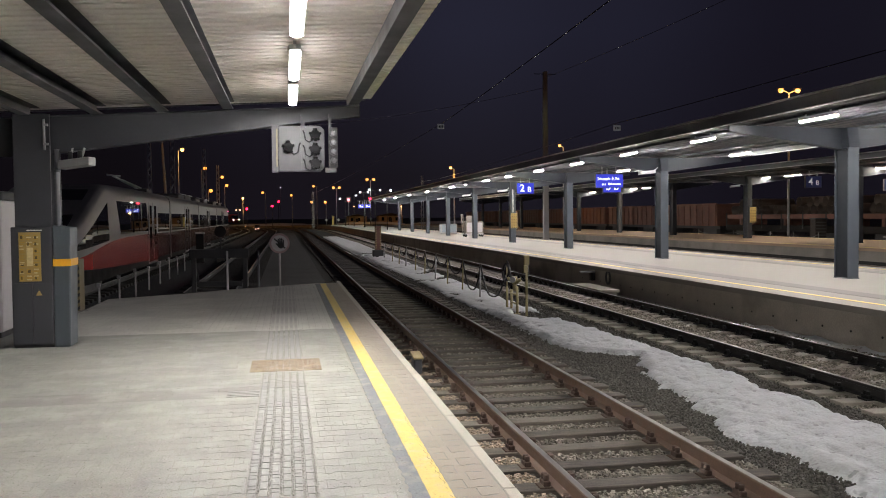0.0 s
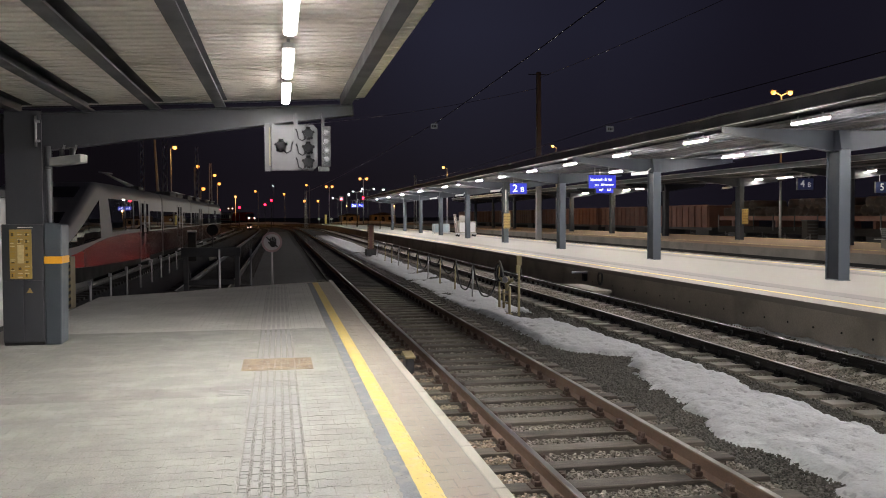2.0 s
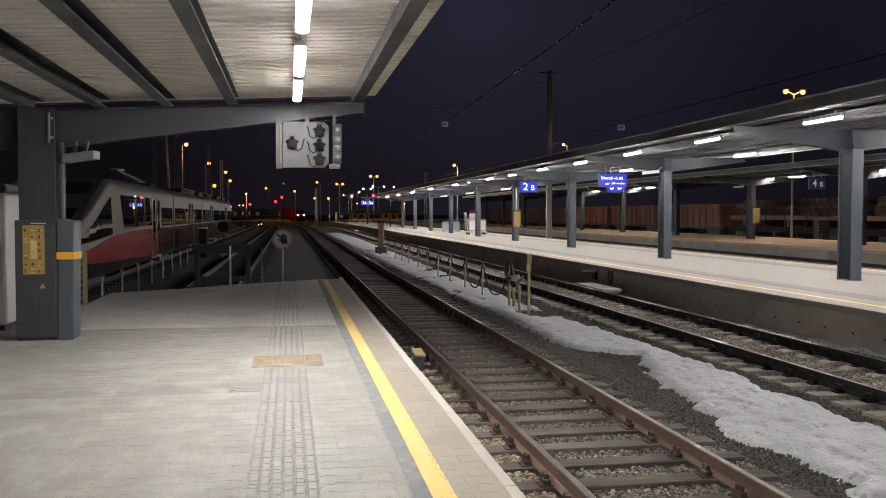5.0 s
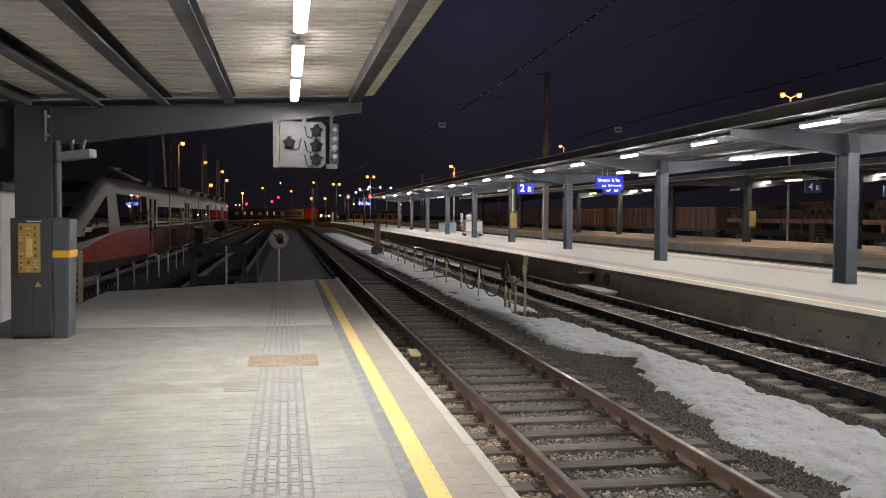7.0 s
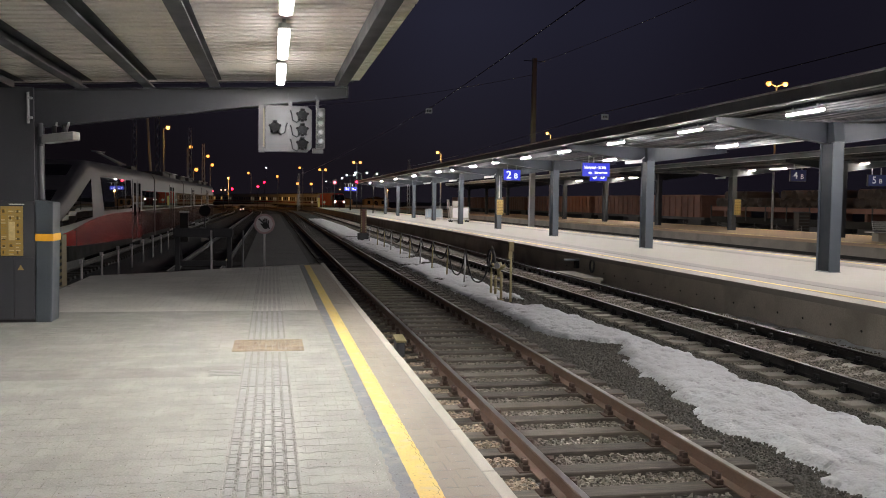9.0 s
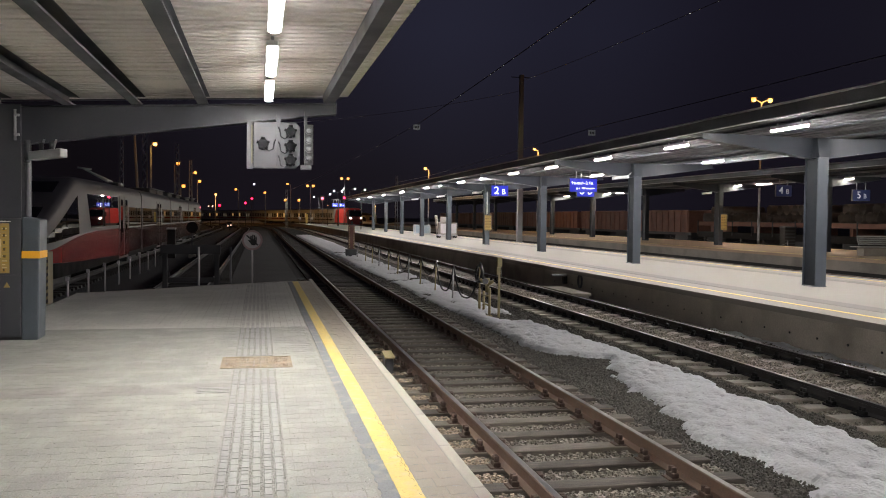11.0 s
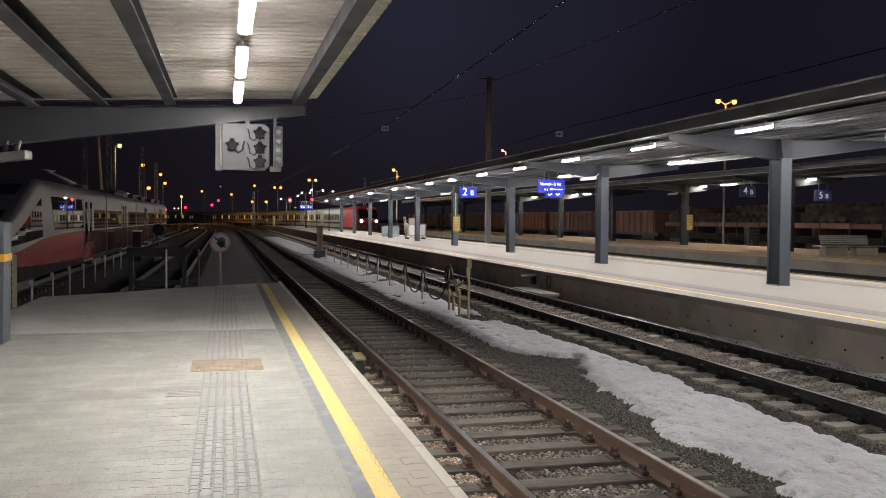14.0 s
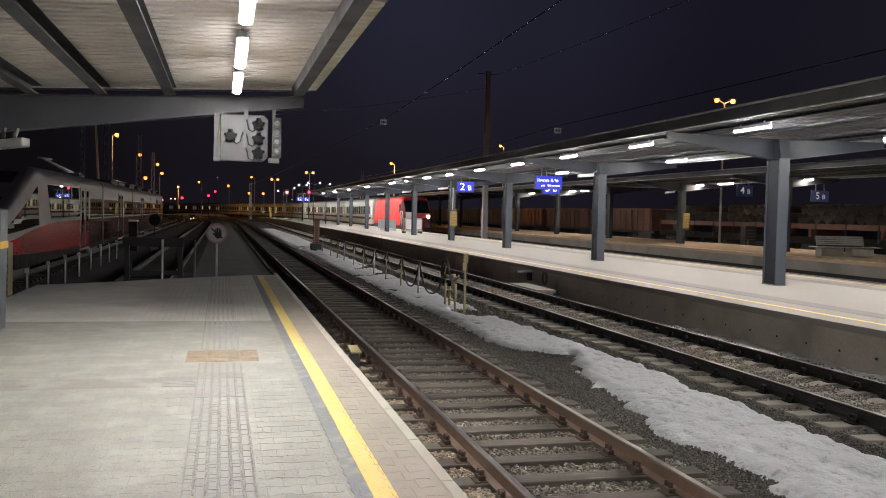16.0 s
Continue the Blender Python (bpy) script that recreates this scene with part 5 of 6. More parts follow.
# ---- water hoses between the tracks ----
def hose_stand():
    h = thing("water_hydrant", "ochre water hydrant with looped dark hoses", "hydrant", (5.63, 21.8, -0.8))
    for dx, dy, top in ((0.05, 0.75, 0.62), (0.0, 0.1, 0.6), (-0.02, -0.55, 0.72)):
        part("leg", rods(((dx, dy, 0), (dx, dy, top), 0.032)), OCHRE, h, "ochre tube leg")
        part("foot_plate", block(dx - 0.07, dx + 0.07, dy - 0.07, dy + 0.07, 0.0, 0.05, 0.005), OCHRE, h)
    for z in (0.28, 0.5):
        part("cross_tube", rods(((0.0, 0.1, z), (-0.02, -0.55, z), 0.022)), OCHRE, h)
    part("valve_body", rods(((-0.03, -0.35, 0.6), (-0.03, -0.35, 0.86), 0.05, 0.06), ((-0.03, -0.35, 0.84), (-0.03, -0.35, 0.95), 0.085, 0.06), seg=12), OCHRE, h, "ochre valve body")
    part("branch", rods(((-0.03, -0.4, 0.78), (0.1, -0.5, 0.9), 0.04)), OCHRE, h)
    part("branch", rods(((-0.03, -0.3, 0.78), (-0.14, -0.1, 0.9), 0.04)), OCHRE, h)
    part("hand_wheel", rods(((-0.1, -0.45, 0.88), (-0.12, -0.48, 0.88), 0.075), seg=14), GALV, h, "grey hand wheel")
    ring = [(0.02 + 0.02 * math.sin(a), 0.75 + 0.3 * math.cos(a), 1.0 + 0.22 * math.sin(a)) for a in [2 * math.pi * k / 14 for k in range(15)]]
    part("hose_coil", hose(ring, 0.03, 8), DARKPLASTIC, h, "coiled dark hose")
    ring = [(0.05 + 0.02 * math.sin(a), 0.7 + 0.26 * math.cos(a), 0.97 + 0.19 * math.sin(a)) for a in [2 * math.pi * k / 14 for k in range(15)]]
    part("hose_coil", hose(ring, 0.03, 8), DARKPLASTIC, h, "coiled dark hose")
    part("hook_post", rods(((0.05, 0.75, 0.6), (0.05, 0.75, 1.27), 0.022)), OCHRE, h)
    pts = [(0.05, 0.75, 1.28), (0.05, 0.6, 1.22), (0.04, 0.4, 1.0), (0.02, 0.15, 0.82), (-0.1, -0.1, 0.84), (-0.14, -0.1, 0.9)]
    part("hose", hose(pts, 0.026, 8), BLACK, h, "black rubber hose")
    pts = [(0.1, -0.5, 0.9), (0.15, -0.6, 0.86), (0.17, -0.75, 0.92), (0.17, -0.9, 1.08), (0.13, -0.95, 1.22)]
    part("hose", hose(pts, 0.026, 8), BLACK, h, "black rubber hose")
    p = thing("marker_pole", "slim ochre pole with a small box on top", "pole", (5.725, 20.8, -0.8))
    part("tube", block(-0.026, 0.026, -0.026, 0.026, 0, 1.3, 0.006), OCHRE, p)
    part("box", block(-0.062, 0.062, -0.05, 0.05, 1.26, 1.5, 0.01), OCHRE, p, "small ochre box")
    part("plate", block(-0.078, 0.02, -0.055, 0.055, 1.08, 1.258, 0.006), OCHRE, p)


def hose_rack():
    ys = [25.6, 28.3, 31.1, 33.75, 36.5, 39.3, 42.6, 45.3, 48.3, 52.4]
    sags = [0.92, 0.84, 0.5, 0.36, 0.62, 0.4, 0.45, 0.42, 0.4, 0.4]
    for i, y in enumerate(ys):
        p = thing("hose_post", "thin rusty post carrying a drooping black hose", "hose post", (5.62 + 0.012 * i, y, -0.8), -1.5 + i % 4, group="hose posts between the tracks")
        part("tube", rods(((0, 0, 0), (0.03, 0, 1.04 - 0.008 * i), 0.024)), OCHRE if i % 3 else GALV, p)
        part("hook", hose([(0.03, 0, 1.02), (0.03, 0.06, 1.06), (0.03, 0.1, 1.03), (0.03, 0.1, 0.96)], 0.012, 6), BLACK, p)
    y0, xa, za = 22.5, 5.68, 0.45
    for i, (y1, sag) in enumerate(zip(ys, sags)):
        xb, zb, n, pts = 5.65 + 0.012 * i, 0.24 - 0.008 * i, 15, []
        for k in range(n):
            u = k / (n - 1)
            pts.append((xa + (xb - xa) * u, y0 + (y1 - y0) * u, za + (zb - za) * u - sag * (1 - abs(2 * u - 1) ** 2.6)))
        solo("hanging_hose", hose(pts, 0.024), BLACK, "black water hose drooping between two posts", "hose", "hanging hoses")
        y0, xa, za = y1, xb, zb


hose_stand()
hose_rack()
st = thing("signal_stump", "rust-brown post with yellow edge stripes on a concrete base between tracks", "post", (5.58, 54.6, -0.8))
part("base", block(-0.33, 0.3, -0.35, 0.35, 0, 0.46, 0.03), TRAINGREY, st, "dark concrete base")
part("shaft", block(-0.18, 0.18, -0.16, 0.16, 0.46, 1.93, 0.01), RUSTBROWN, st, "rust-brown shaft")
part("cap", block(-0.2, 0.2, -0.18, 0.18, 1.932, 1.98, 0.01), TRAINGREY, st)
for k in range(9):
    z = 0.52 + 0.15 * k
    for s in (-0.18, 0.1):
        part("stripe", extrude([(s, z), (s + 0.08, z + 0.05), (s + 0.08, z + 0.12), (s, z + 0.07)], "y", -0.172, -0.162), OCHRE, st, "faded yellow stripe")

# things at the foot of platform 2
cr = thing("concrete_cover", "flat pale concrete cover beside the rail", "cover", (9.2, 26.0, -0.8))
part("slab", block(-0.2, 0.42, -1.3, 1.3, 0.18, 0.27, 0.015), CSLEEPER, cr)
part("frame", block(-0.15, 0.38, -1.2, 1.2, 0, 0.18), CONCRETE, cr)
wr = thing("wall_ring", "dull grey rubber ring hanging on the platform wall", "ring", (9.93, 26.5, -0.3))
bm = bmesh.new()
for i in range(16):
    a, b = 2 * math.pi * i / 16, 2 * math.pi * (i + 1) / 16
    rod(bm, (0, 0.17 * math.cos(a), 0.2 * math.sin(a)), (0, 0.17 * math.cos(b), 0.2 * math.sin(b)), 0.035, seg=6)
part("ring", bm, PURLIN, wr)
lv = thing("wall_bracket", "small steel bracket on the platform wall", "bracket", (9.85, 27.7, -0.22))
part("arm", block(-0.45, 0.08, -0.06, 0.06, 0.0, 0.06, 0.01), PURLIN, lv)
part("valve", block(-0.08, 0.06, -0.1, 0.1, -0.25, 0.0, 0.02), BLACK, lv)


# ---- signs and things on platforms 2 and 3 ----
def hanging_sign(x0, x1, y, z0, z1, face, letters, rows, label, hang, lit=True, bars=()):
    s = thing("hanging_sign", label, "sign", ((x0 + x1) / 2, y, z0), group="platform signs")
    w, h = (x1 - x0) / 2, z1 - z0
    part("frame", block(-w, w, -0.06, 0.06, 0, h, 0.01), DARKPLASTIC, s)
    part("face", block(-w + 0.015, w - 0.015, -0.068, -0.061, 0.015, h - 0.015, 0.002), face, s, "blue sign face")
    for text, size, dx, dz in rows:
        lettering("lettering", text, size, letters, s, pose(dx, -0.07, dz, 90, 0, 0) @ Matrix.Diagonal((0.62 if len(text) > 3 else 1.0, 1, 1, 1)))
    for a, b, c, d in bars:
        part("text_bar", block(a, b, -0.0725, -0.0685, c, d), letters, s)
    for dx in (-w * 0.5, w * 0.5):
        part("hanger", rods(((dx, 0, h), (dx, 0, h + hang), 0.02)), GALV, s)
    return s


hanging_sign(13.58, 14.64, 51.5, 2.97, 3.62, SIGNGLOW, LETTERGLOW, [("2", 0.62, -0.2, 0.32), ("B", 0.42, 0.24, 0.26)], "lit blue platform sign reading 2 B", 0.35)
hanging_sign(14.18, 15.54, 39.5, 2.92, 3.56, SIGNGLOW, LETTERGLOW, [("Schwarzach - St. Veit", 0.2, -0.05, 0.42)], "lit blue station name sign", 0.4, bars=((-0.36, -0.32, 0.12, 0.2), (-0.29, -0.26, 0.12, 0.2), (-0.22, -0.19, 0.12, 0.2), (-0.06, 0.02, 0.14, 0.22), (0.05, 0.1, 0.14, 0.22), (0.14, 0.3, 0.15, 0.2), (0.33, 0.55, 0.15, 0.2)))
hanging_sign(14.95, 15.85, 40.6, 2.73, 3.3, SIGNGLOW, LETTERGLOW, [("3", 0.55, -0.18, 0.29), ("B", 0.38, 0.2, 0.24)], "lit blue platform sign reading 3 B", 0.6)
hanging_sign(26.3, 27.2, 41.8, 2.95, 3.55, SIGNDARK, SIGNTEXT, [("4", 0.52, -0.17, 0.3), ("B", 0.34, 0.2, 0.25)], "dimly lit dark blue platform sign reading 4 B", 0.35, False)
hanging_sign(30.65, 31.7, 41.6, 2.78, 3.38, SIGNDARK, SIGNTEXT, [("5", 0.52, -0.17, 0.3), ("B", 0.34, 0.2, 0.25)], "dimly lit dark blue platform sign reading 5 B", 0.35, False)
hanging_sign(12.05, 12.97, 150.0, 3.25, 3.87, SIGNGLOW, LETTERGLOW, [("2", 0.5, -0.17, 0.31), ("A", 0.35, 0.2, 0.25)], "lit blue platform sign reading 2 A", 0.5)
hanging_sign(13.2, 14.12, 150.0, 3.25, 3.87, SIGNGLOW, LETTERGLOW, [("3", 0.5, -0.17, 0.31), ("A", 0.35, 0.2, 0.25)], "lit blue platform sign reading 3 A", 0.5)
sp = thing("sign_frame", "slim dark steel frame carrying two signs", "sign frame", (13.15, 150.1, 0))
part("post", rods(((0, 0.1, 0), (0, 0.1, 4.6), 0.07)), STEEL_DARK, sp)
part("cross_arm", rods(((-1.2, 0, 4.45), (1.2, 0, 4.45), 0.04)), STEEL_DARK, sp)


def column_timetable(x, y, base, w, z0, z1):
    t = thing("timetable_board", "yellow timetable board fixed to a column", "timetable", (x, y, base), group="timetable boards")
    part("frame", block(-w / 2 - 0.03, w / 2 + 0.03, -0.03, 0.03, z0 - 0.03, z1 + 0.03, 0.006), STEEL_DARK, t)
    p = part("poster", block(-w / 2, w / 2, -0.04, -0.031, z0, z1, 0.002), POSTER, t, "yellow printed poster")
    for k in range(9):
        for c in range(3):
            z = z0 + (z1 - z0) * (k + 0.4) / 9.5
            part("print_line", block(-w / 2 + 0.03 + c * w / 3.1, -w / 2 + 0.02 + (c + 0.8) * w / 3.1, -0.0425, -0.0405, z, z + 0.035), PRINT, p)


column_timetable(13.99, 53.71, 0, 0.42, 0.9, 1.82)
column_timetable(28.95, 51.72, 0.1, 0.42, 1.0, 1.95)
for x, y, z0, z1 in ((13.93, 53.72, 1.9, 3.3), (28.86, 52.2, 2.1, 3.5)):
    cd = thing("cable_conduit", "pale cable conduit running up a column above the timetable", "conduit", (x, y, 0), group="cable conduits")
    part("tube", rods(((0, 0, z0), (0, 0, z1), 0.03)), WHITEBOX, cd)
    part("clamp", block(-0.045, 0.045, -0.02, 0.04, (z0 + z1) / 2, (z0 + z1) / 2 + 0.05), GALV, cd)


def box_light(x, y, z, turn):
    f = thing("box_light", "pale box luminaire on a canopy column", "luminaire", (x, y, z), turn, group="box luminaires")
    part("body", extrude([(-0.3, -0.08), (0.3, -0.02), (0.3, 0.1), (-0.3, 0.04)], "y", -0.1, 0.1, 0.012), WHITEBOX, f, "pale grey housing")
    part("bracket", rods(((0.25, 0, 0.05), (0.42, 0, 0.2), 0.02)), GALV, f)


for k in range(1, 6):
    if k != 2:
        box_light(13.3, 31.4 + 11.23 * (k - 1), 3.22, -8)
box_light(28.1, 52.4, 3.4, -8)


def rounded_panel(w, h, r, t):
    """An upright panel with round corners, w wide and h high, t thick, on its foot line."""
    ring = []
    for cx, cz, a0 in ((w / 2 - r, r, -90), (w / 2 - r, h - r, 0), (-w / 2 + r, h - r, 90), (-w / 2 + r, r, 180)):
        ring += [(cx + r * math.cos(math.radians(a0 + 22.5 * k)), cz + r * math.sin(math.radians(a0 + 22.5 * k))) for k in range(5)]
    return extrude(ring, "y", -t / 2, t / 2)


def luggage_cart(x, y):
    c = thing("luggage_cart", "pale mobile lift trolley with rounded side panels and a tall handle", "trolley", (x, y, 0))
    part("deck", block(-0.85, 0.85, -0.42, 0.42, 0.2, 0.27, 0.02), GALV, c, "grey steel deck")
    for sy in (-0.4, 0.4):
        for sx in (-0.32, 0.42):
            p = part("side_panel", rounded_panel(0.68, 0.98, 0.08, 0.05), CONCRETE, c, "grey panel frame")
            p.location = (sx, sy, 0.27)
            q = part("panel_sheet", rounded_panel(0.54, 0.78, 0.09, 0.064), SIGNWHITE, p, "white panel sheet")
            q.location = (0, 0, 0.1)
    part("cross_panel", block(-0.68, -0.62, -0.37, 0.37, 0.28, 1.2, 0.01), CARTGREY, c)
    part("upper_board", block(-0.6, -0.1, -0.3, -0.26, 1.27, 1.72, 0.015), CARTGREY, c, "pale upper board")
    for sy in (-0.34, 0.34):
        part("handle_post", rods(((-0.78, sy, 0.25), (-0.92, sy, 1.82), 0.045)), CARTGREY, c, "tall slanted handle post")
    part("handle_bar", rods(((-0.92, -0.36, 1.8), (-0.92, 0.36, 1.8), 0.03)), GALV, c)
    for sx in (-0.68, 0.68):
        for sy in (-0.38, 0.38):
            part("wheel", rods(((sx, sy - 0.035, 0.1), (sx, sy + 0.035, 0.1), 0.1), seg=14), BLACK, c)
            part("fork", block(sx - 0.03, sx + 0.03, sy - 0.05, sy + 0.05, 0.12, 0.21, 0.006), GALV, c)


luggage_cart(15.1, 71.3)
gb = thing("mesh_container", "pale grey wire-mesh container on the platform", "container", (14.9, 81.6, 0))
part("floor_tray", block(-0.72, 0.72, -0.5, 0.5, 0.1, 0.2, 0.02), GALV, gb)
for sx in (-0.7, 0.0, 0.7):
    for sy in (-0.48, 0.48):
        part("corner_post", block(sx - 0.04, sx + 0.04, sy - 0.03, sy + 0.03, 0.0, 0.98, 0.006), GALV, gb)
for sx in (-0.36, 0.36):
    for sy in (-0.48, 0.48):
        part("side_panel", block(sx - 0.31, sx + 0.31, sy - 0.012, sy + 0.012, 0.22, 0.92, 0.004), PALEBLUE, gb, "pale blue-grey side panel")
part("rim", blocks((-0.74, 0.74, -0.51, -0.45, 0.93, 0.985), (-0.74, 0.74, 0.45, 0.51, 0.93, 0.985), (-0.74, -0.68, -0.45, 0.45, 0.93, 0.985), (0.68, 0.74, -0.45, 0.45, 0.93, 0.985)), GALV, gb)


def bench(x, y, z):
    b = thing("platform_bench", "metal slatted double bench on two pale concrete pedestals", "bench", (x, y, z), -8)
    for x0, x1 in ((-1.3, -0.2), (0.2, 1.3)):
        part("pedestal", block(x0, x1, -0.3, 0.3, 0, 0.385, 0.03), CONCRETE, b, "pale concrete pedestal")
    for k in range(7):
        part("seat_slat", block(-1.6, 1.6, -0.42 + k * 0.12, -0.34 + k * 0.12, 0.4, 0.44, 0.008), GALV, b)
    for k in range(5):
        part("back_slat", block(-1.2, 1.2, 0.38 + k * 0.03, 0.41 + k * 0.03, 0.5 + k * 0.09, 0.57 + k * 0.09, 0.006), GALV, b)
    for sx in (-1.15, 0.0, 1.15):
        part("back_support", rods(((sx, 0.36, 0.4), (sx, 0.54, 0.95), 0.025)), PURLIN, b)


bench(28.6, 36.2, 0.1)


# ---- parked railcar on the siding ----
def rounded(w, z0, z1, r, n=4):
    """A body section (x, z): flat floor, upright sides, rounded shoulders."""
    pts = [(-w, z0), (w, z0), (w, z1 - r)]
    for k in range(1, n + 1):
        a = k / n * math.pi / 2
        pts.append((w - r + r * math.cos(a), z1 - r + r * math.sin(a)))
    pts += [(-p[0], p[1]) for p in reversed(pts[2:])]
    return pts


def loft(sections, crease=0.6):
    """Sections: (y, points); all with the same count of points. Soft shading, but for sharp edges."""
    bm = bmesh.new()
    rings = [[bm.verts.new((x, y, z)) for x, z in pts] for y, pts in sections]
    n = len(rings[0])
    for a, b in zip(rings, rings[1:]):
        for i in range(n):
            bm.faces.new((a[i], a[(i + 1) % n], b[(i + 1) % n], b[i])).smooth = True
    bm.faces.new(rings[0][::-1])
    bm.faces.new(rings[-1])
    bmesh.ops.recalc_face_normals(bm, faces=bm.faces[:])
    for e in bm.edges:
        if len(e.link_faces) == 2 and e.calc_face_angle() > crease:
            e.smooth = False
    return bm


def nose(y):
    """Half width, top and shoulder radius of the railcar's front car at y."""
    wid = float(np.interp(y, [25.1, 25.35, 25.7, 26.2, 26.8, 27.6, 28.4], [0.8, 1.03, 1.2, 1.3, 1.36, 1.395, 1.4]))
    top = float(np.interp(y, [25.1, 25.3, 26.0, 27.6, 29.2, 29.6, 30.1, 31.2, 34.0], [0.92, 1.08, 1.42, 2.09, 2.66, 2.76, 2.81, 2.84, 2.86]))
    return wid, top, float(np.interp(y, [25.1, 29.5, 31.5], [0.16, 0.22, 0.42]))


def on_flank(rows, s, lift):
    """A thin panel that follows the nose's flank on side s; rows: (y, lower z, upper z)."""
    ys = sorted(set([r[0] for r in rows] + [y for y in np.arange(25.3, 28.6, 0.15) if rows[0][0] < y < rows[-1][0]]))
    bm, rings = bmesh.new(), []
    for y in ys:
        lo, hi = (float(np.interp(y, [r[0] for r in rows], [r[k] for r in rows])) for k in (1, 2))
        x = nose(y)[0] + lift
        rings.append([bm.verts.new((s * px, y, pz)) for px, pz in ((x - 0.01, lo), (x, lo), (x, hi), (x - 0.01, hi))])
    for a, b in zip(rings, rings[1:]):
        for k in range(4):
            bm.faces.new((a[k], a[(k + 1) % 4], b[(k + 1) % 4], b[k]))
    bm.faces.new(rings[0][::-1])
    bm.faces.new(rings[-1])
    bmesh.ops.recalc_face_normals(bm, faces=bm.faces[:])
    return bm


def parked_railcar():
    t = thing("railcar", "parked red and pale grey regional railcar with dark windows", "train", (-7.0, 0, 0))
    ys = [25.1 + 0.15 * k for k in range(44)] + [34.0, 45.3]
    part("front_body", loft([(y, rounded(nose(y)[0], -0.2, nose(y)[1], nose(y)[2], 8)) for y in ys]), TRAINWHITE, t, "pale grey front car body with a raked nose")
    for a, b in ((45.6, 60.0), (60.3, 75.0), (75.3, 90.3)):
        part("car_body", loft([(a, rounded(1.4, -0.2, 2.86, 0.42, 8)), (b, rounded(1.4, -0.2, 2.86, 0.42, 8))]), TRAINWHITE, t, "pale grey car body")
    for a in (45.3, 60.0, 75.0):
        part("gangway", loft([(a, rounded(1.26, -0.1, 2.74, 0.35)), (a + 0.3, rounded(1.26, -0.1, 2.74, 0.35))]), BLACK, t, "black rubber gangway")
    xs = 1.404
    # the red flank rises in a sweep from the nose to the first door; farther back fading light is painted as darker red
    for s in (-1, 1):
        part("red_flank", on_flank([(25.4, 0.28, 0.42), (26.3, 0.25, 0.6), (27.2, 0.22, 0.68), (28.1, 0.19, 0.77), (29.6, 0.15, 0.9), (31.2, 0.11, 0.99), (33.7, 0.06, 1.05), (38.3, -0.02, 1.07)], s, 0.006), TRAINRED, t, "red painted flank")
        part("skirt", on_flank([(25.4, -0.21, 0.275), (26.3, -0.21, 0.245), (28.1, -0.21, 0.185), (31.2, -0.21, 0.105), (38.3, -0.21, -0.025)], s, 0.005), SKIRT, t, "dark skirt panel")
        part("cab_window", on_flank([(25.9, 0.8, 0.81), (26.22, 0.81, 1.0), (27.0, 0.85, 1.28), (27.84, 0.89, 1.56), (28.9, 0.94, 1.92), (29.84, 0.99, 2.22), (30.1, 1.0, 1.1)], s, 0.006), DARKGLASS, t, "dark triangular cab window")
        pane = extrude([(31.4, 2.3), (37.95, 2.33), (38.25, 1.2), (32.15, 1.17)], "x", 1.38, 1.405)
        for v in pane.verts:
            v.co.x = s * (v.co.x + 0.0115 * (2.33 - v.co.z))
        bmesh.ops.recalc_face_normals(pane, faces=pane.faces[:])
        part("window", pane, DARKGLASS, t, "dark tinted window")
        for a, b in ((41.0, 45.2), (45.7, 51.9), (54.8, 59.9), (60.4, 65.9), (68.8, 74.9), (75.4, 80.9), (83.8, 90.2)):
            part("dark_flank", extrude([(a, 1.05), (b, 1.05), (b, 0.0), (a, 0.0)], "x", s * xs, s * (xs + 0.006)), TRAINRED_SHADED, t, "red flank darkened for the fading lamp light")
            part("skirt", extrude([(a, -0.005), (b, -0.005), (b, -0.21), (a, -0.21)], "x", s * xs, s * (xs + 0.005)), SKIRT, t, "dark skirt panel")
            part("window", block(s * xs - 0.01, s * xs + 0.006, a + 0.25, b - 0.15, 1.12, 1.95, 0.004), DARKGLASS, t, "dark tinted window")
        for a in (38.4, 52.0, 66.0, 81.0):
            for da in (0.0, 1.3):
                d = part("door", block(s * xs - 0.01, s * xs + 0.008, a + da, a + da + 1.24, -0.1, 2.38, 0.004), TRAINWHITE, t, "entrance door leaf")
                part("door_panel", block(s * xs + 0.0, s * xs + 0.011, a + da + 0.06, a + da + 1.22, -0.1, 1.05), TRAINRED_SHADED if a > 39 else TRAINRED, d, "painted lower door panel")
                part("door_window", block(s * xs + 0.0, s * xs + 0.015, a + da + 0.32, a + da + 0.92, 0.5, 2.25, 0.004), DARKGLASS, d, "tall narrow door window")
                part("door_seam", block(s * xs + 0.0, s * xs + 0.014, a + da - 0.03, a + da + 0.05, -0.1, 2.38), BLACK, d, "black rubber seam")
    part("windscreen", extrude([(25.72, 1.3), (25.7, 1.33), (29.0, 2.62), (29.03, 2.58)], "x", -1.02, 1.02), DARKGLASS, t, "dark raked windscreen")
    for s in (-0.6, 0.6):
        part("front_lamp", block(s - 0.14, s + 0.14, 25.06, 25.14, 0.55, 0.68, 0.02), WHITEBOX, t)
    for y in (28.5, 44.0, 61.0, 74.0, 88.5):
        part("bogie", block(-1.15, 1.15, y - 1.6, y + 1.6, -0.5, -0.2, 0.05), TRAINGREY, t)
        for dy in (-1.0, 1.0):
            for s in (-0.753, 0.753):
                part("wheel", rods(((s - 0.06, y + dy, -0.13), (s + 0.06, y + dy, -0.13), 0.415), seg=18), TRAINGREY, t)
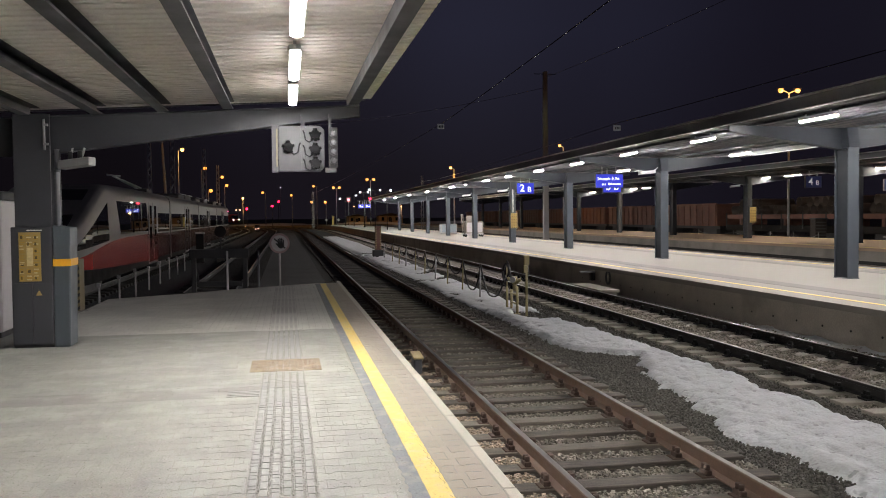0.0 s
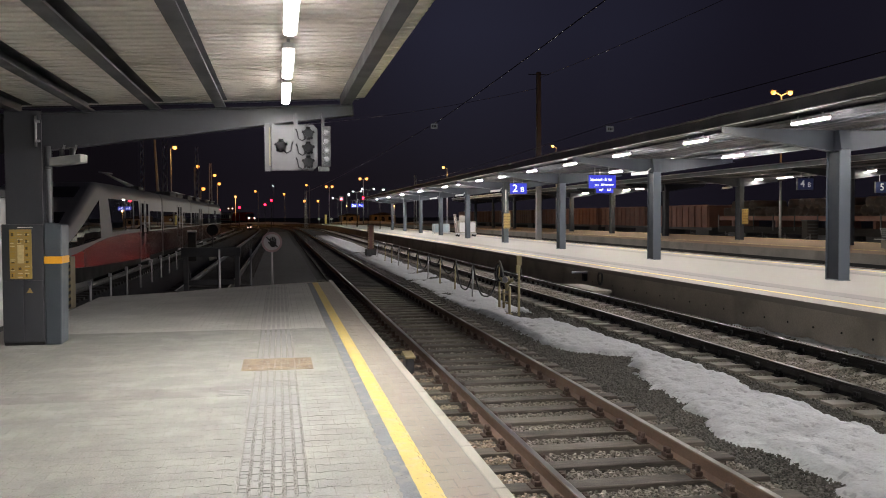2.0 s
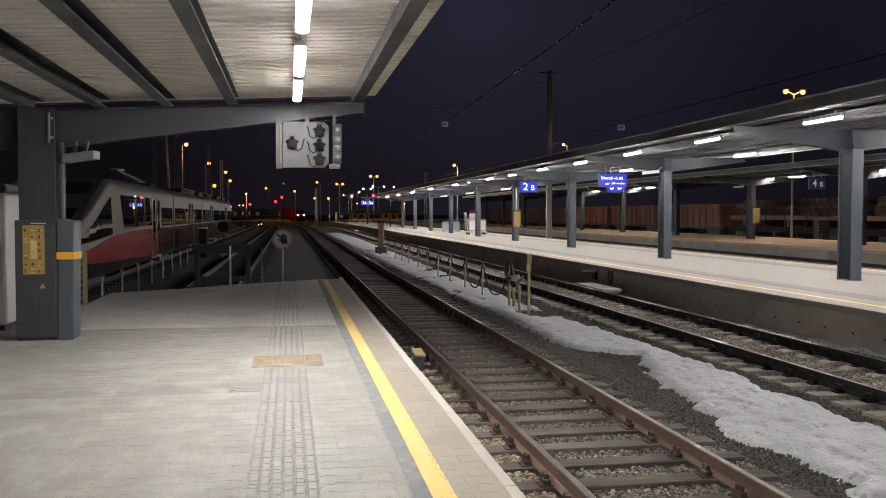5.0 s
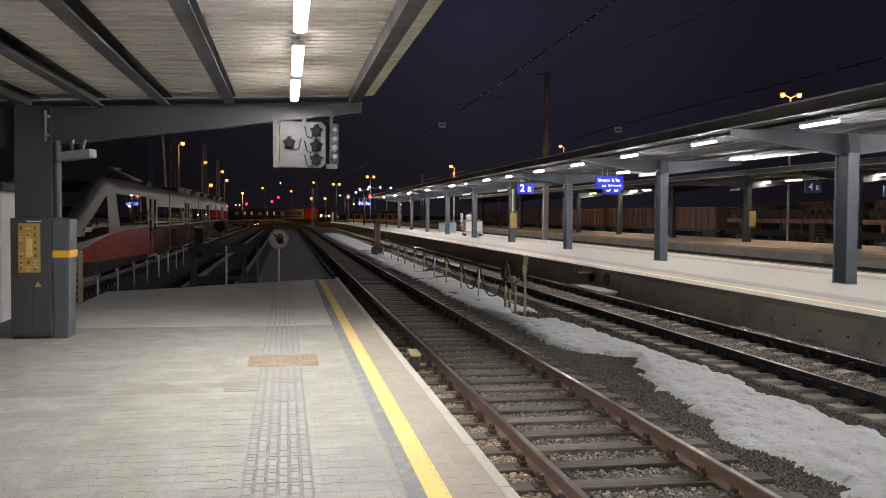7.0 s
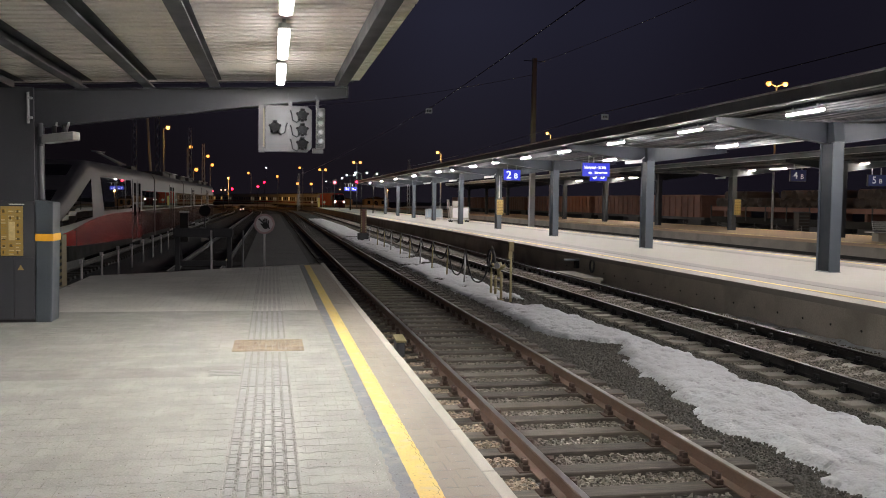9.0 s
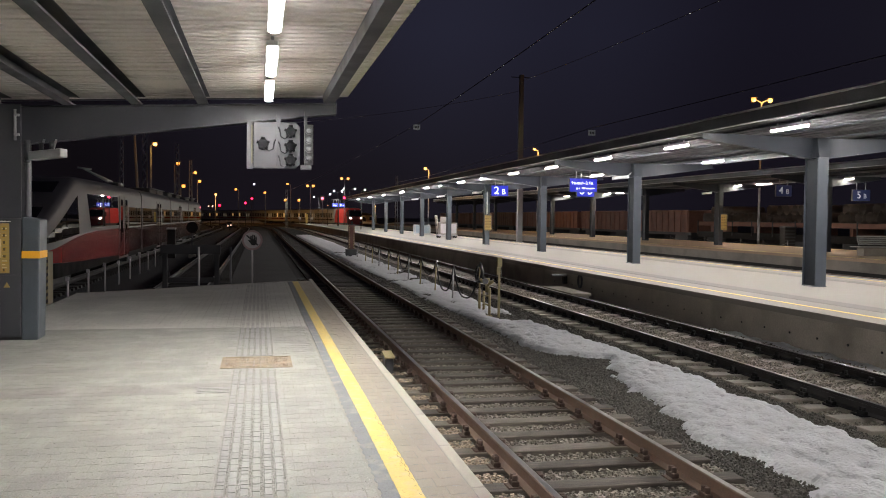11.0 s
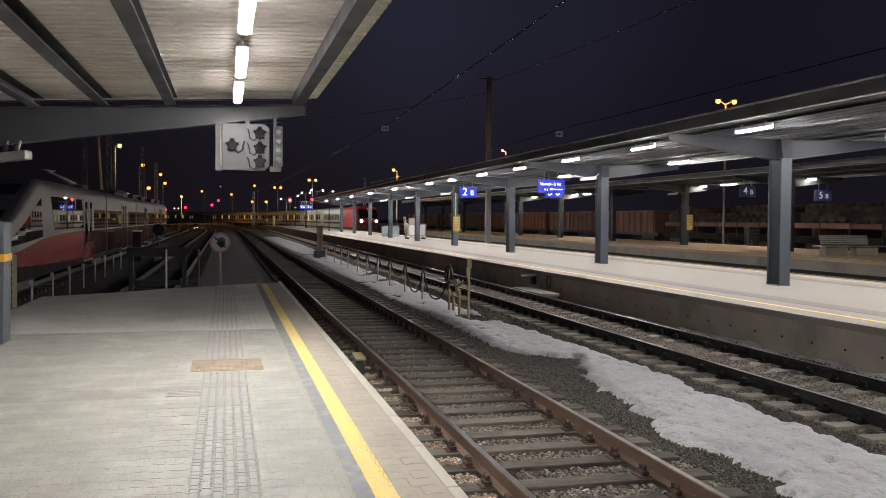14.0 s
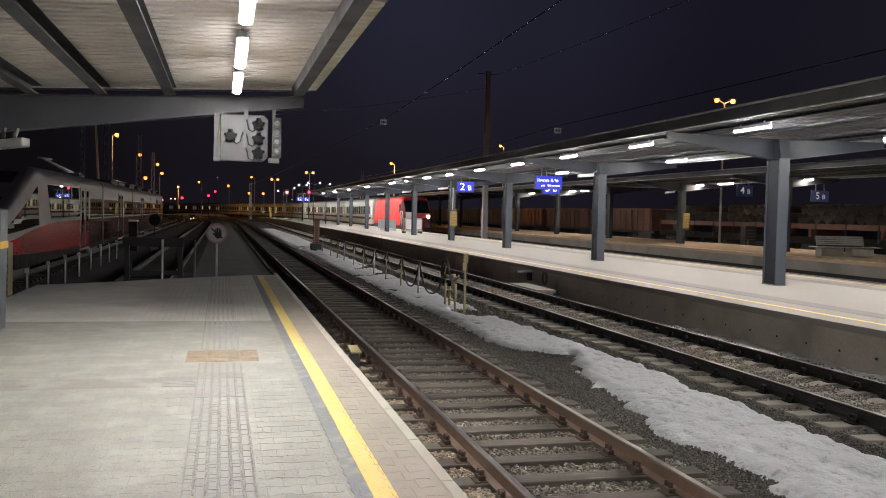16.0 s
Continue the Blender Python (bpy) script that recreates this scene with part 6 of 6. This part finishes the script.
    for y in (54.0, 57.6, 64.0, 70.0, 79.0, 85.0):
        part("roof_box", block(-1.0, 1.0, y - 1.6, y + 1.6, 2.8, 3.14, 0.08), TRAINGREY, t, "grey roof equipment")
        for s in (-1.08, 1.08):
            part("roof_rail", rods(((s, y - 1.7, 3.12), (s, y + 1.7, 3.12), 0.025)), GALV, t)
    pan = part("pantograph", hose([(0.1, 44.6, 3.1), (0.0, 44.0, 3.2), (-0.25, 42.8, 3.4), (-0.5, 41.4, 3.62)], 0.05), GALV, t, "folded pantograph")
    part("upper_arm", rods(((-0.5, 41.4, 3.6), (0.25, 44.2, 3.16), 0.035)), GALV, pan)
    part("collector_head", rods(((-0.75, 41.3, 3.66), (-0.2, 41.5, 3.6), 0.035)), GALV, pan)
    part("pantograph_base", block(-0.6, 0.6, 43.6, 45.1, 2.84, 3.12, 0.03), TRAINGREY, pan)
    for s in (-0.9, 0.9):
        part("tail_lamp", block(s - 0.1, s + 0.1, 90.3, 90.34, 1.7, 1.85, 0.01), TAILLAMP, t)
    part("side_marker_lamp", block(1.405, 1.45, 89.2, 90.0, 2.32, 2.42, 0.01), TAILLAMP, t, "small red marker lamp")


parked_railcar()


# ---- passing express train ----
def locomotive():
    """Its origin lies on the rail level under its front; it heads towards -y."""
    t = thing("locomotive", "bright red electric locomotive with lit headlamps", "locomotive")
    ring = lambda w, a, b: rounded(w, a, b, min(0.5, (b - a) * 0.3))
    secs = [(0.0, ring(1.2, 0.7, 1.75)), (0.25, ring(1.38, 0.6, 2.1)), (1.5, ring(1.47, 0.55, 3.3)), (2.3, ring(1.48, 0.55, 3.85)), (3.0, ring(1.48, 0.55, 3.9)), (16.0, ring(1.48, 0.55, 3.9)), (16.8, ring(1.48, 0.55, 3.8)), (18.8, ring(1.38, 0.6, 2.1)), (19.1, ring(1.2, 0.7, 1.75))]
    part("body", loft(secs), LOCORED, t, "red locomotive body")
    # a thin shell over the nose carries the painted shade
    nose_secs = [(-0.015, ring(1.215, 0.69, 1.765)), (0.25, ring(1.395, 0.59, 2.115)), (1.5, ring(1.485, 0.54, 3.315)), (1.9, ring(1.49, 0.54, 3.59))]
    part("front_mask", loft(nose_secs), LOCOFRONT, t, "dark red front with its shade put into the colour")
    part("skirt", block(-1.42, 1.42, 0.4, 18.7, 0.25, 0.56, 0.03), TRAINGREY, t, "grey underframe")
    part("stripe", blocks((-1.49, -1.478, 0.9, 18.2, 0.58, 0.95), (1.478, 1.49, 0.9, 18.2, 0.58, 0.95)), TRAINGREY, t, "grey lower stripe")
    part("windscreen", extrude([(0.4, 2.24), (0.34, 2.27), (1.6, 3.46), (1.66, 3.41)], "x", -1.25, 1.25), DARKGLASS, t, "dark windscreen")
    for s in (-1, 1):
        part("cab_window", block(s * 1.47, s * 1.49, 1.9, 2.7, 2.3, 3.1, 0.01), DARKGLASS, t)
        part("cab_door", block(s * 1.475, s * 1.492, 3.0, 3.6, 0.9, 3.1, 0.01), LOCORED, t)
        part("headlamp", rods(((s * 1.04, 0.22, 1.88), (s * 1.04, -0.02, 1.88), 0.15), seg=14), HEADLAMP, t, "bright headlamp")
        part("buffer", rods(((s * 0.875, 0.1, 1.05), (s * 0.875, -0.5, 1.05), 0.12), ((s * 0.875, -0.5, 1.05), (s * 0.875, -0.55, 1.05), 0.25), seg=14), TRAINGREY, t)
    part("top_lamp", rods(((0, 1.6, 3.55), (0, 1.35, 3.55), 0.08), seg=14), WHITEBOX, t, "unlit upper headlamp")
    part("roof_gear", blocks((-0.8, 0.8, 5, 8, 3.88, 4.05), (-0.8, 0.8, 10, 14, 3.88, 4.05)), TRAINGREY, t)
    pan = part("pantograph", hose([(0, 15.5, 3.85), (0, 14.2, 4.8), (0, 15.6, 5.5)], 0.05), TRAINGREY, t, "raised pantograph")
    part("collector_head", rods(((-0.9, 15.6, 5.5), (0.9, 15.6, 5.5), 0.04)), TRAINGREY, pan)
    for y in (4.0, 15.0):
        part("bogie", block(-1.2, 1.2, y - 1.9, y + 1.9, 0.3, 0.7, 0.05), TRAINGREY, t)
        for dy in (-1.3, 1.3):
            for s in (-0.753, 0.753):
                part("wheel", rods(((s - 0.06, y + dy, 0.56), (s + 0.06, y + dy, 0.56), 0.56), seg=18), TRAINGREY, t)
    return t


def coach(bright):
    c = thing("passenger_coach", "pale grey passenger coach with a red stripe and few lit windows", "coach", group="coaches of the express train")
    part("body", loft([(0.0, rounded(1.42, 0.75, 3.95, 0.6, 6)), (26.0, rounded(1.42, 0.75, 3.95, 0.6, 6))]), COACHWHITE, c, "pale coach body")
    part("roof", loft([(0.05, rounded(1.22, 3.5, 4.05, 0.4, 4)), (25.95, rounded(1.22, 3.5, 4.05, 0.4, 4))]), TRAINGREY, c, "grey roof")
    part("gangway", loft([(-0.3, rounded(0.8, 1.0, 3.4, 0.3)), (0.02, rounded(0.8, 1.0, 3.4, 0.3))]), BLACK, c)
    part("underframe", block(-1.3, 1.3, 5.0, 21.0, 0.35, 0.76, 0.04), TRAINGREY, c)
    for s in (-1, 1):
        part("red_stripe", block(s * 1.418 - 0.006, s * 1.418 + 0.006, 0.1, 25.9, 1.35, 1.62), TRAINRED, c, "red stripe under the windows")
        for k in range(11):
            y = 2.3 + k * 1.98
            part("window", block(s * 1.42 - 0.012, s * 1.42 + 0.012, y, y + 1.35, 1.95, 2.95, 0.01), (COACHWIN_BRIGHT if bright and k in (3, 7) else COACHWIN), c, "lit window" if bright and k in (3, 7) else "dark window")
        for y in (0.5, 24.5):
            part("door", block(s * 1.42 - 0.014, s * 1.42 + 0.014, y, y + 1.0, 0.85, 3.0, 0.01), COACHWHITE, c)
            part("door_window", block(s * 1.42 - 0.02, s * 1.42 + 0.02, y + 0.25, y + 0.75, 1.9, 2.8, 0.01), VESTIBULE, c, "lit door window")
    for y in (3.5, 22.5):
        part("bogie", block(-1.2, 1.2, y - 1.8, y + 1.8, 0.2, 0.72, 0.05), TRAINGREY, c)
        for dy in (-1.25, 1.25):
            for s in (-0.753, 0.753):
                part("wheel", rods(((s - 0.06, y + dy, 0.46), (s + 0.06, y + dy, 0.46), 0.46), seg=16), TRAINGREY, c)
    return c


EXPRESS = [(locomotive(), 0.0, 4.0, 15.0)]
coach_a, coach_b = coach(False), coach(True)
for k in range(11):
    ob = (coach_b if k % 2 else coach_a) if k < 2 else copy_thing(coach_b if k % 3 else coach_a, Matrix())
    EXPRESS.append((ob, 19.6 + 26.4 * k, 3.5, 22.5))


# ---- goods wagons on the far siding ----
def gondola(y):
    w = thing("goods_wagon", "rust-brown open goods wagon with ribbed sides", "goods wagon", (40.0, y, RT), group="brown goods wagons")
    part("tub", block(-1.4, 1.4, 0.3, 13.5, 1.1, 3.1, 0.03), RUSTBROWN, w, "rust-brown ribbed tub")
    part("top_rail", blocks((-1.47, -1.38, 0.28, 13.52, 3.05, 3.18), (1.38, 1.47, 0.28, 13.52, 3.05, 3.18)), RUSTBROWN, w)
    for k in range(11):
        yy = 0.45 + k * 1.28
        part("rib", block(-1.5, -1.4, yy, yy + 0.12, 1.1, 3.06), RUSTBROWN, w)
    part("frame", block(-1.25, 1.25, 0.0, 13.8, 0.85, 1.1), TRAINGREY, w)
    for yy in (2.2, 11.6):
        part("bogie", block(-1.1, 1.1, yy - 1.3, yy + 1.3, 0.3, 0.85, 0.04), TRAINGREY, w)
        for dy in (-0.9, 0.9):
            part("wheelset", rods(((-0.82, yy + dy, 0.46), (-0.7, yy + dy, 0.46), 0.46), ((0.7, yy + dy, 0.46), (0.82, yy + dy, 0.46), 0.46), seg=14), TRAINGREY, w)
    return w


g0 = gondola(75.0)
for k in range(1, 8):
    copy_thing(g0, pose(40.0, 75.0 + 14.4 * k, RT))


def pipe_wagon(y):
    w = thing("flat_wagon", "flat goods wagon loaded with dark steel pipes", "goods wagon", (40.0, y, RT), group="pipe wagons")
    part("deck", block(-1.4, 1.4, 0.2, 18.0, 1.0, 1.25, 0.02), SOOT, w)
    part("side_sill", block(-1.45, -1.41, 0.2, 18.0, 0.75, 1.25), SOOT, w)
    part("bolster", blocks((-1.2, 1.2, 2.0, 2.3, 1.25, 2.02), (-1.2, 1.2, 8.9, 9.2, 1.25, 2.02), (-1.2, 1.2, 15.8, 16.1, 1.25, 2.02), (-1.45, 1.2, 0.4, 17.8, 1.78, 2.12)), RUSTBROWN, w, "rust-brown load bearers")
    for k in range(7):
        part("stanchion", block(-1.5, -1.43, 0.18 + k * 2.95, 0.28 + k * 2.95, 1.0, 2.25), TRAINGREY, w)
    for yy in (2.6, 15.6):
        part("bogie", block(-1.1, 1.1, yy - 1.3, yy + 1.3, 0.3, 0.85, 0.04), TRAINGREY, w)
        for dy in (-0.9, 0.9):
            part("wheelset", rods(((-0.82, yy + dy, 0.46), (-0.7, yy + dy, 0.46), 0.46), ((0.7, yy + dy, 0.46), (0.82, yy + dy, 0.46), 0.46), seg=14), TRAINGREY, w)
    return w


def pipe_mesh(r):
    bm, n = bmesh.new(), 18
    rings = []
    for x, rr in ((-1.5, r), (1.5, r), (1.5, r * 0.94), (-1.5, r * 0.94)):
        rings.append([bm.verts.new((x, rr * math.cos(2 * math.pi * i / n), rr * math.sin(2 * math.pi * i / n))) for i in range(n)])
    for a, b in zip(rings, rings[1:] + rings[:1]):
        for i in range(n):
            f = bm.faces.new((a[i], b[i], b[(i + 1) % n], a[(i + 1) % n]))
            f.smooth = True
    bmesh.ops.recalc_face_normals(bm, faces=bm.faces[:])
    return mesh_of("steel_pipe", bm, PIPE)


w0 = pipe_wagon(18.0)
pm = pipe_mesh(0.37)
for k, y in enumerate((18.0, 36.7, 55.4)):
    if k:
        copy_thing(w0, pose(40.0, y, RT))
    for j in range(2):
        for i in range(17 - j):
            py = y + 0.8 + i * 1.0 + 0.5 * j
            if (j == 1 and (62.0 < py < 67.0 or py > 71.5 or py < 30)) or random.random() < 0.04:
                continue
            ob = tagged(new("steel_pipe", pm), "dark steel pipe stacked on a flat wagon", "pipe", "stacked steel pipes")
            ob.matrix_basis = pose(40.0 + random.uniform(-0.2, 0.2), py, RT + 2.5 + 0.56 * j, random.uniform(0, 90), 0, random.uniform(-1.5, 1.5))


# ---- chain fence and cabinet behind platform 3 ----
fence_ys = [52.5, 55.4, 58.3, 63.6, 69.5]
for i, y in enumerate(fence_ys):
    p = thing("chain_post", "slim grey post of a chain fence beside the tracks", "post", (34.0, y, -0.8), group="chain fence posts")
    part("tube", rods(((0, 0, 0), (0, 0, 1.15), 0.03)), PURLIN, p)
    part("cap", rods(((0, 0, 1.15), (0, 0, 1.2), 0.045, 0.02)), PURLIN, p)
    if i:
        ya = fence_ys[i - 1]
        solo("fence_chain", hose([(34.0, ya + (y - ya) * k / 8, 0.28 - 1.2 * (k / 8) * (1 - k / 8)) for k in range(9)], 0.014, 5), PURLIN, "thin sagging chain between two posts", "chain", "fence chains")
tb = thing("relay_cabinet", "dull brown trackside relay cabinet with ribbed doors", "cabinet", (34.5, 53.3, -0.8))
part("body", block(-0.4, 0.4, -0.3, 0.3, 0.0, 2.05, 0.02), DARKWOOD, tb, "dull brown body")
part("roof", block(-0.45, 0.45, -0.35, 0.35, 2.052, 2.13, 0.02), TRAINGREY, tb)
for k in range(9):
    part("door_rib", block(-0.36, 0.36, -0.32, -0.302, 0.12 + 0.21 * k, 0.2 + 0.21 * k), TRAINGREY, tb)


# ---- street lamps, masts and signals in the distance ----
def street_lamp(x, y, z, heads, material, label, group, r=0.09, size=0.2, paint=ZINC):
    s = thing("street_lamp", label, "street lamp", (x, y, -0.8), group=group)
    h = z + 0.8
    part("pole", rods(((0, 0, 0), (0, 0, h - 0.15), r, r * 0.6)), paint, s, "dark steel pole")
    for dx in heads:
        if dx:
            part("arm", rods(((0, 0, h - 0.2), (dx, 0, h + 0.1), 0.04)), paint, s)
        part("lamp_cover", block(dx - size * 1.3, dx + size * 1.3, -size, size, h + size * 0.7, h + size * 0.9, 0.01), STEEL_DARK, s)
        bm = bmesh.new()
        bmesh.ops.create_uvsphere(bm, u_segments=10, v_segments=6, radius=size, matrix=Matrix.Translation((dx, -0.05, h)))
        part("lamp_globe", bm, material, s, "glowing lamp")
    return s


for x, y, z, heads in ((-15.9, 140, 12.2, (0.6,)), (-14.3, 160, 10.5, (0.6,)), (-12.8, 180, 9.9, (0.6,)), (-11.9, 182, 8.3, (0.4,)), (-12.4, 150, 6.3, (0.4,)), (-12.0, 260, 7.5, (0.0,)), (-5.0, 230, 8.2, (-0.7,)), (1.65, 230, 7.5, (-0.2,)), (7.9, 230, 9.8, (-0.8,)), (11.2, 200, 8.4, (-0.65, 0.65)), (17.9, 190, 9.75, (-0.7, 0.7)), (6.0, 200, 5.2, (-0.3,)), (8.9, 200, 5.2, (-0.2,)), (20.9, 110, 7.8, (-0.45,)), (35.2, 110, 10.6, (-0.5,)), (34.9, 57.5, 10.25, (-0.65, 0.65))):
    street_lamp(x, y, z, heads, SODLAMP, "tall street lamp with an orange sodium light", "sodium lamps", size=0.31 if y > 120 else 0.18)
for x, y, z, p in ((-15.3, 139.2, 12.0, 420), (-12.0, 178, 8.5, 200), (3.2, 222, 7.0, 140), (-12.0, 258, 7.2, 2600), (-14.0, 164, 9.6, 700), (11.2, 226, 8.0, 70), (20.4, 109, 7.4, 700), (34.9, 57.2, 10.0, 380), (35, 109, 10, 1300)):
    point_light(x, y - 0.6, z - 0.4, p, SODIUM, 0.25)
street_lamp(-1.27, 230, 9.5, (0.0,), WHITELAMP, "slim distant lamp post with a small white light", "white platform lamps", 0.04, 0.08, SOOT)
# two added lamps, placed only to light the far buildings
for x in (24.0, 41.0):
    street_lamp(x, 318, 5.5, (0.0,), SODLAMP, "low sodium lamp added to light a small building", "sodium lamps", size=0.2)
    point_light(x, 317.4, 5.0, 280, SODIUM, 0.2)
for x, y, z, heads in ((13.2, 117, 5.2, (0.5,)), (13.2, 133, 5.8, (-0.85, 0.85)), (13.0, 150, 5.9, (-0.6, 0.7)), (12.6, 167, 5.8, (0.4,)), (12.2, 186, 5.6, (-1.05,))):
    street_lamp(x, y, z, heads, WHITELAMP, "slim platform lamp post with a white light", "white platform lamps", 0.06, 0.09, SOOT)
    point_light(x, y - 1.3, z - 0.9, 520 if y < 180 else 1000, (0.95, 1.0, 0.9), 0.15)


def rail_signal(x, y, z, lenses, material, label):
    s = thing("rail_signal", label, "signal", (x, y, -0.8), group="rail signals")
    h = z + 0.8
    part("post", rods(((0, 0.15, 0), (0, 0.15, h), 0.07)), STEEL_DARK, s)
    part("head", block(-0.4, 0.4, -0.02, 0.2, h - 0.5, h + 0.6, 0.03), BLACK, s, "black signal head")
    for dx, dz, r in lenses:
        part("lens", rods(((dx, -0.03, h + dz), (dx, -0.08, h + dz), r), seg=12), material, s, "glowing lens")


for x, y, z in ((-8.4, 200, 3.8), (-2.9, 200, 4.4), (-1.6, 210, 5.55), (13.2, 190, 5.45), (16.9, 180, 5.42)):
    rail_signal(x, y, z, ((0, 0, 0.26),), REDLAMP, "rail signal showing red")
rail_signal(-10.3, 200, 3.57, ((-0.42, 0, 0.16), (0.42, 0, 0.16)), SHUNT, "rail signal showing two pale lights")
rail_signal(-4.7, 150, 0.0, ((-0.25, -0.08, 0.1), (0.2, 0.02, 0.11)), SHUNT, "low shunting signal with two lights")


def lattice_mast(x, y, h, w, label):
    m = thing("catenary_mast", label, "mast", (x, y, -0.8), group="catenary masts")
    for sx in (-w / 2, w / 2):
        part("leg", rods(((sx, 0, 0), (sx * 0.6, 0, h), 0.07, 0.05), seg=6), ZINC, m)
    n = int(h / 0.8)
    for k in range(n):
        z, f0, f1 = k * h / n, 1 - 0.4 * k / n, 1 - 0.4 * (k + 1) / n
        s = 1 if k % 2 else -1
        part("brace", rods(((s * w / 2 * f0, 0, z), (-s * w / 2 * f1, 0, z + h / n), 0.025), seg=5), ZINC, m)
    return m


mast = thing("catenary_mast", "tall slim steel mast between the platforms", "mast", (21.2, 71, -0.8))
part("shaft", extrude([(-0.23, 0), (0.23, 0), (0.16, 14.3), (-0.16, 14.3)], "y", -0.18, 0.18, 0.02), MASTGREY, mast, "grey steel shaft")
part("cross_arm", rods(((-0.9, 0, 14.1), (0.9, 0, 14.1), 0.035)), PURLIN, mast)
pole = thing("catenary_pole", "slightly leaning pale steel pole beside the siding", "pole", (-18.27, 146, -0.8))
part("shaft", rods(((0, 0, 0), (-0.84, 0, 16.36), 0.26, 0.16), seg=12), ZINC, pole, "pale steel shaft")
part("bracket", rods(((-0.77, 0, 15.06), (0.93, 0, 15.36), 0.06)), ZINC, pole)
for x, y, h in ((-10.2, 85, 11), (-10.2, 118, 11.5), (-15.8, 110, 13), (-10.5, 145, 11), (42.5, 130, 10), (40.6, 104, 9), (24.5, 160, 10), (5.7, 190, 8)):
    lattice_mast(x, y, h, 0.5, "dark lattice catenary mast")


def wire(a, b, sag, label, r=0.016):
    n = 14
    pts = [(a[0] + (b[0] - a[0]) * k / n, a[1] + (b[1] - a[1]) * k / n, a[2] + (b[2] - a[2]) * k / n - sag * 4 * k / n * (1 - k / n)) for k in range(n + 1)]
    solo("overhead_wire", hose(pts, r, 6), WIRE, label, "wire", "overhead wires")


lattice_mast(21.2, -30, 14, 0.5, "dark lattice catenary mast")
lattice_mast(5.7, -30, 9, 0.5, "dark lattice catenary mast")
wire((21.2, 71, 13.0), (21.2, -30, 12.6), 1.0, "thin overhead wire along the tracks")
wire((21.2, 71, 12.2), (-10.2, 85, 9.8), 1.0, "thin cross-span wire over the tracks")
wire((5.7, 190, 6.9), (8.0, 45, 6.45), 0.3, "contact wire above a track")
wire((8.0, 45, 6.45), (5.7, -30, 7.2), 0.3, "contact wire above a track")
wire((24.5, 160, 8.0), (15.45, 40, 5.98), 0.3, "contact wire above a track")
wire((15.45, 40, 5.98), (21.2, -30, 8.0), 0.3, "contact wire above a track")
for x, y, z in ((7.9, 45, 6.27), (15.45, 40, 5.75)):
    b = thing("wire_marker", "small pale box hanging on an overhead wire", "marker", (x, y, z), group="wire markers")
    part("box", block(-0.17, 0.17, -0.05, 0.05, -0.13, 0.13, 0.02), MARKERGLOW, b, "pale box with a faint glow added for brightness")
    for k in range(3):
        part("text_bar", block(-0.11 + 0.08 * k, -0.06 + 0.08 * k, -0.054, -0.051, -0.06, 0.05), DARKPLASTIC, b)
    part("clip", rods(((0, 0, 0.13), (0.1 if x < 10 else 0, 0, 0.25), 0.012)), GALV, b)

# platform end markers
for dx in (-1.35, 1.35):
    m = thing("platform_end_sign", "small round white sign on a slim post", "sign", (10.1 + dx, 197, 0), group="platform end signs")
    part("post", rods(((0, 0, 0), (0, 0, 1.1), 0.03)), GALV, m)
    part("disc", rods(((0, -0.03, 1.2), (0, -0.05, 1.2), 0.27), seg=18), WHITE, m)
yp = thing("marker_board", "tall yellow board at the platform end", "board", (10.2, 196, 0))
part("board", block(-0.24, 0.24, -0.05, 0.05, 0.1, 2.1, 0.02), YELLOW2, yp)
part("foot", block(-0.3, 0.3, -0.15, 0.15, 0, 0.1), CONCRETE, yp)


def house(x, y, w, d, h, label):
    b = thing("house", label, "house", (x, y, -0.8))
    part("wall", block(-w / 2, w / 2, 0, d, 0, h, 0.02), HOUSE, b, "ochre rendered wall")
    part("roof", extrude([(-w / 2 - 0.5, h), (w / 2 + 0.5, h), (0, h + w * 0.12)], "y", -0.4, d + 0.4), ROOFTILE, b, "dark pitched roof")
    for k in range(int(w / 2.6)):
        wx = -w / 2 + 1.6 + k * 2.6
        part("window", block(wx - 0.5, wx + 0.5, -0.03, 0.02, h * 0.4, h * 0.4 + 1.3), DARKGLASS, b)
    part("door", block(-0.5, 0.5, -0.04, 0.02, 0, 2.1), TRAINGREY, b)


house(26.0, 330, 7, 8, 2.9, "low ochre building beyond the tracks lit by street lamps")
house(38.5, 330, 9, 8, 3.0, "low ochre building beyond the tracks lit by street lamps")
for x, y, w, d in ((-4, 285, 30, 3.0), (30, 322, 26, 3.5), (60, 320, 30, 4)):
    bm = bmesh.new()
    bmesh.ops.create_icosphere(bm, subdivisions=3, radius=1.0)
    for v in bm.verts:
        v.co = Vector((v.co.x * w / 2, v.co.y * d, max(0, v.co.z) * 0.9 * (1 + 0.4 * noise.noise(v.co * 3))))
        v.co += Vector((x, y, -0.85))
    solo("snow_bank", bm, SNOW, "ploughed snow bank beyond the tracks", "snow bank", "snow banks")


# ---- what moves ----
def motions():
    """The express comes round the bend on the line at x = 19.3."""
    for ob, back, b0, b1 in EXPRESS:
        rows = []
        for k in range(33):
            t = k * 0.5
            s = 349.26 - 11.967 * t - 0.52335 * t * t + 0.015676 * t ** 3 + back
            xa, ya, _ = line_point(19.3, s + b0)
            xb, yb, _ = line_point(19.3, s + b1)
            u = Vector((xb - xa, yb - ya))
            u.normalize()
            rows.append((t, pose(xa - u.x * b0, ya - u.y * b0, RT, 0, 0, math.degrees(math.atan2(-u.x, u.y)))))
        walk(ob, rows)


motions()
